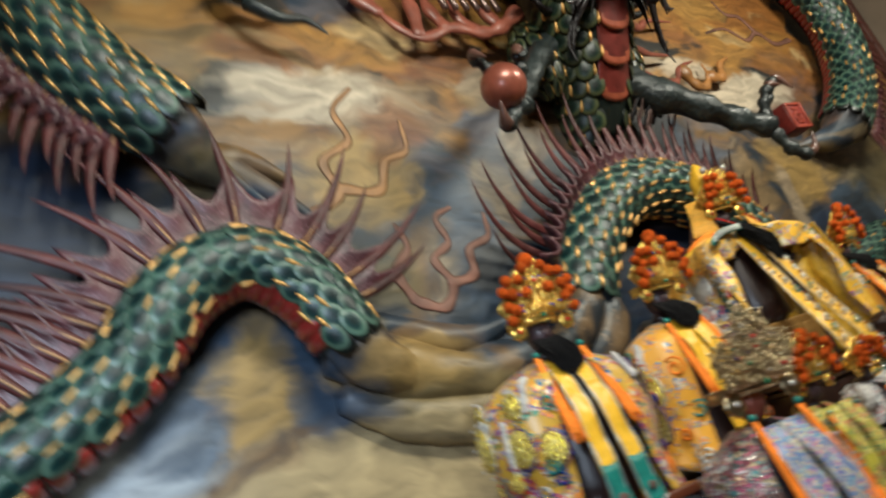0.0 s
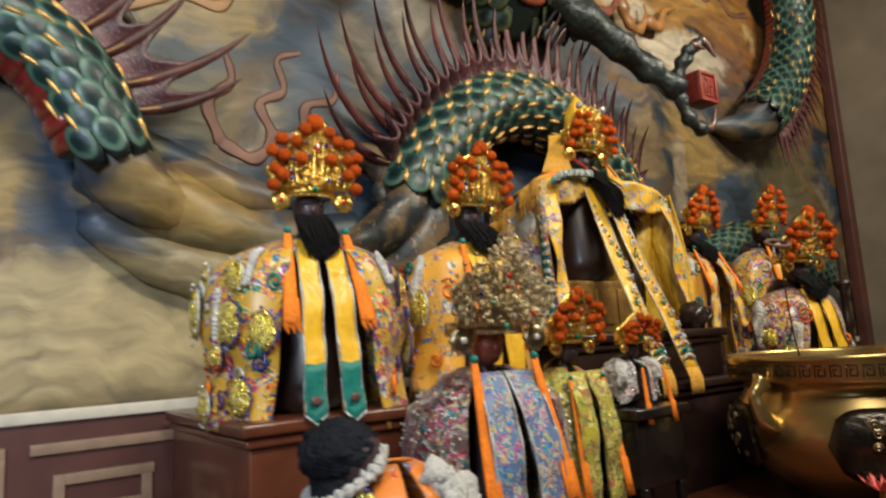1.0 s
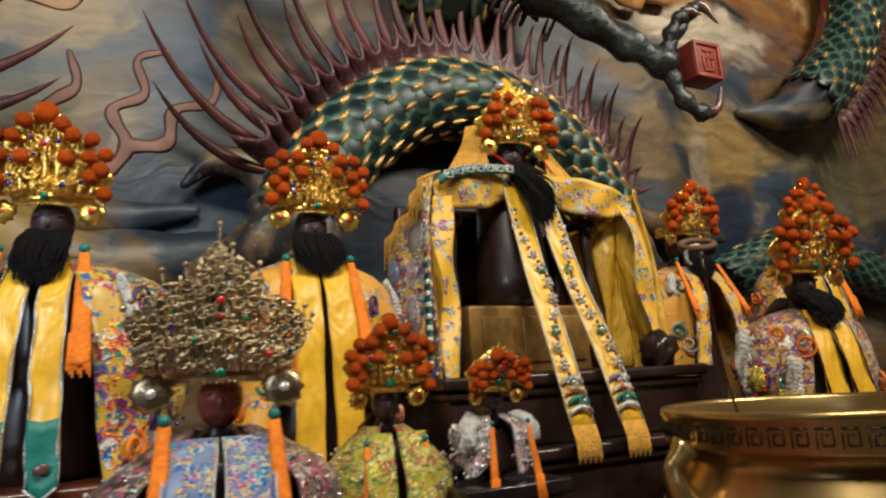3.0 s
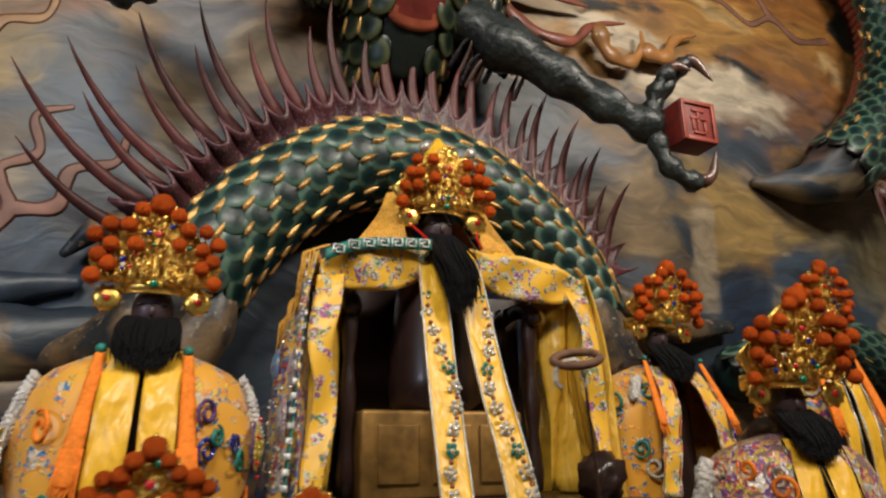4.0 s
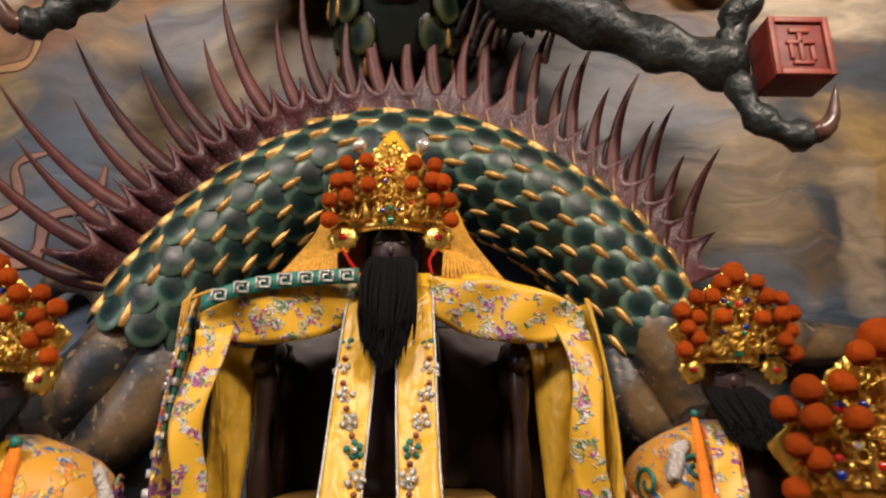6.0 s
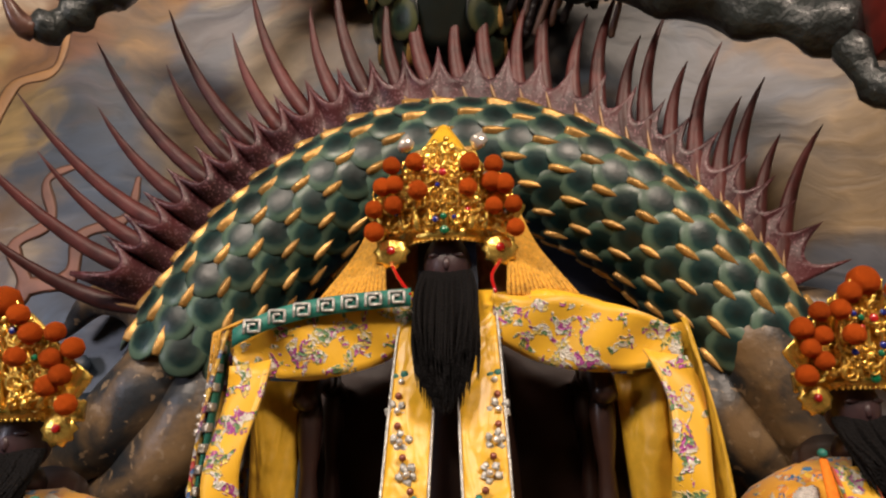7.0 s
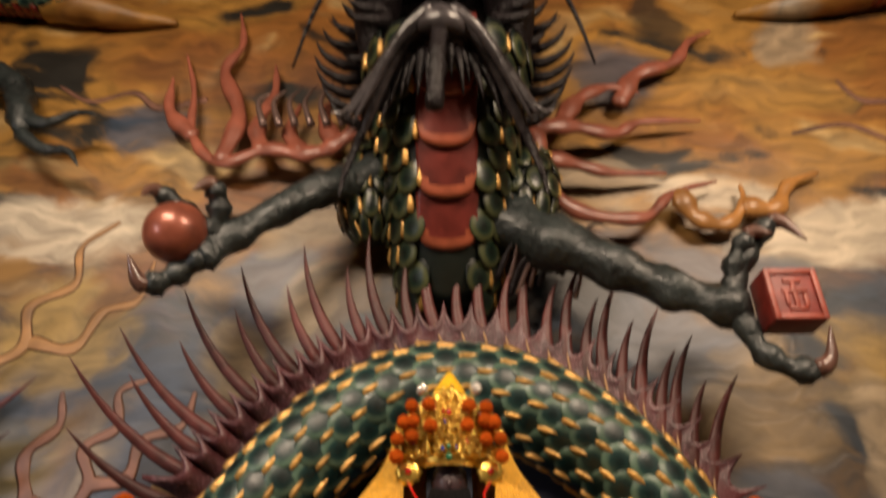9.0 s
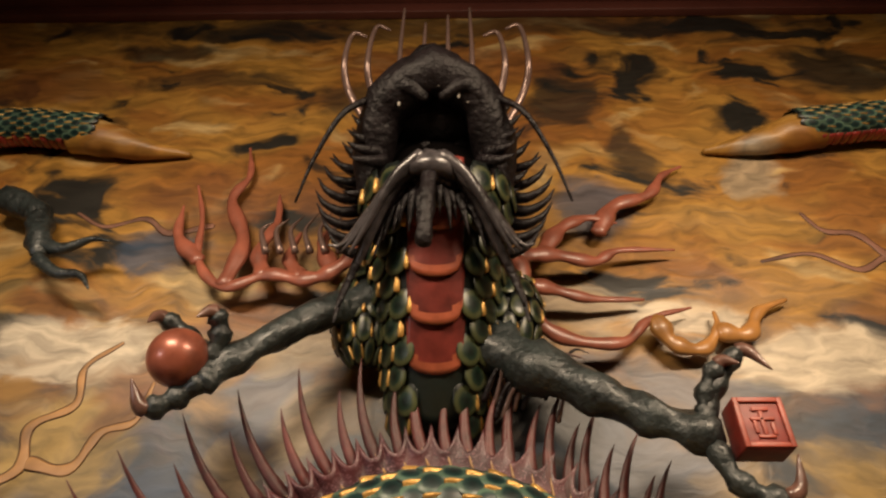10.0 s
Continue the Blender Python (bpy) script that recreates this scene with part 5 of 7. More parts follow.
# ---------- altar ----------


def altar_block(name, lo, hi, material, label, category, lip=0.02):
    root = empty(name, (lo[0] + hi[0]) / 2, (lo[1] + hi[1]) / 2, lo[2], label, category)
    bm = bmesh.new()
    box(bm, lo, (hi[0], hi[1], hi[2] - 0.03), 0.006)
    part("body", bm, material, root)
    bm = bmesh.new()
    box(bm, (lo[0] - lip, lo[1] - lip, hi[2] - 0.0285), (hi[0] + lip, hi[1], hi[2]), 0.008)
    part("top", bm, material, root)
    bm = bmesh.new()
    box(bm, (lo[0] - lip * 0.5, lo[1] - lip * 0.5, hi[2] - 0.05), (hi[0] + lip * 0.5, hi[1], hi[2] - 0.031), 0.006)
    part("moulding", bm, material, root)
    return root


altar_block("altar_table", (-1.75, -1.38, 0.0), (1.75, -0.745, 1.06), WOOD, "dark reddish wooden altar table with a lipped top", "table")
altar_block("altar_tier", (-0.92, -0.66, 0.0), (1.9, -0.02, 1.36), WOOD_DARK, "dark stepped wooden tier behind the altar table", "shelf")
altar_block("pedestal", (-1.31, -0.635, 0.0), (-0.955, -0.04, 1.385), WOOD, "reddish-brown polished wooden pedestal under a robed statue", "pedestal")
altar_block("throne_step", (-0.36, -0.62, 1.362), (0.36, -0.05, 1.52), WOOD_DARK, "dark wooden step under the central throne", "step")


def throne():
    root = empty("throne", 0, -0.3, 1.52, "dark wooden throne with a gilt front panel behind robes", "throne")
    bm = bmesh.new()
    box(bm, (-0.29, -0.20, 1.52), (0.29, -0.16, 2.02), 0.01)
    part("back", bm, WOOD_DARK, root)
    for x in (-0.225, 0.215):
        for y in (-0.40, -0.24):
            bm = bmesh.new()
            tube(bm, [Vector((x, y, 1.53 + 0.04 * i)) for i in range(12)], [0.016 + 0.004 * math.sin(i * 1.6) for i in range(12)], 10)
            part("post", bm, WOOD_DARK, root)
        bm = bmesh.new()
        tube(bm, spline([(x, -0.19, 1.93), (x, -0.30, 1.95), (x, -0.40, 1.94), (x, -0.43, 1.91)], 12), 0.02, 10)
        part("arm_rest", bm, WOOD_DARK, root)
    bm = bmesh.new()
    box(bm, (-0.20, -0.43, 1.52), (0.17, -0.22, 1.70), 0.008)
    part("seat", bm, GOLD_DULL, root, "dull gilt seat front")
    for x in (-0.12, 0.0, 0.11):
        bm = bmesh.new()
        box(bm, (x - 0.045, -0.437, 1.55), (x + 0.045, -0.43, 1.67), 0.003)
        part("seat_panel", bm, GOLD_DULL, root)


throne()
bm = bmesh.new()
ball(bm, (0.27, -0.58, 1.56), 0.05, 3, (0.9, 0.9, 1.0), fuzz=0.5)
tagged(part("carved_knob", bm, WOOD_DARK), "dark carved wooden lump on the throne step", "carving")

# ---------- statues and what they wear ----------


def local(name, bm, material, parent, label="", smooth=True):
    ob = new(name, mesh_of(name, bm, material, smooth))
    ob.parent = parent
    return tagged(ob, label=label)


bm = bmesh.new()
ball(bm, (0, 0, 0), 1.0, 3, fuzz=0.08)
POM_MESH = mesh_of("pompom", bm, POM)
GEMS = []
for g in (RUBY, SAPPHIRE, EMERALD, GLASS_BEAD):
    bm = bmesh.new()
    ball(bm, (0, 0, 0), 1.0, 2, (1, 0.6, 1))
    GEMS.append(mesh_of("gem", bm, g))


def small(name, me, parent, x, y, z, r):
    ob = new(name, me)
    ob.parent = parent
    ob.matrix_basis = Matrix.Translation((x, y, z)) @ Matrix.Diagonal((r, r, r, 1))
    return ob


def rosette(root, x, y, z, r, metal):
    bm = bmesh.new()
    rings = []
    for f, dy in ((0.02, -0.006), (0.62, -0.004), (0.95, -0.001), (1.0, 0.004)):
        rings.append([bm.verts.new((x + r * f * (1.22 if k % 2 == 0 else 1.0) * math.cos(math.pi * k / 10), y + dy - (0.002 if k % 2 else 0), z + r * f * (1.22 if k % 2 == 0 else 1.0) * math.sin(math.pi * k / 10))) for k in range(20)])
    for p, q in zip(rings, rings[1:]):
        for k in range(20):
            bm.faces.new((p[k], p[(k + 1) % 20], q[(k + 1) % 20], q[k]))
    bm.faces.new(rings[0])
    bm.faces.new(rings[-1][::-1])
    ob = local("rosette", bm, metal, root)
    g = new("gem", GEMS[0] if metal is GOLD else GEMS[3])
    g.parent = ob
    g.matrix_basis = Matrix.Translation((x, y - 0.007, z)) @ Matrix.Diagonal((r * 0.30, r * 0.30, r * 0.30, 1))


def headdress(x, y, z, rz, w, h, poms, seed, label, metal=None, top=True, cap=False, pr=0.0145, tilt=0):
    """A fan crown of filigree, gems and pompoms; its band's lower front edge lies at the origin."""
    metal = metal or GOLD
    root = new("headdress")
    root.matrix_basis = pose(x, y, z, tilt, 0, rz)
    tagged(root, label, "headdress", "crowns of the statues")
    rng = random.Random(seed)
    rb = w * 0.36

    def on(px, pz, off=0.0):
        a = px / w * 1.15
        return Vector((px, -rb * math.cos(a) - 0.004 - 0.1 * pz - off, pz))

    bm = bmesh.new()
    sheet(bm, lambda u, v: Vector((rb * math.sin(radians(-100 + 200 * u)), -rb * math.cos(radians(-100 + 200 * u)), 0.004 + 0.026 * v + 0.012 * math.cos(radians(-100 + 200 * u)) * 0)), 24, 2, 0.004)
    for k in range(34):
        a = radians(-96 + 192 * k / 33)
        for zz in (0.004, 0.030):
            ball(bm, (rb * math.sin(a) * 1.03, -rb * math.cos(a) * 1.03, zz), 0.0032, 1)
    local("band", bm, metal, root)
    bm = bmesh.new()
    silver = metal is SILVER
    if not silver:
        sheet(bm, lambda u, v: on((u - 0.5) * 1.3 * w * (0.72 + 0.35 * v) * (1 if v < 0.6 else 1 - 0.9 * (v - 0.6)), 0.02 + h * v * (1 - 0.55 * abs(2 * u - 1) ** 1.5), -0.012), 16, 8, 0.003)
    for k in range(620 if silver else 300):
        u, v = rng.uniform(-1, 1), rng.random() ** 0.8
        lim = h * (1.12 - 0.72 * abs(u) if silver else 0.98 - 0.60 * abs(u) ** 1.1)
        px, pz = u * w * (0.46 + 0.06 * v), 0.022 + lim * v
        p = on(px, pz, rng.uniform(-0.004, 0.012))
        s = rng.uniform(0.0022, 0.0062) * (w / 0.2) * (0.7 if metal is SILVER else 1)
        if rng.random() < 0.55:
            ball(bm, p, s, 1, (1, 0.7, rng.uniform(0.8, 1.8)))
        else:
            c = [p + Vector((2.0 * s * math.cos(a), 0.2 * s * math.sin(2 * a), 2.0 * s * math.sin(a))) for a in [i * math.pi / 4 for i in range(9)]]
            tube(bm, c, s * 0.4, 4)
    for k in range(26 if silver else 0):
        u = -1 + 2 * k / 25
        hh = h * (1.10 - 0.62 * abs(u)) * rng.uniform(0.7, 1.15)
        c = [on(u * w * 0.40, 0.02), on(u * w * 0.50, 0.02 + 0.5 * hh, 0.01), on(u * w * 0.58 + rng.uniform(-0.006, 0.006), 0.025 + hh, 0.02)]
        tube(bm, spline(c, 6), tapered(6, 0.0035, 0.001), 5)
        ball(bm, c[2], 0.005, 1)
        for q in (0.35, 0.6, 0.8):
            p = c[0].lerp(c[2], q)
            ring = [p + Vector((0.008 * math.cos(a), -0.004, 0.008 * math.sin(a))) for a in [i * math.pi / 4 for i in range(9)]]
            tube(bm, ring, 0.0016, 4)
    for k in range(9):
        u = -1 + 2 * k / 8
        c = [on(u * w * 0.40, 0.02), on(u * w * 0.45, 0.02 + 0.5 * h * (1 - 0.4 * abs(u))), on(u * w * 0.48, 0.025 + h * ((0.86 if cap else 1.06) - 0.62 * abs(u) ** 1.2), 0.01)]
        tube(bm, spline(c, 8), tapered(8, 0.007, 0.002), 6)
    local("filigree", bm, metal, root)
    for k in range(14):
        u = rng.uniform(-0.9, 0.9)
        p = on(u * w * 0.5, 0.03 + rng.random() * h * 0.75 * (1 - 0.5 * abs(u)), 0.014)
        small("gem", GEMS[rng.choice((0, 0, 1, 1, 2, 3))], root, *p, rng.uniform(0.0035, 0.006))
    small("gem", GEMS[2], root, *on(0, 0.017, 0.006), 0.008)
    small("gem", GEMS[0], root, *on(0, h * 0.72, 0.018), 0.0065)
    for s in (-1, 1):
        rosette(root, s * w * 0.40, -rb * 0.80, -0.008, 0.023 * w / 0.2, metal)
    for k, (px, pz) in enumerate(poms):
        for s in ((-1, 1) if abs(px) > 1e-6 else (1,)):
            p = on(s * px * w, pz * h + rng.uniform(-0.004, 0.004), 0.018 + rng.uniform(0, 0.012))
            small("pompom", POM_MESH, root, *p, pr * rng.uniform(0.92, 1.1))
            if k % 2 == 0:
                bm = bmesh.new()
                tube(bm, [p, p + Vector((0, 0.015, -0.02)), on(s * px * w * 0.8, pz * h * 0.7)], 0.0014, 5)
                local("stem", bm, metal, root)
    if top:
        small("pompom", POM_MESH, root, *on(0, h * 1.12, 0.004), pr * 1.5)
    if cap:
        bm = bmesh.new()
        lathe(bm, [(0.050, 0.05), (0.052, 0.10), (0.046, 0.15), (0.034, 0.178), (0.019, 0.202), (0.008, 0.218), (0.001, 0.222)], (0, -0.03, 0), 20)
        local("cap", bm, SATIN, root, "pointed yellow satin cap behind the crown")
        for s in (-1, 1):
            bm = bmesh.new()
            ball(bm, (s * 0.058, -0.098, 0.158), 0.013, 2, fuzz=0.6)
            local("silver_flower", bm, GLASS_BEAD, root, "silvery beaded flower")
    return root


POMS = [(0.16, 0.98), (0.26, 0.82), (0.42, 0.80), (0.54, 0.64), (0.40, 0.58), (0.19, 0.56), (0.50, 0.40), (0.41, 0.30), (0.53, 0.14)]
POMS_MAIN = [(0.20, 0.80), (0.37, 0.80), (0.44, 0.58), (0.35, 0.60), (0.18, 0.52), (0.36, 0.36), (0.50, 0.34), (0.51, 0.12)]


def figure(x, y, z, rz, base, face, beard, label, name="statue", dark=True, width=0.1):
    """A seated wooden statue as one plain shape: head, beard and body. z: the brow under the crown."""
    bm = bmesh.new()
    f = face
    ball(bm, (0, 0, -0.22 * f), f * 0.54, 3, (0.92, 1.0, 1.2))
    ball(bm, (0, -0.50 * f, -0.30 * f), f * 0.10, 2, (0.8, 0.8, 1.5))
    for e in (-1, 1):
        ball(bm, (e * 0.2 * f, -0.44 * f, -0.12 * f), f * 0.13, 2, (1.4, 0.6, 0.45))
    tube(bm, [Vector((0, 0.01, -0.8 * f)), Vector((0, 0.015, -1.15 * f))], [f * 0.3, f * 0.42], 12, mi=1)
    tube(bm, spline([(0, 0.02, -1.1 * f), (0, 0.03, -1.6 * f), (0, 0.03, (base - z) * 0.6), (0, 0.02, base - z + 0.012)], 10), [0.03, width * 0.62, width * 0.75, width * 0.8, width * 0.85, width * 0.9, width * 0.95, width, width * 1.03, width * 1.05, width * 1.05], 16, mi=1)
    ob = new(name, mesh_of(name, bm, [FACE if dark else COPPER, WOOD_DARK]))
    ob.matrix_basis = pose(x, y, z, 0, 0, rz)
    tagged(ob, label, "statue", "statues on the altar")
    if beard:
        bl, bw = beard
        bm = bmesh.new()
        rng = random.Random(int(bl * 1000))
        for k in range(230):
            v = rng.uniform(-1, 1)
            layer = rng.random()
            end = 1 - 0.16 * v * v - 0.34 * rng.random() ** 1.5
            sway = rng.uniform(-0.05, 0.05)
            c = [(v * bw * 0.42, -f * (0.34 + 0.10 * layer) * (1 - 0.25 * v * v), -0.42 * f - 0.05 * f * layer), (v * bw * 0.50, -f * (0.40 + 0.12 * layer) - 0.2 * bl, -0.5 * f - bl * 0.35 * end), (v * bw * (0.47 + sway), -f * (0.38 + 0.12 * layer) - 0.48 * bl, -0.5 * f - bl * 0.75 * end), (v * bw * (0.40 + 2 * sway), -f * 0.42 - 0.58 * bl, -0.5 * f - bl * end)]
            tube(bm, spline(c, 9), [bw * q for q in (0.040, 0.040, 0.038, 0.036, 0.033, 0.030, 0.026, 0.020, 0.013, 0.004)], 5)
        hair = new("beard", mesh_of("beard", bm, BEARD))
        hair.matrix_basis = pose(x, y, z, 0, 0, rz)
        tagged(hair, "straight black hair beard hanging from a statue's chin", "beard", "beards of the statues", "stuff")
    return ob


def tassel(root, top, end, r, material, name="tassel"):
    bm = bmesh.new()
    top, end = Vector(top), Vector(end)
    tube(bm, [top.lerp(end, i / 8) for i in range(9)], [r * (0.5 + 0.5 * (i / 8) ** 0.7) for i in range(9)], 12, squash=0.5, lump=0.07)
    for k in range(9):
        u = (k - 4) / 4
        tube(bm, [top.lerp(end, 0.75) + Vector((u * r * 0.85, -r * 0.35, 0)), end + Vector((u * r, -r * 0.3, -0.012 - 0.006 * (k % 3)))], r * 0.13, 5)
    local(name, bm, material, root)


def stole(root, path, w, material, edge=None, tip=None, slant=0.0, name="stole", folds=0.0):
    """A hanging band of cloth with a stitched border, and a tip of another colour."""
    line, L = even(path, 24)
    T = tangents(line)
    ex = Vector((1, slant, 0)).normalized()

    def f(u, v, a=-1.0, b=1.0, off=0.0):
        i = min(int(v * 24), 24)
        return line[i] + ex * (w / 2 * (a + (b - a) * u)) + Vector((0, -off + folds * math.sin(v * 21 + u * 2.5) * 0.5, 0))

    bm = bmesh.new()
    sheet(bm, lambda u, v: f(u, v), 6, 24, 0.003)
    band = local(name, bm, material, root)
    if edge:
        for a, b in ((-1.0, -0.9), (0.9, 1.0)):
            bm = bmesh.new()
            sheet(bm, lambda u, v: f(u, v, a, b, 0.0022), 2, 24, 0.002)
            local("border", bm, edge, band)
    if tip:
        bm = bmesh.new()
        end = line[-1]
        sheet(bm, lambda u, v: f(u, 0.77 + 0.23 * v, -0.96, 0.96, 0.004) + Vector((0, 0, -0.40 * w * v * (1 - abs(2 * u - 1)) + 0.1 * w * (1 - v) * abs(2 * u - 1))), 8, 6, 0.003)
        local("tip", bm, tip, band)
        bm = bmesh.new()
        tube(bm, [f(q, 1.0, -0.98, 0.98, 0.006) + Vector((0, 0, -0.42 * w * (1 - abs(2 * q - 1)))) for q in (0, 0.25, 0.5, 0.75, 1)], 0.0028, 6)
        local("tip_edge", bm, SILVER_THREAD, band)
        bm = bmesh.new()
        ball(bm, end + Vector((0, -0.006, 0.028)), w * 0.26, 2, (1, 0.25, 0.8), fuzz=0.4)
        local("stitched_flower", bm, CLAW, band)
    return band


def mantle(root, z0, z1, r0, r1, gap, material, seed, depth=0.85, sleeve=0.0, name="mantle", sag=0.0, part_way=0.0, slope=0.2):
    """A stiff cloak round the back and sides, open in front; r0 at the shoulder, r1 at the hem; gap: half the opening in degrees, part_way more at the hem."""
    def f(u, v):
        g = gap + part_way * v
        a = radians(g + (360 - 2 * g) * u)
        r = r0 + (r1 - r0) * v ** 0.75
        if v < slope:
            r *= 0.40 + 0.60 * (v / slope) ** 0.7
        side = abs(math.sin(a))
        r *= 1 + sleeve * side * math.sin(min(1, v * 1.5) * math.pi) ** 0.8
        fold = 1 + 0.045 * math.sin(a * 9 + seed) * v + 0.03 * noise.noise((a * 2, v * 4, seed))
        front = max(0.0, math.cos(a))
        return Vector((r * fold * math.sin(a), -r * fold * depth * math.cos(a) + 0.02, z0 + (z1 - z0) * v - sag * front * v + 0.014 * math.sin(a * 5 + seed) * v * v))

    bm = bmesh.new()
    sheet(bm, f, 60, 20, 0.006)
    return local(name, bm, material, root), f


def patches(parent, f, spots, material, r=0.03, name="sequin_patch"):
    for k, (u, v) in enumerate(spots):
        bm = bmesh.new()
        c = Vector(f(u, v))
        o = Vector((c.x, c.y, 0)).normalized()
        t = Vector((-o.y, o.x, 0))
        rr = r * (0.8 + 0.7 * noise.noise((k * 1.37, u * 9, v * 7)))
        sheet(bm, lambda a, b: c + o * (0.003 + 0.016 * math.sin(math.pi * a) * math.sin(math.pi * b)) + t * (rr * (2 * a - 1) * math.sqrt(max(0.02, 1 - (2 * b - 1) ** 2))) + Vector((0, 0, rr * 1.1 * (2 * b - 1))), 8, 8, 0.004)
        rs = random.Random(k)
        for q in range(46):
            a, b = rs.uniform(-0.92, 0.92), rs.uniform(-0.92, 0.92)
            if a * a + b * b > 0.9:
                continue
            lift = 0.008 + 0.013 * math.cos(1.5 * a) * math.cos(1.5 * b)
            p = c + o * lift + t * (rr * a) + Vector((0, 0, rr * 1.1 * b))
            n = (o + t * rs.uniform(-0.6, 0.6) + Vector((0, 0, rs.uniform(-0.5, 0.7)))).normalized()
            e1 = n.orthogonal().normalized()
            e2 = n.cross(e1)
            disc = [bm.verts.new(p + (e1 * math.cos(w) + e2 * math.sin(w)) * 0.0062) for w in [i * math.pi / 3 for i in range(6)]]
            low_side = [bm.verts.new(v.co - n * 0.001) for v in disc]
            bm.faces.new(disc).material_index = 1
            for i in range(6):
                bm.faces.new((disc[i], disc[(i + 1) % 6], low_side[(i + 1) % 6], low_side[i])).material_index = 1
        patch = tagged(local(name, bm, [material, SEQUIN_DISC], parent), kind="stuff")
        bm = bmesh.new()
        ring = [c + o * 0.005 + t * (rr * 1.04 * math.cos(q)) + Vector((0, 0, rr * 1.14 * math.sin(q))) for q in [i * math.pi / 12 for i in range(25)]]
        tube(bm, ring, 0.0026, 6, lump=0.8, seed=k)
        local("corded_edge", bm, VIOLET if k % 3 else SILVER_THREAD, patch)
        bm = bmesh.new()
        for q in range(7):
            ball(bm, c + o * 0.014 + t * (rr * 1.25 * math.cos(q * 0.9 + k)) + Vector((0, 0, rr * 1.35 * math.sin(q * 0.9 + k))), 0.0045, 1)
        tagged(local("bead_work", bm, (GLASS_BEAD, RUBY, SAPPHIRE)[k % 3], patch), kind="stuff")


def scrolls(parent, f, count, seed, r=0.024):
    """Couched cord sewn on in spirals and waves, in several colours."""
    rng = random.Random(seed)
    for k in range(count):
        u, v = rng.choice((rng.uniform(0.66, 0.99), rng.uniform(0.01, 0.30))), rng.uniform(0.16, 0.95)
        c = Vector(f(u, v))
        o = Vector((c.x, c.y, 0)).normalized()
        t = Vector((-o.y, o.x, 0))
        turn, way, size = rng.uniform(0, 6.28), rng.choice((-1, 1)), r * rng.uniform(0.7, 1.3)
        bm = bmesh.new()
        line = []
        for i in range(22):
            q = turn + way * i * 0.42
            rr = size * (0.25 + 0.75 * i / 21)
            line.append(c + o * 0.008 + t * (rr * math.cos(q)) + Vector((0, 0, rr * math.sin(q))))
        tube(bm, line, [0.0036 * (0.5 + 0.5 * math.sin(math.pi * i / 21)) + 0.0008 for i in range(22)], 5)
        local("couched_cord", bm, (TEAL, ORANGE, SILVER_THREAD, VIOLET, SAPPHIRE, RED_TRIM)[k % 6], parent)


def fur_roll(parent, f, u, v0, v1, r, n=14, name="fur_trim", material=None):
    bm = bmesh.new()
    for k in range(n):
        v = v0 + (v1 - v0) * k / (n - 1)
        c = Vector(f(u, v))
        o = Vector((c.x, c.y, 0)).normalized()
        ball(bm, c + o * 0.008, r, 2, fuzz=0.9)
    local(name, bm, material or FUR, parent)


def robe(x, y, z, rz, label):
    root = new("robe")
    root.matrix_basis = pose(x, y, z, 0, 0, rz)
    return tagged(root, label, "robe", "robes of the statues")


# central figure
figure(-0.012, -0.375, 2.145, 0, 1.705, 0.078, (0.22, 0.092), "dark wooden seated statue with a long black beard")
headdress(-0.012, -0.36, 2.15, 0, 0.215, 0.145, POMS_MAIN, 11, "gilt filigree crown with orange pompoms and a yellow cap", top=False, cap=True)


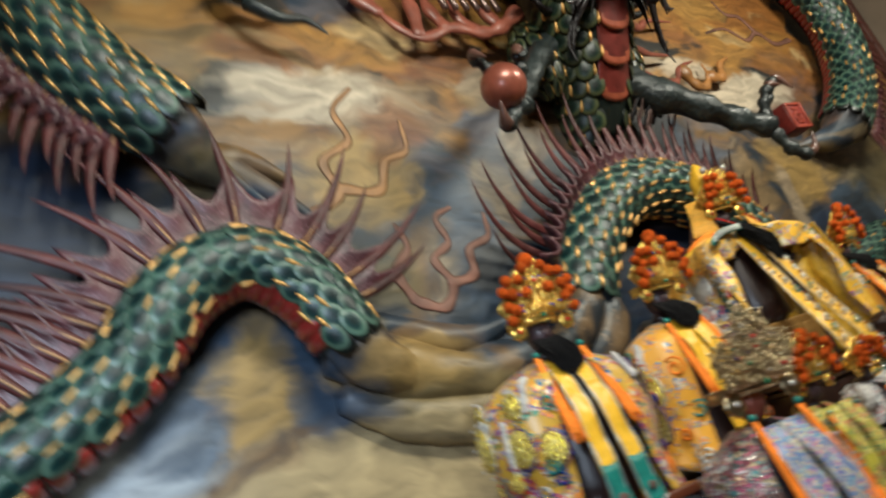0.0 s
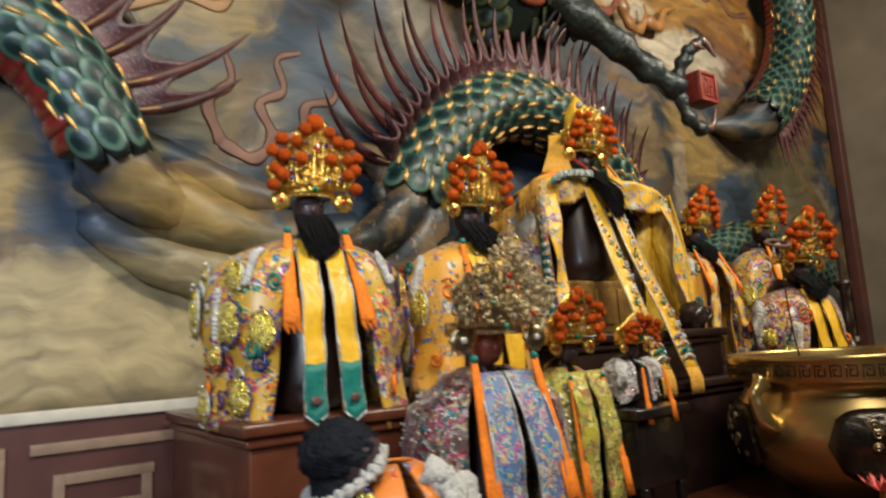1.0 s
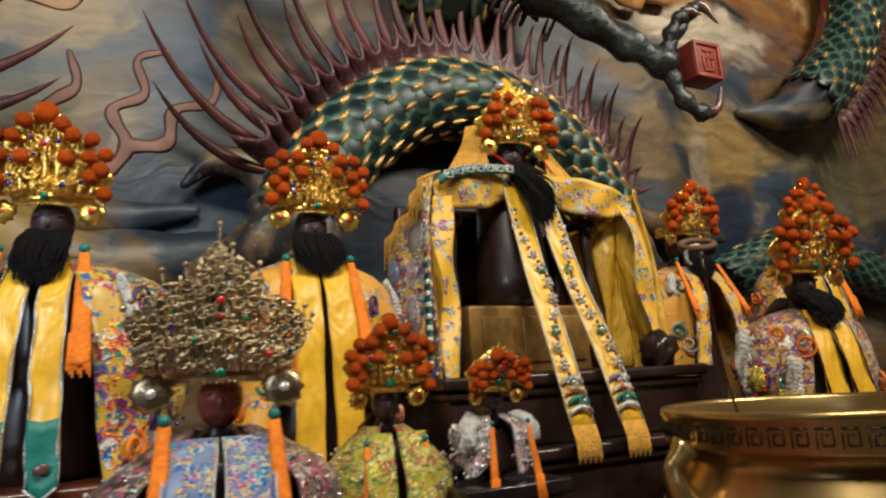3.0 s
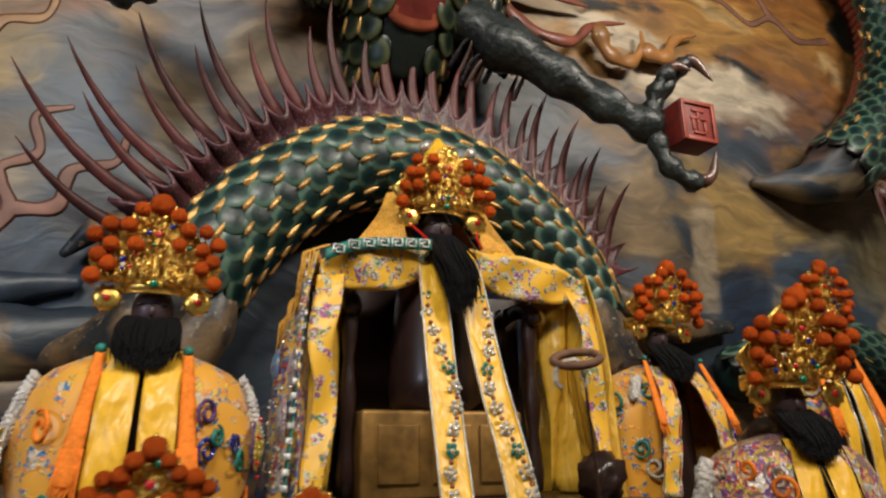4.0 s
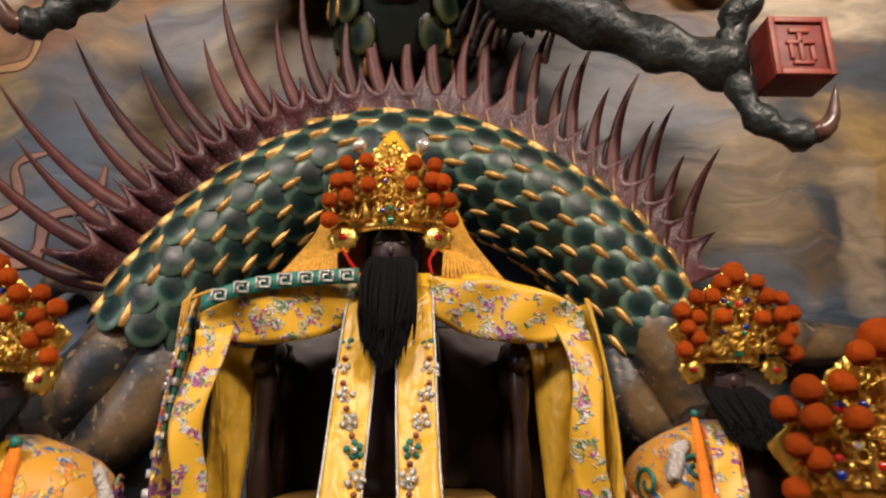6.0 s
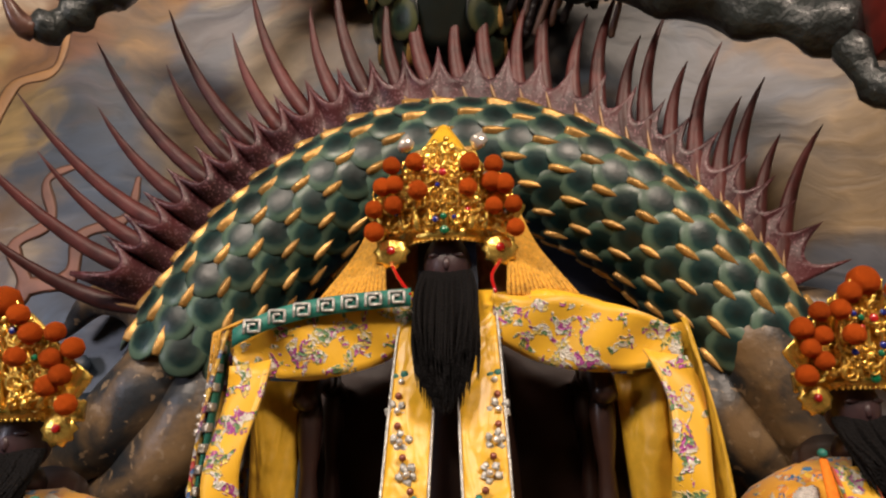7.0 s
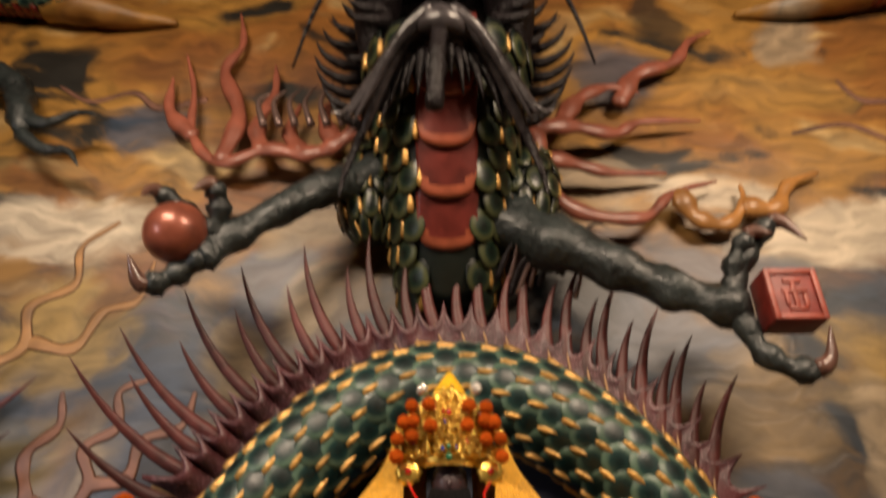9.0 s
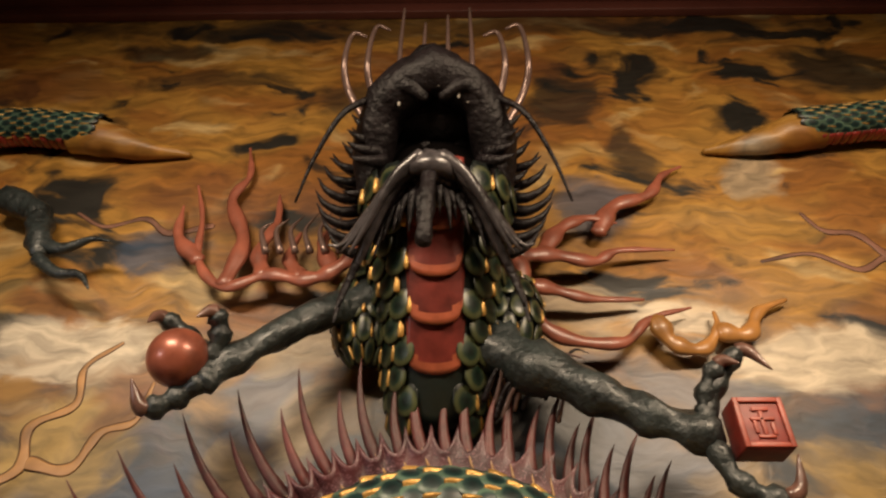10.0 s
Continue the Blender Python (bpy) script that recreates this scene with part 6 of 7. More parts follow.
def central_robe():
    R = robe(0, 0, 0, 0, "yellow satin ceremonial robe with embroidered stoles, draped over a throne")
    stole(R, [(-0.045, -0.425, 2.075), (-0.055, -0.47, 1.98), (-0.066, -0.545, 1.78), (-0.075, -0.63, 1.58), (-0.08, -0.70, 1.40)], 0.064, SATIN, SILVER_THREAD)
    stole(R, [(0.030, -0.425, 2.075), (0.034, -0.47, 1.98), (0.040, -0.545, 1.78), (0.052, -0.63, 1.58), (0.058, -0.70, 1.40)], 0.066, SATIN, SILVER_THREAD)
    rng = random.Random(3)
    for s, cx in ((-1, -0.06), (1, 0.04)):
        for k in range(26):
            v = k / 25
            z = 1.935 - 0.50 * v
            yy = -0.478 - 0.22 * v - 0.008
            xx = cx + (0.018 * s * math.sin(v * 9 + 1.0)) + s * 0.014 * v
            bm = bmesh.new()
            ball(bm, (xx, yy - 0.002, z), 0.0050, 2)
            local("pearl_bead", bm, COPPER if k % 2 else GLASS_BEAD, R)
            if k % 2 == 0:
                bm = bmesh.new()
                for j in range(5):
                    a = j * 1.257 + k
                    ball(bm, (xx + 0.010 * math.cos(a) + rng.uniform(-0.003, 0.003), yy + 0.002, z + 0.010 * math.sin(a)), 0.0052, 2, (1, 0.3, 1), fuzz=0.8)
                local("stitched_flower", bm, SILVER_THREAD if k % 8 else TEAL, R)
        for k, (c, zz) in enumerate(((RUBY, 1.475), (SAPPHIRE, 1.50), (TEAL, 1.455), (SILVER_THREAD, 1.435))):
            bm = bmesh.new()
            x0 = (-0.078 if s < 0 else 0.056)
            y0 = -0.69 + (zz - 1.43) * 0.38
            sheet(bm, lambda u, v: Vector((x0 + 0.058 * (u - 0.5), y0 - 0.010, zz - 0.012 * v + 0.012 * math.sin(math.pi * u))), 6, 2, 0.003)
            local("stitched_arc", bm, (RED_TRIM, BLUE_BROCADE, TEAL, SILVER_THREAD)[k], R)
        x0 = -0.08 if s < 0 else 0.058
        bm = bmesh.new()
        for k in range(14):
            xx = x0 - 0.03 + 0.0046 * k
            tube(bm, [Vector((xx, -0.70, 1.402)), Vector((xx, -0.712, 1.37)), Vector((xx + 0.002, -0.712, 1.325 + 0.006 * (k % 3)))], 0.0026, 5)
        local("fringe", bm, YELLOW_CORD, R)
    for s in (-1, 1):
        def top(u, v, s=s):
            x = s * (0.058 + 0.255 * u)
            zt = 2.062 - 0.03 * u - 0.04 * u ** 4
            return Vector((x, -0.46 - 0.05 * u + 0.008 * math.sin(9 * u) + 0.02 * v + 0.006 * math.sin(14 * u + 5 * v), zt - (0.066 + 0.045 * math.sin(math.pi * u) - 0.02 * u) * v))
        bm = bmesh.new()
        sheet(bm, top, 24, 8, 0.004)
        local("shoulder_band", bm, FLORAL, R)
        bm = bmesh.new()
        sheet(bm, lambda u, v: top(u, 0) + Vector((0, 0.015 + 0.20 * v, 0.012 * math.sin(math.pi * v) - 0.03 * v * v)), 20, 8, 0.004)
        local("shoulder_cloth", bm, SATIN, R)

        def edge(u, v, s=s):
            x = s * (0.300 + 0.040 * v + 0.022 * math.sin(math.pi * min(1, 0.25 + 1.5 * v)) - 0.055 * u * (1 - 0.3 * v)) + 0.006 * math.sin(v * 13)
            return Vector((x, -0.505 - 0.05 * v + 0.012 * math.sin(v * 11 + u * 2), 1.990 - 0.49 * v - 0.03 * (1 - u) * (1 - v) ** 6 - 0.02 * u * (1 - v)))
        bm = bmesh.new()
        sheet(bm, edge, 6, 24, 0.004)
        local("front_edge", bm, FLORAL, R)
        bm = bmesh.new()
        flare = 0.045 if s < 0 else -0.05
        deep, droop = (0.24, 0.11) if s < 0 else (0.33, 0.02)

        def flank(u, v, s=s, flare=flare, deep=deep, droop=droop):
            crease = 0.012 * math.sin(u * 8 + v * 5) + 0.008 * math.sin(u * 19 + v * 2)
            return Vector((s * (0.316 + 0.035 * v + flare * u * (0.4 + 0.6 * v) + crease), -0.51 - 0.05 * v + deep * u, 2.012 - droop * u ** 1.5 - (0.50 - 0.6 * droop * u) * v))
        sheet(bm, flank, 24, 24, 0.004)
        side = local("side_panel", bm, SIDE_BROCADE if s < 0 else SATIN_PALE, R, "multicoloured brocade side with a grey medallion" if s < 0 else "plain yellow satin lining")
        if s < 0:
            for k, (u, v, r, m) in enumerate(((0.45, 0.22, 0.050, SILVER_THREAD), (0.52, 0.42, 0.040, SILVER_BROCADE), (0.4, 0.66, 0.045, SILVER_BROCADE), (0.75, 0.34, 0.035, BLUE_BROCADE), (0.55, 0.06, 0.035, BLUE_BROCADE), (0.75, 0.75, 0.04, LION_BROCADE))):
                c = flank(u, v)
                bm = bmesh.new()
                sheet(bm, lambda p, q: c + Vector((-0.004 - 0.012 * math.sin(math.pi * p) * math.sin(math.pi * q), r * (2 * p - 1) * math.sqrt(max(0.03, 1 - (2 * q - 1) ** 2)), r * 1.2 * (2 * q - 1))), 8, 8, 0.004)
                local("medallion", bm, m, side, "padded silver-grey medallion" if k == 0 else "")
            bm = bmesh.new()
            rs = random.Random(12)
            for k in range(150):
                ball(bm, flank(rs.random(), rs.uniform(0.02, 0.98)) + Vector((-0.005, 0, 0)), rs.uniform(0.003, 0.005), 1)
            tagged(local("bead_work", bm, GLASS_BEAD, side), kind="stuff")
            bm = bmesh.new()
            for k in range(40):
                u, q = k / 39, 0.03 * (k % 2)
                p = flank(u, 0.0)
                tube(bm, [p + Vector((0.02, 0, 0.012)), p + Vector((-0.012, -0.004, -0.002)), p + Vector((-0.016, -0.004, -0.055 - q))], 0.0026, 5)
            local("cord_fringe", bm, YELLOW_CORD, side)
        bm = bmesh.new()
        sheet(bm, lambda u, v, s=s: Vector((s * (0.240 + 0.062 * u + 0.02 * v), -0.40 - 0.02 * u + 0.012 * math.sin(v * 7 + u * 5), 1.945 - 0.42 * v)), 8, 12, 0.004)
        local("lining", bm, SATIN_PALE, R)
    # teal band with silver frets on one shoulder and side
    bm = bmesh.new()
    sheet(bm, lambda u, v: Vector((-0.062 - 0.245 * u, -0.478 - 0.045 * u, 2.070 - 0.025 * u - 0.035 * u ** 4 - 0.026 * v)), 20, 2, 0.003)
    band = local("fret_band", bm, TEAL, R, "teal band with silver frets")
    for k in range(7):
        u = 0.08 + 0.135 * k
        c = Vector((-0.062 - 0.245 * u, -0.483 - 0.045 * u, 2.057 - 0.025 * u - 0.035 * u ** 4))
        bm = bmesh.new()
        pts = [(-0.011, -0.009), (-0.011, 0.009), (0.011, 0.009), (0.011, -0.007), (-0.005, -0.007), (-0.005, 0.003), (0.004, 0.003)]
        for a, b in zip(pts, pts[1:]):
            tube(bm, [c + Vector((a[0], -0.001, a[1])), c + Vector((b[0], -0.001, b[1]))], 0.0022, 5)
        local("silver_fret", bm, SILVER_THREAD, band)
    bm = bmesh.new()
    sheet(bm, lambda u, v: Vector((-0.328 - 0.035 * v, -0.50 - 0.05 * v + 0.03 * u, 2.0 - 0.46 * v)), 2, 20, 0.003)
    edge_band = local("fret_band", bm, TEAL, R, "blue-green edge band with silver bars")
    for k in range(17):
        v = (k + 0.5) / 17
        bm = bmesh.new()
        box(bm, (-0.340 - 0.035 * v, -0.504 - 0.05 * v, 1.994 - 0.46 * v), (-0.326 - 0.035 * v, -0.484 - 0.05 * v, 2.006 - 0.46 * v), 0.002)
        local("silver_bar", bm, SILVER_THREAD, edge_band)
    # orange under-collar and cord fringe falling from the crown
    for s in (-1, 1):
        bm = bmesh.new()
        tube(bm, spline([(s * 0.06, -0.40, 2.06), (s * 0.14, -0.41, 2.058), (s * 0.24, -0.40, 2.028), (s * 0.30, -0.36, 1.965)], 14), [0.014 + 0.006 * math.sin(math.pi * i / 14) for i in range(15)], 10)
        local("under_collar", bm, ORANGE if s < 0 else SATIN, R, "orange padded collar" if s < 0 else "")
        bm = bmesh.new()
        for k in range(15):
            u = k / 14
            tube(bm, spline([(s * (0.092 + 0.030 * u) - 0.012, -0.395 + 0.03 * u, 2.215), (s * (0.100 + 0.048 * u) - 0.012, -0.41 + 0.03 * u, 2.15), (s * (0.095 + 0.11 * u) - 0.012, -0.432 + 0.03 * u, 2.066)], 10), 0.0036, 6)
        local("cord_fringe", bm, YELLOW_CORD, R, "yellow twisted cord fringe")
        # Dark sheet added behind the cords; its colour gives the gaps their shade.
        bm = bmesh.new()
        sheet(bm, lambda u, v, s=s: Vector((s * (0.05 + (0.035 + 0.07 * v) * u) - 0.012, -0.35 + 0.02 * u, 2.17 - 0.10 * v)), 6, 8, 0.004)
        local("cord_backing", bm, INCENSE, R, "brown backing sheet, dark like the shade between the cords")
        bm = bmesh.new()
        tube(bm, spline([(s * 0.085 - 0.012, -0.43, 2.12), (s * 0.07 - 0.012, -0.46, 2.09), (s * 0.062, -0.48, 2.06)], 6), 0.003, 6)
        local("red_cord", bm, RUBY, R)


central_robe()


def seated(x, y, z, rz, base, kind, seed):
    """A smaller statue under its crown; z: the crown's lower edge, base: where it stands."""
    w, h, label, robelabel = kind["w"], kind["h"], kind["crown"], kind["robe"]
    figure(x, y, z, rz, base, kind.get("face", 0.075), kind.get("beard"), kind["figure"], dark=kind.get("dark", True), width=kind.get("body", 0.1))
    headdress(x, y + 0.012, z + 0.004, rz, w, h, kind.get("poms", POMS), seed, label, metal=kind.get("metal"), top=kind.get("top", True), pr=kind.get("pr", 0.0145))
    R = robe(x, y, z, rz, robelabel)
    d = base - z
    n0 = -kind.get("neck", 0.085)
    m, f = mantle(R, n0, d + kind.get("lift", 0.02), kind["r0"], kind["r1"], kind.get("gap", 38), kind["mat"], seed, depth=kind.get("depth", 0.8), sleeve=kind.get("sleeve", 0.2), part_way=kind.get("part_way", 0), slope=kind.get("slope", 0.2))
    for s in (-1, 1):
        if kind.get("stole"):
            mt, edge, tip, ww, xx, spread, end = kind["stole"]
            front = kind["r1"] * kind.get("depth", 0.8)
            stole(R, [(s * xx, -0.055, n0 - 0.01), (s * (xx + spread * 0.3), -0.05 - front * 0.45, n0 + (end * d - n0) * 0.35), (s * (xx + spread), -front * 0.95, end * d)], ww, mt, edge, tip, folds=0.006)
        if kind.get("tassel"):
            tx, t0, t1, tr = kind["tassel"]
            front = kind["r1"] * kind.get("depth", 0.8)
            tassel(R, (s * tx, -0.065, n0 - t0), (s * (tx * 1.25), -0.045 - front * 0.62, n0 - t1), tr, ORANGE)
            bm = bmesh.new()
            ball(bm, (s * tx, -0.065, n0 - t0 + 0.008), tr * 0.55, 2)
            local("toggle", bm, TEAL, R)
    if kind.get("sequins"):
        patches(m, f, kind["sequins"], GOLD_SEQUIN, 0.050)
    if kind["mat"] in (BROCADE, BROCADE_ORANGE, LION_BROCADE):
        scrolls(m, f, 26, seed)
    for u, v0, v1, r in kind.get("fur", ()):
        fur_roll(m, f, u, v0, v1, r)
    if kind.get("beads"):
        rng = random.Random(seed)
        bm = bmesh.new()
        for k in range(260):
            p = Vector(f(rng.random(), rng.uniform(0.1, 1)))
            o = Vector((p.x, p.y, 0)).normalized()
            ball(bm, p + o * 0.006, rng.uniform(0.0022, 0.0045), 1)
        tagged(local("bead_work", bm, kind["beads"], m), kind="stuff")
    return R


bearded = "dark-faced wooden statue with a black beard in gold robes"
A = dict(w=0.185, h=0.15, lift=-0.035, part_way=14, slope=0.12, crown="gilt crown set with gems and orange pompoms", robe="gold brocade robe with sequins and green-tipped yellow stoles", figure=bearded, beard=(0.115, 0.085),
         r0=0.16, r1=0.225, gap=21, mat=BROCADE, sleeve=0.26, depth=0.74, stole=(SATIN, SILVER_THREAD, TEAL, 0.047, 0.030, 0.012, 0.995), tassel=(0.068, 0.0, 0.20, 0.017),
         sequins=[(0.90, 0.22), (0.86, 0.62), (0.93, 0.80), (0.80, 0.40), (0.72, 0.62), (0.97, 0.5), (0.83, 0.88), (0.1, 0.3), (0.14, 0.6), (0.76, 0.2), (0.76, 0.82), (0.90, 0.45), (0.67, 0.35)], fur=[(0.93, 0.10, 0.26, 0.009), (0.87, 0.30, 0.60, 0.008), (0.06, 0.12, 0.26, 0.009)])
seated(-1.115, -0.51, 1.865, -8, 1.387, A, 21)
Lk = dict(A, lift=0.02, robe="orange-gold brocade robe with fur edges and plain yellow stoles", mat=BROCADE_ORANGE, beard=(0.10, 0.105), stole=(SATIN, None, None, 0.058, 0.032, 0.01, 0.99), gap=24, r0=0.13, r1=0.19, tassel=(0.070, 0.02, 0.23, 0.017),
          sequins=[(0.85, 0.45), (0.14, 0.42)], fur=[(0.84, 0.14, 0.40, 0.010), (0.16, 0.14, 0.40, 0.010)], w=0.19, h=0.145)
seated(-0.616, -0.48, 1.885, 0, 1.362, Lk, 22)
Rk = dict(Lk, robe="orange brocade robe with red-edged embroidered stoles", stole=(FLORAL, RED_TRIM, None, 0.05, 0.05, 0.06, 0.72), tassel=(0.09, 0.0, 0.15, 0.012), beard=(0.10, 0.10), sequins=[(0.85, 0.4)], fur=[(0.93, 0.1, 0.2, 0.012)], w=0.185, h=0.135)
seated(0.575, -0.40, 1.905, 4, 1.362, Rk, 23)
Sk = dict(A, robe="gold brocade robe with sequins on an orange-plumed statue", sequins=[(0.85, 0.4), (0.15, 0.4)], fur=[], w=0.17, r0=0.12, r1=0.18)
seated(1.16, -0.38, 1.95, -4, 1.362, Sk, 24)
S2k = dict(A, robe="violet and gold brocade robe with white fur and yellow stoles", mat=LION_BROCADE, sequins=[(0.93, 0.75), (0.85, 0.55), (0.80, 0.8)], fur=[(0.95, 0.45, 0.95, 0.016), (0.80, 0.2, 0.7, 0.018)], w=0.19, h=0.15, r0=0.11, r1=0.17, stole=(SATIN, BLACK_LACQUER, None, 0.055, 0.03, 0.02, 0.98), tassel=None, beard=(0.09, 0.09), neck=0.075)
seated(0.545, -0.81, 1.715, -12, 1.064, dict(S2k, lift=0.28), 25)
Bk = dict(w=0.23, h=0.165, crown="wide silver-gilt filigree crown with many small beads", robe="silver sequinned robe with blue brocade stoles and orange tassels", figure="small red-faced wooden statue in a sequinned robe", beard=None, dark=False, metal=SILVER, poms=[], top=False,
          r0=0.14, r1=0.19, gap=40, mat=SEQUIN, sleeve=0.15, stole=(BLUE_BROCADE, SILVER_THREAD, None, 0.07, 0.038, 0.025, 0.99), tassel=(0.075, -0.01, 0.26, 0.017), beads=GLASS_BEAD, face=0.07, neck=0.06, body=0.08)
seated(-0.85, -0.82, 1.525, -6, 1.064, Bk, 26)
Gk = dict(w=0.13, h=0.108, crown="small gilt crown with orange pompoms", robe="lime-gold brocade robe with thin orange tassels", figure="small dark-faced wooden statue in a lime-gold robe", beard=None, r0=0.09, r1=0.125, gap=20, mat=GREEN_BROCADE, sleeve=0.15, stole=(GREEN_BROCADE, None, None, 0.05, 0.03, 0.01, 0.95), tassel=(0.05, 0.03, 0.27, 0.010), beads=GLASS_BEAD, face=0.05, neck=0.05, pr=0.0115, body=0.06)
seated(-0.565, -0.78, 1.495, -6, 1.064, Gk, 27)
Tk = dict(Gk, w=0.10, h=0.06, robe="tiny silver and red robe with white fur", mat=SILVER_BROCADE, r0=0.055, r1=0.075, tassel=(0.035, 0.02, 0.13, 0.008), fur=[(0.9, 0.1, 0.5, 0.014), (0.1, 0.1, 0.5, 0.014), (0.5, 0.1, 0.4, 0.014)], face=0.035, neck=0.035, pr=0.0095, body=0.035, figure="tiny dark-faced statue in a silver robe", crown="tiny gilt crown with orange pompoms", stole=None)
seated(-0.365, -0.815, 1.485, -6, 1.337, Tk, 28)
# stool under the tiny statue
stool = empty("stool", -0.37, -0.89, 1.06, "small black lacquered stool under a tiny statue", "stool")
bm = bmesh.new()
box(bm, (-0.475, -0.90, 1.31), (-0.265, -0.745, 1.335), 0.004)
part("seat", bm, BLACK_LACQUER, stool)
bm = bmesh.new()
box(bm, (-0.46, -0.885, 1.15), (-0.28, -0.762, 1.309), 0.004)
part("apron", bm, BLACK_LACQUER, stool)
for lx in (-0.45, -0.31):
    for ly in (-0.885, -0.785):
        bm = bmesh.new()
        box(bm, (lx, ly, 1.062), (lx + 0.02, ly + 0.02, 1.149), 0.003)
        part("leg", bm, BLACK_LACQUER, stool)


def guardian():
    """The crouching figure with a black furry head-cover and a striped orange robe."""
    bm = bmesh.new()
    ball(bm, (-1.22, -0.93, 1.20), 0.10, 3, (1.0, 0.8, 1.2))
    ball(bm, (-1.245, -0.93, 1.335), 0.06, 3)
    tube(bm, [Vector((-1.22, -0.93, 1.066)), Vector((-1.22, -0.93, 1.14))], [0.09, 0.09], 14)
    tagged(part("statue", bm, FACE), "small crouching wooden statue wrapped in orange brocade", "statue", "statues on the altar")
    cap = empty("cap", -1.25, -0.93, 1.34, "black furry rounded cap with a pale fur edge", "cap")
    bm = bmesh.new()
    ball(bm, (-1.265, -0.935, 1.355), 0.062, 4, (1.05, 0.9, 0.82), fuzz=0.25)
    ball(bm, (-1.275, -0.94, 1.30), 0.05, 3, (0.8, 0.9, 1.0), fuzz=0.25)
    part("crown_fur", bm, FUR_BLACK, cap)
    bm = bmesh.new()
    for k in range(26):
        a = 2 * math.pi * k / 26
        ball(bm, (-1.255 + 0.060 * math.cos(a), -0.935 + 0.06 * math.sin(a), 1.315 + 0.035 * math.cos(a)), 0.011, 2, fuzz=0.9)
    part("fur_edge", bm, FUR, cap)
    R = robe(-1.165, -0.95, 1.325, -5, "bright orange striped brocade robe with sequins and white fur")
    m, f = mantle(R, 0.0, -0.255, 0.10, 0.16, 8, TIGER, 5, depth=0.75)
    for k in range(7):
        u = 0.60 + 0.045 * k
        bm = bmesh.new()
        tube(bm, [Vector(f(u, 0.15 + 0.08 * i)) * 1.03 for i in range(10)], 0.006, 6, squash=0.5)
        local("stripe", bm, BLACK_LACQUER if k % 2 else ORANGE, m)
    fur_roll(m, f, 0.06, 0.1, 0.8, 0.026)
    fur_roll(m, f, 0.12, 0.2, 0.9, 0.026)
    patches(m, f, [(0.98, 0.45), (0.10, 0.75), (0.9, 0.2)], GOLD_SEQUIN, 0.035)


guardian()

# ---------- incense burner, incense and flowers ----------


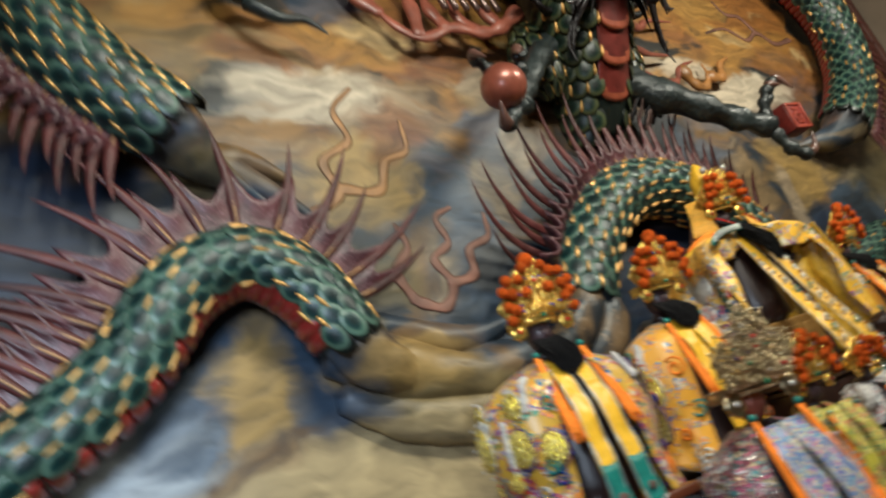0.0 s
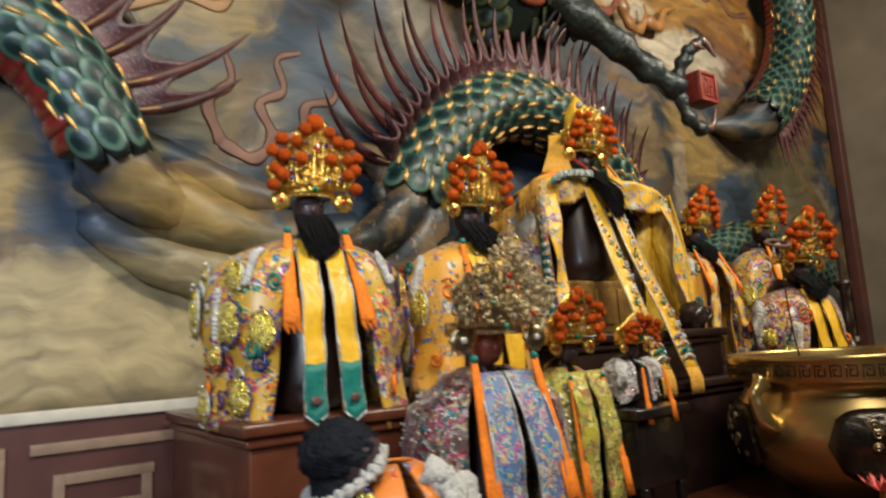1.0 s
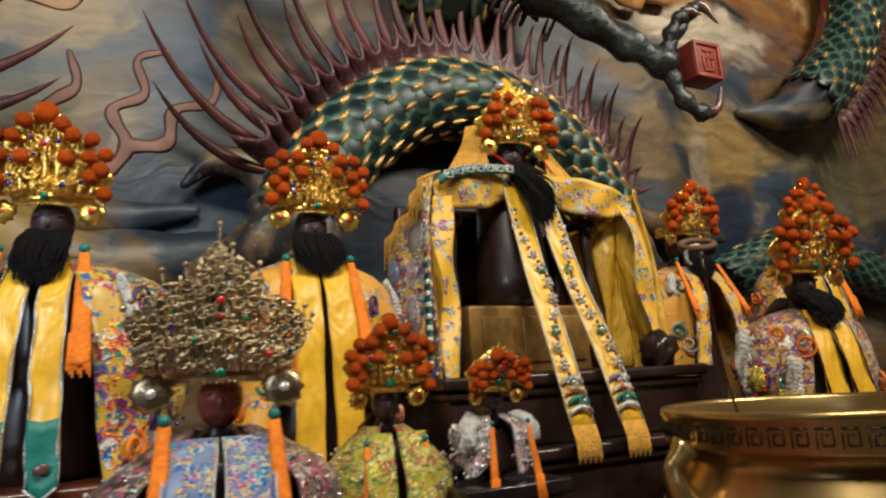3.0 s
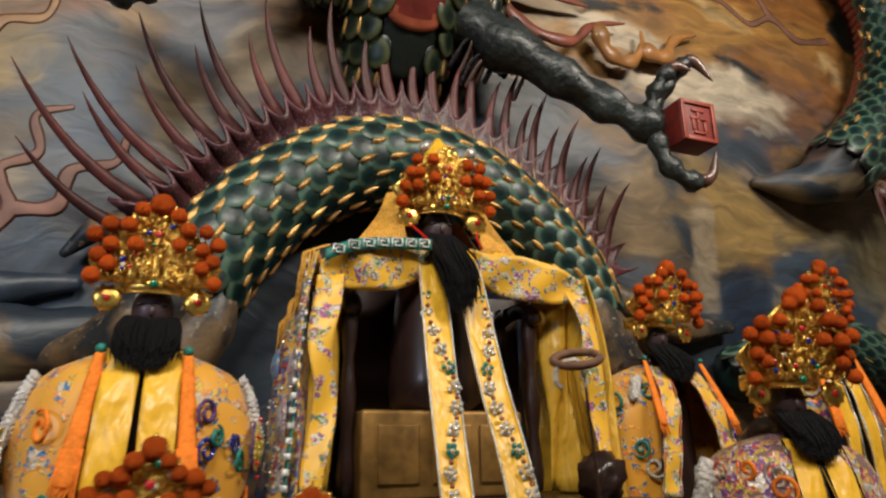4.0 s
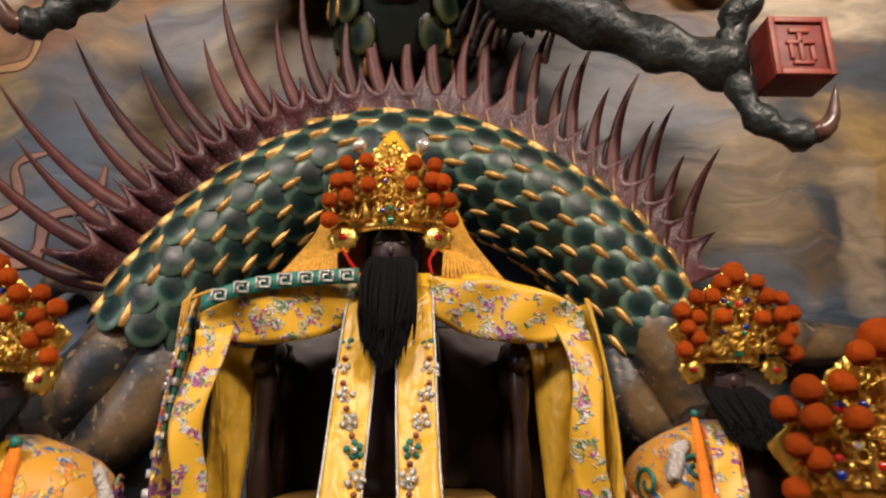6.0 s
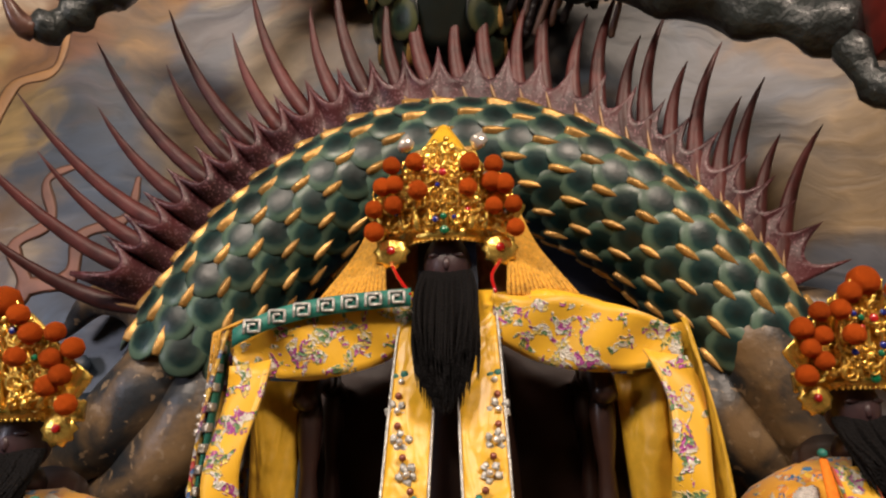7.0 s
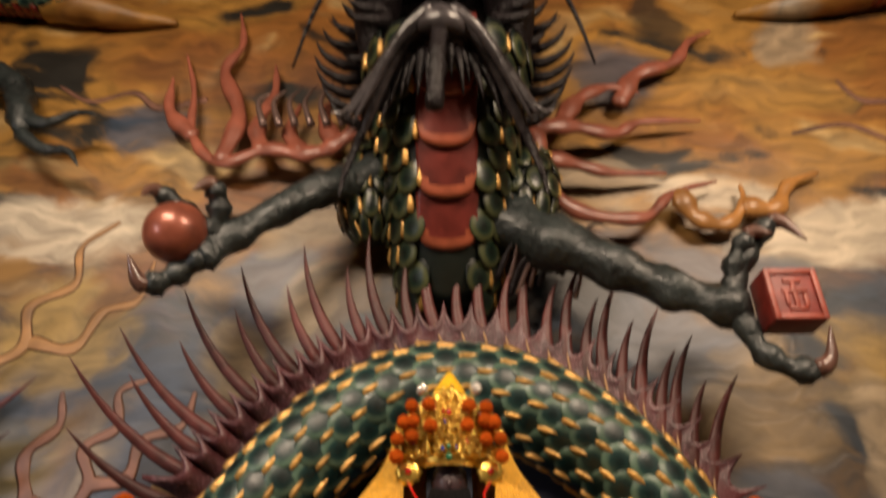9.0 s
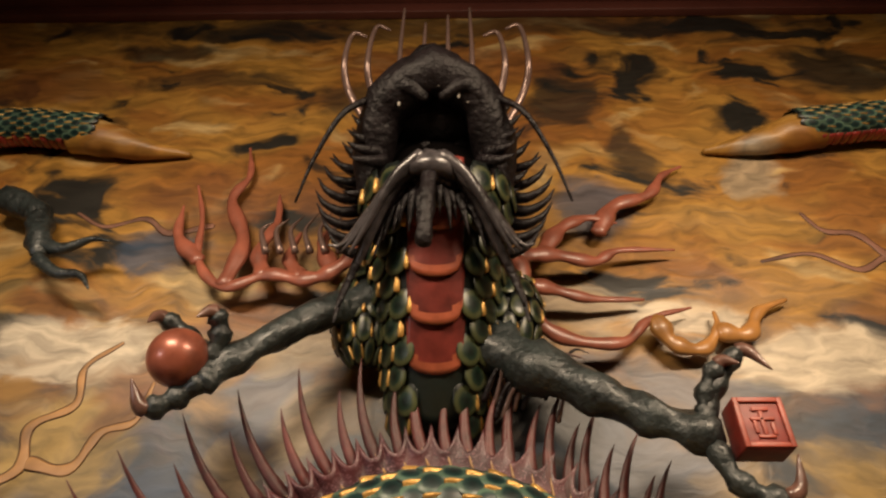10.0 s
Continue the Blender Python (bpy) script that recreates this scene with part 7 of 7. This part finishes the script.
def burner():
    cx, cy = 0.20, -1.08
    root = empty("incense_burner", cx, cy, 1.06, "large polished brass incense burner with embossed dark panels", "incense burner")
    bm = bmesh.new()
    lathe(bm, [(0.0, 1.065), (0.16, 1.065), (0.165, 1.08), (0.20, 1.10), (0.26, 1.15), (0.295, 1.21), (0.30, 1.25), (0.285, 1.30), (0.262, 1.335), (0.258, 1.355), (0.268, 1.368), (0.272, 1.37), (0.26, 1.372), (0.24, 1.375)], (cx, cy, 0), 64)
    part("bowl", bm, BRASS, root)
    bm = bmesh.new()
    lathe(bm, [(0.255, 1.366), (0.293, 1.37), (0.298, 1.376), (0.298, 1.42), (0.302, 1.424), (0.302, 1.434), (0.298, 1.437), (0.285, 1.437), (0.281, 1.43), (0.281, 1.38)], (cx, cy, 0), 64)
    part("rim", bm, BRASS, root)
    for k in range(56):
        a = 2 * math.pi * k / 56
        o, t = Vector((math.cos(a), math.sin(a), 0)), Vector((-math.sin(a), math.cos(a), 0))
        c = Vector((cx, cy, 1.398)) + o * 0.2985
        bm = bmesh.new()
        pts = [(-0.011, -0.014), (-0.011, 0.014), (0.011, 0.014), (0.011, -0.010), (-0.004, -0.010), (-0.004, 0.005), (0.005, 0.005)]
        for p, q in zip(pts, pts[1:]):
            tube(bm, [c + t * p[0] + Vector((0, 0, p[1])), c + t * q[0] + Vector((0, 0, q[1]))], 0.0016, 4)
        part("rim_fret", bm, BRASS_DARK, root)
    for k in range(4):
        a = radians(-140 + 90 * k)

        def f(u, v, a=a):
            b = a + 0.46 * (2 * u - 1)
            e = 0.10 * math.sqrt(max(0.0, 1 - abs(2 * u - 1) ** 5))
            zz = 1.225 + e * (2 * v - 1) * 0.85
            r = 0.303 - 0.9 * max(0, zz - 1.25) ** 1.3 - 1.0 * max(0, 1.23 - zz) ** 1.4
            return Vector((cx + r * math.cos(b), cy + r * math.sin(b), zz))
        bm = bmesh.new()
        sheet(bm, f, 16, 8, 0.008)
        p = part("panel", bm, BRASS_DARK, root, "dark embossed panel")
        bm = bmesh.new()
        rng = random.Random(k)
        for j in range(16):
            c = f(rng.uniform(0.15, 0.85), rng.uniform(0.15, 0.85))
            o = Vector((c.x - cx, c.y - cy, 0)).normalized()
            t = Vector((-o.y, o.x, 0))
            r = rng.uniform(0.008, 0.016)
            tube(bm, [c + o * 0.010 + t * (r * (1 - i / 14) * math.cos(i * 0.8)) + Vector((0, 0, r * (1 - i / 14) * math.sin(i * 0.8))) for i in range(12)], 0.003, 5)
        part("relief", bm, SILVER, p)
    bm = bmesh.new()
    lathe(bm, [(0.0, 1.398), (0.15, 1.396), (0.282, 1.39), (0.282, 1.38), (0.0, 1.38)], (cx, cy, 0), 48)
    tagged(part("ash_bed", bm, INCENSE), "brown-grey ash filling the brass burner", "ash")
    for s in (-1, 1):
        bm = bmesh.new()
        a = radians(165 if s < 0 else -15)
        o = Vector((math.cos(a), math.sin(a), 0))
        b = Vector((cx, cy, 0)) + o * 0.28
        tube(bm, spline([b + Vector((0, 0, 1.25)), b + o * 0.035 + Vector((0, 0, 1.29)), b + o * 0.05 + Vector((0, 0, 1.34)), b + o * 0.02 + Vector((0, 0, 1.372))], 14), [0.022 + 0.008 * math.sin(i * 0.5) for i in range(15)], 12, lump=0.8)
        part("lion_handle", bm, BRASS, root, "cast brass lug")


burner()
inc = empty("incense_stick", -0.03, -1.08, 1.395, "thin incense stick whose burnt ash curls into a ring", "incense")
bm = bmesh.new()
tube(bm, spline([(-0.03, -1.08, 1.39), (-0.062, -1.08, 1.52), (-0.075, -1.08, 1.70)], 10), 0.0022, 6)
part("stick", bm, WOOD_DARK, inc)
bm = bmesh.new()
tube(bm, [Vector((-0.088 + 0.030 * math.cos(a), -1.085 + 0.026 * math.sin(a), 1.722 + 0.012 * math.sin(a + 0.6))) for a in [i * 2 * math.pi / 30 for i in range(29)]], 0.0055, 8)
part("ash_curl", bm, INCENSE, inc)
bm = bmesh.new()
tube(bm, spline([(-0.075, -1.08, 1.70), (-0.09, -1.09, 1.72), (-0.118, -1.09, 1.712), (-0.122, -1.09, 1.692), (-0.114, -1.09, 1.685)], 10), 0.003, 6)
part("ash_tail", bm, FUR, inc)


def lotus(x, y, z):
    root = empty("flower", x, y, z, "pink cloth lotus flower on the altar table", "flower")
    for k in range(14):
        a = 2 * math.pi * k / 7 + (0.4 if k > 6 else 0)
        r = 0.045 if k < 7 else 0.028
        bm = bmesh.new()
        sheet(bm, lambda u, v: Vector((x, y, z)) + Vector((math.cos(a + (u - 0.5) * 0.8 * (1 - v * v)), math.sin(a + (u - 0.5) * 0.8 * (1 - v * v)), 0)) * (r * v) + Vector((0, 0, 0.09 + 0.03 * v * v)), 5, 5, 0.002)
        part("petal", bm, PINK, root)
    bm = bmesh.new()
    tube(bm, [Vector((x, y, z + 0.001)), Vector((x, y, z + 0.095))], [0.02, 0.008], 8)
    part("stalk", bm, GREEN_BROCADE, root)


lotus(-0.14, -1.27, 1.06)
lotus(-0.05, -1.30, 1.06)

# turned candlestick at the end of the tier
bm = bmesh.new()
lathe(bm, [(0.0, 1.364), (0.06, 1.364), (0.06, 1.38), (0.025, 1.40), (0.02, 1.47), (0.035, 1.50), (0.018, 1.54), (0.018, 1.66), (0.04, 1.69), (0.042, 1.71), (0.012, 1.715), (0.011, 1.86), (0.0, 1.862)], (1.74, -0.45, 0), 24)
tagged(part("candlestick", bm, WOOD_DARK), "dark turned wooden candlestick on the tier", "candlestick")
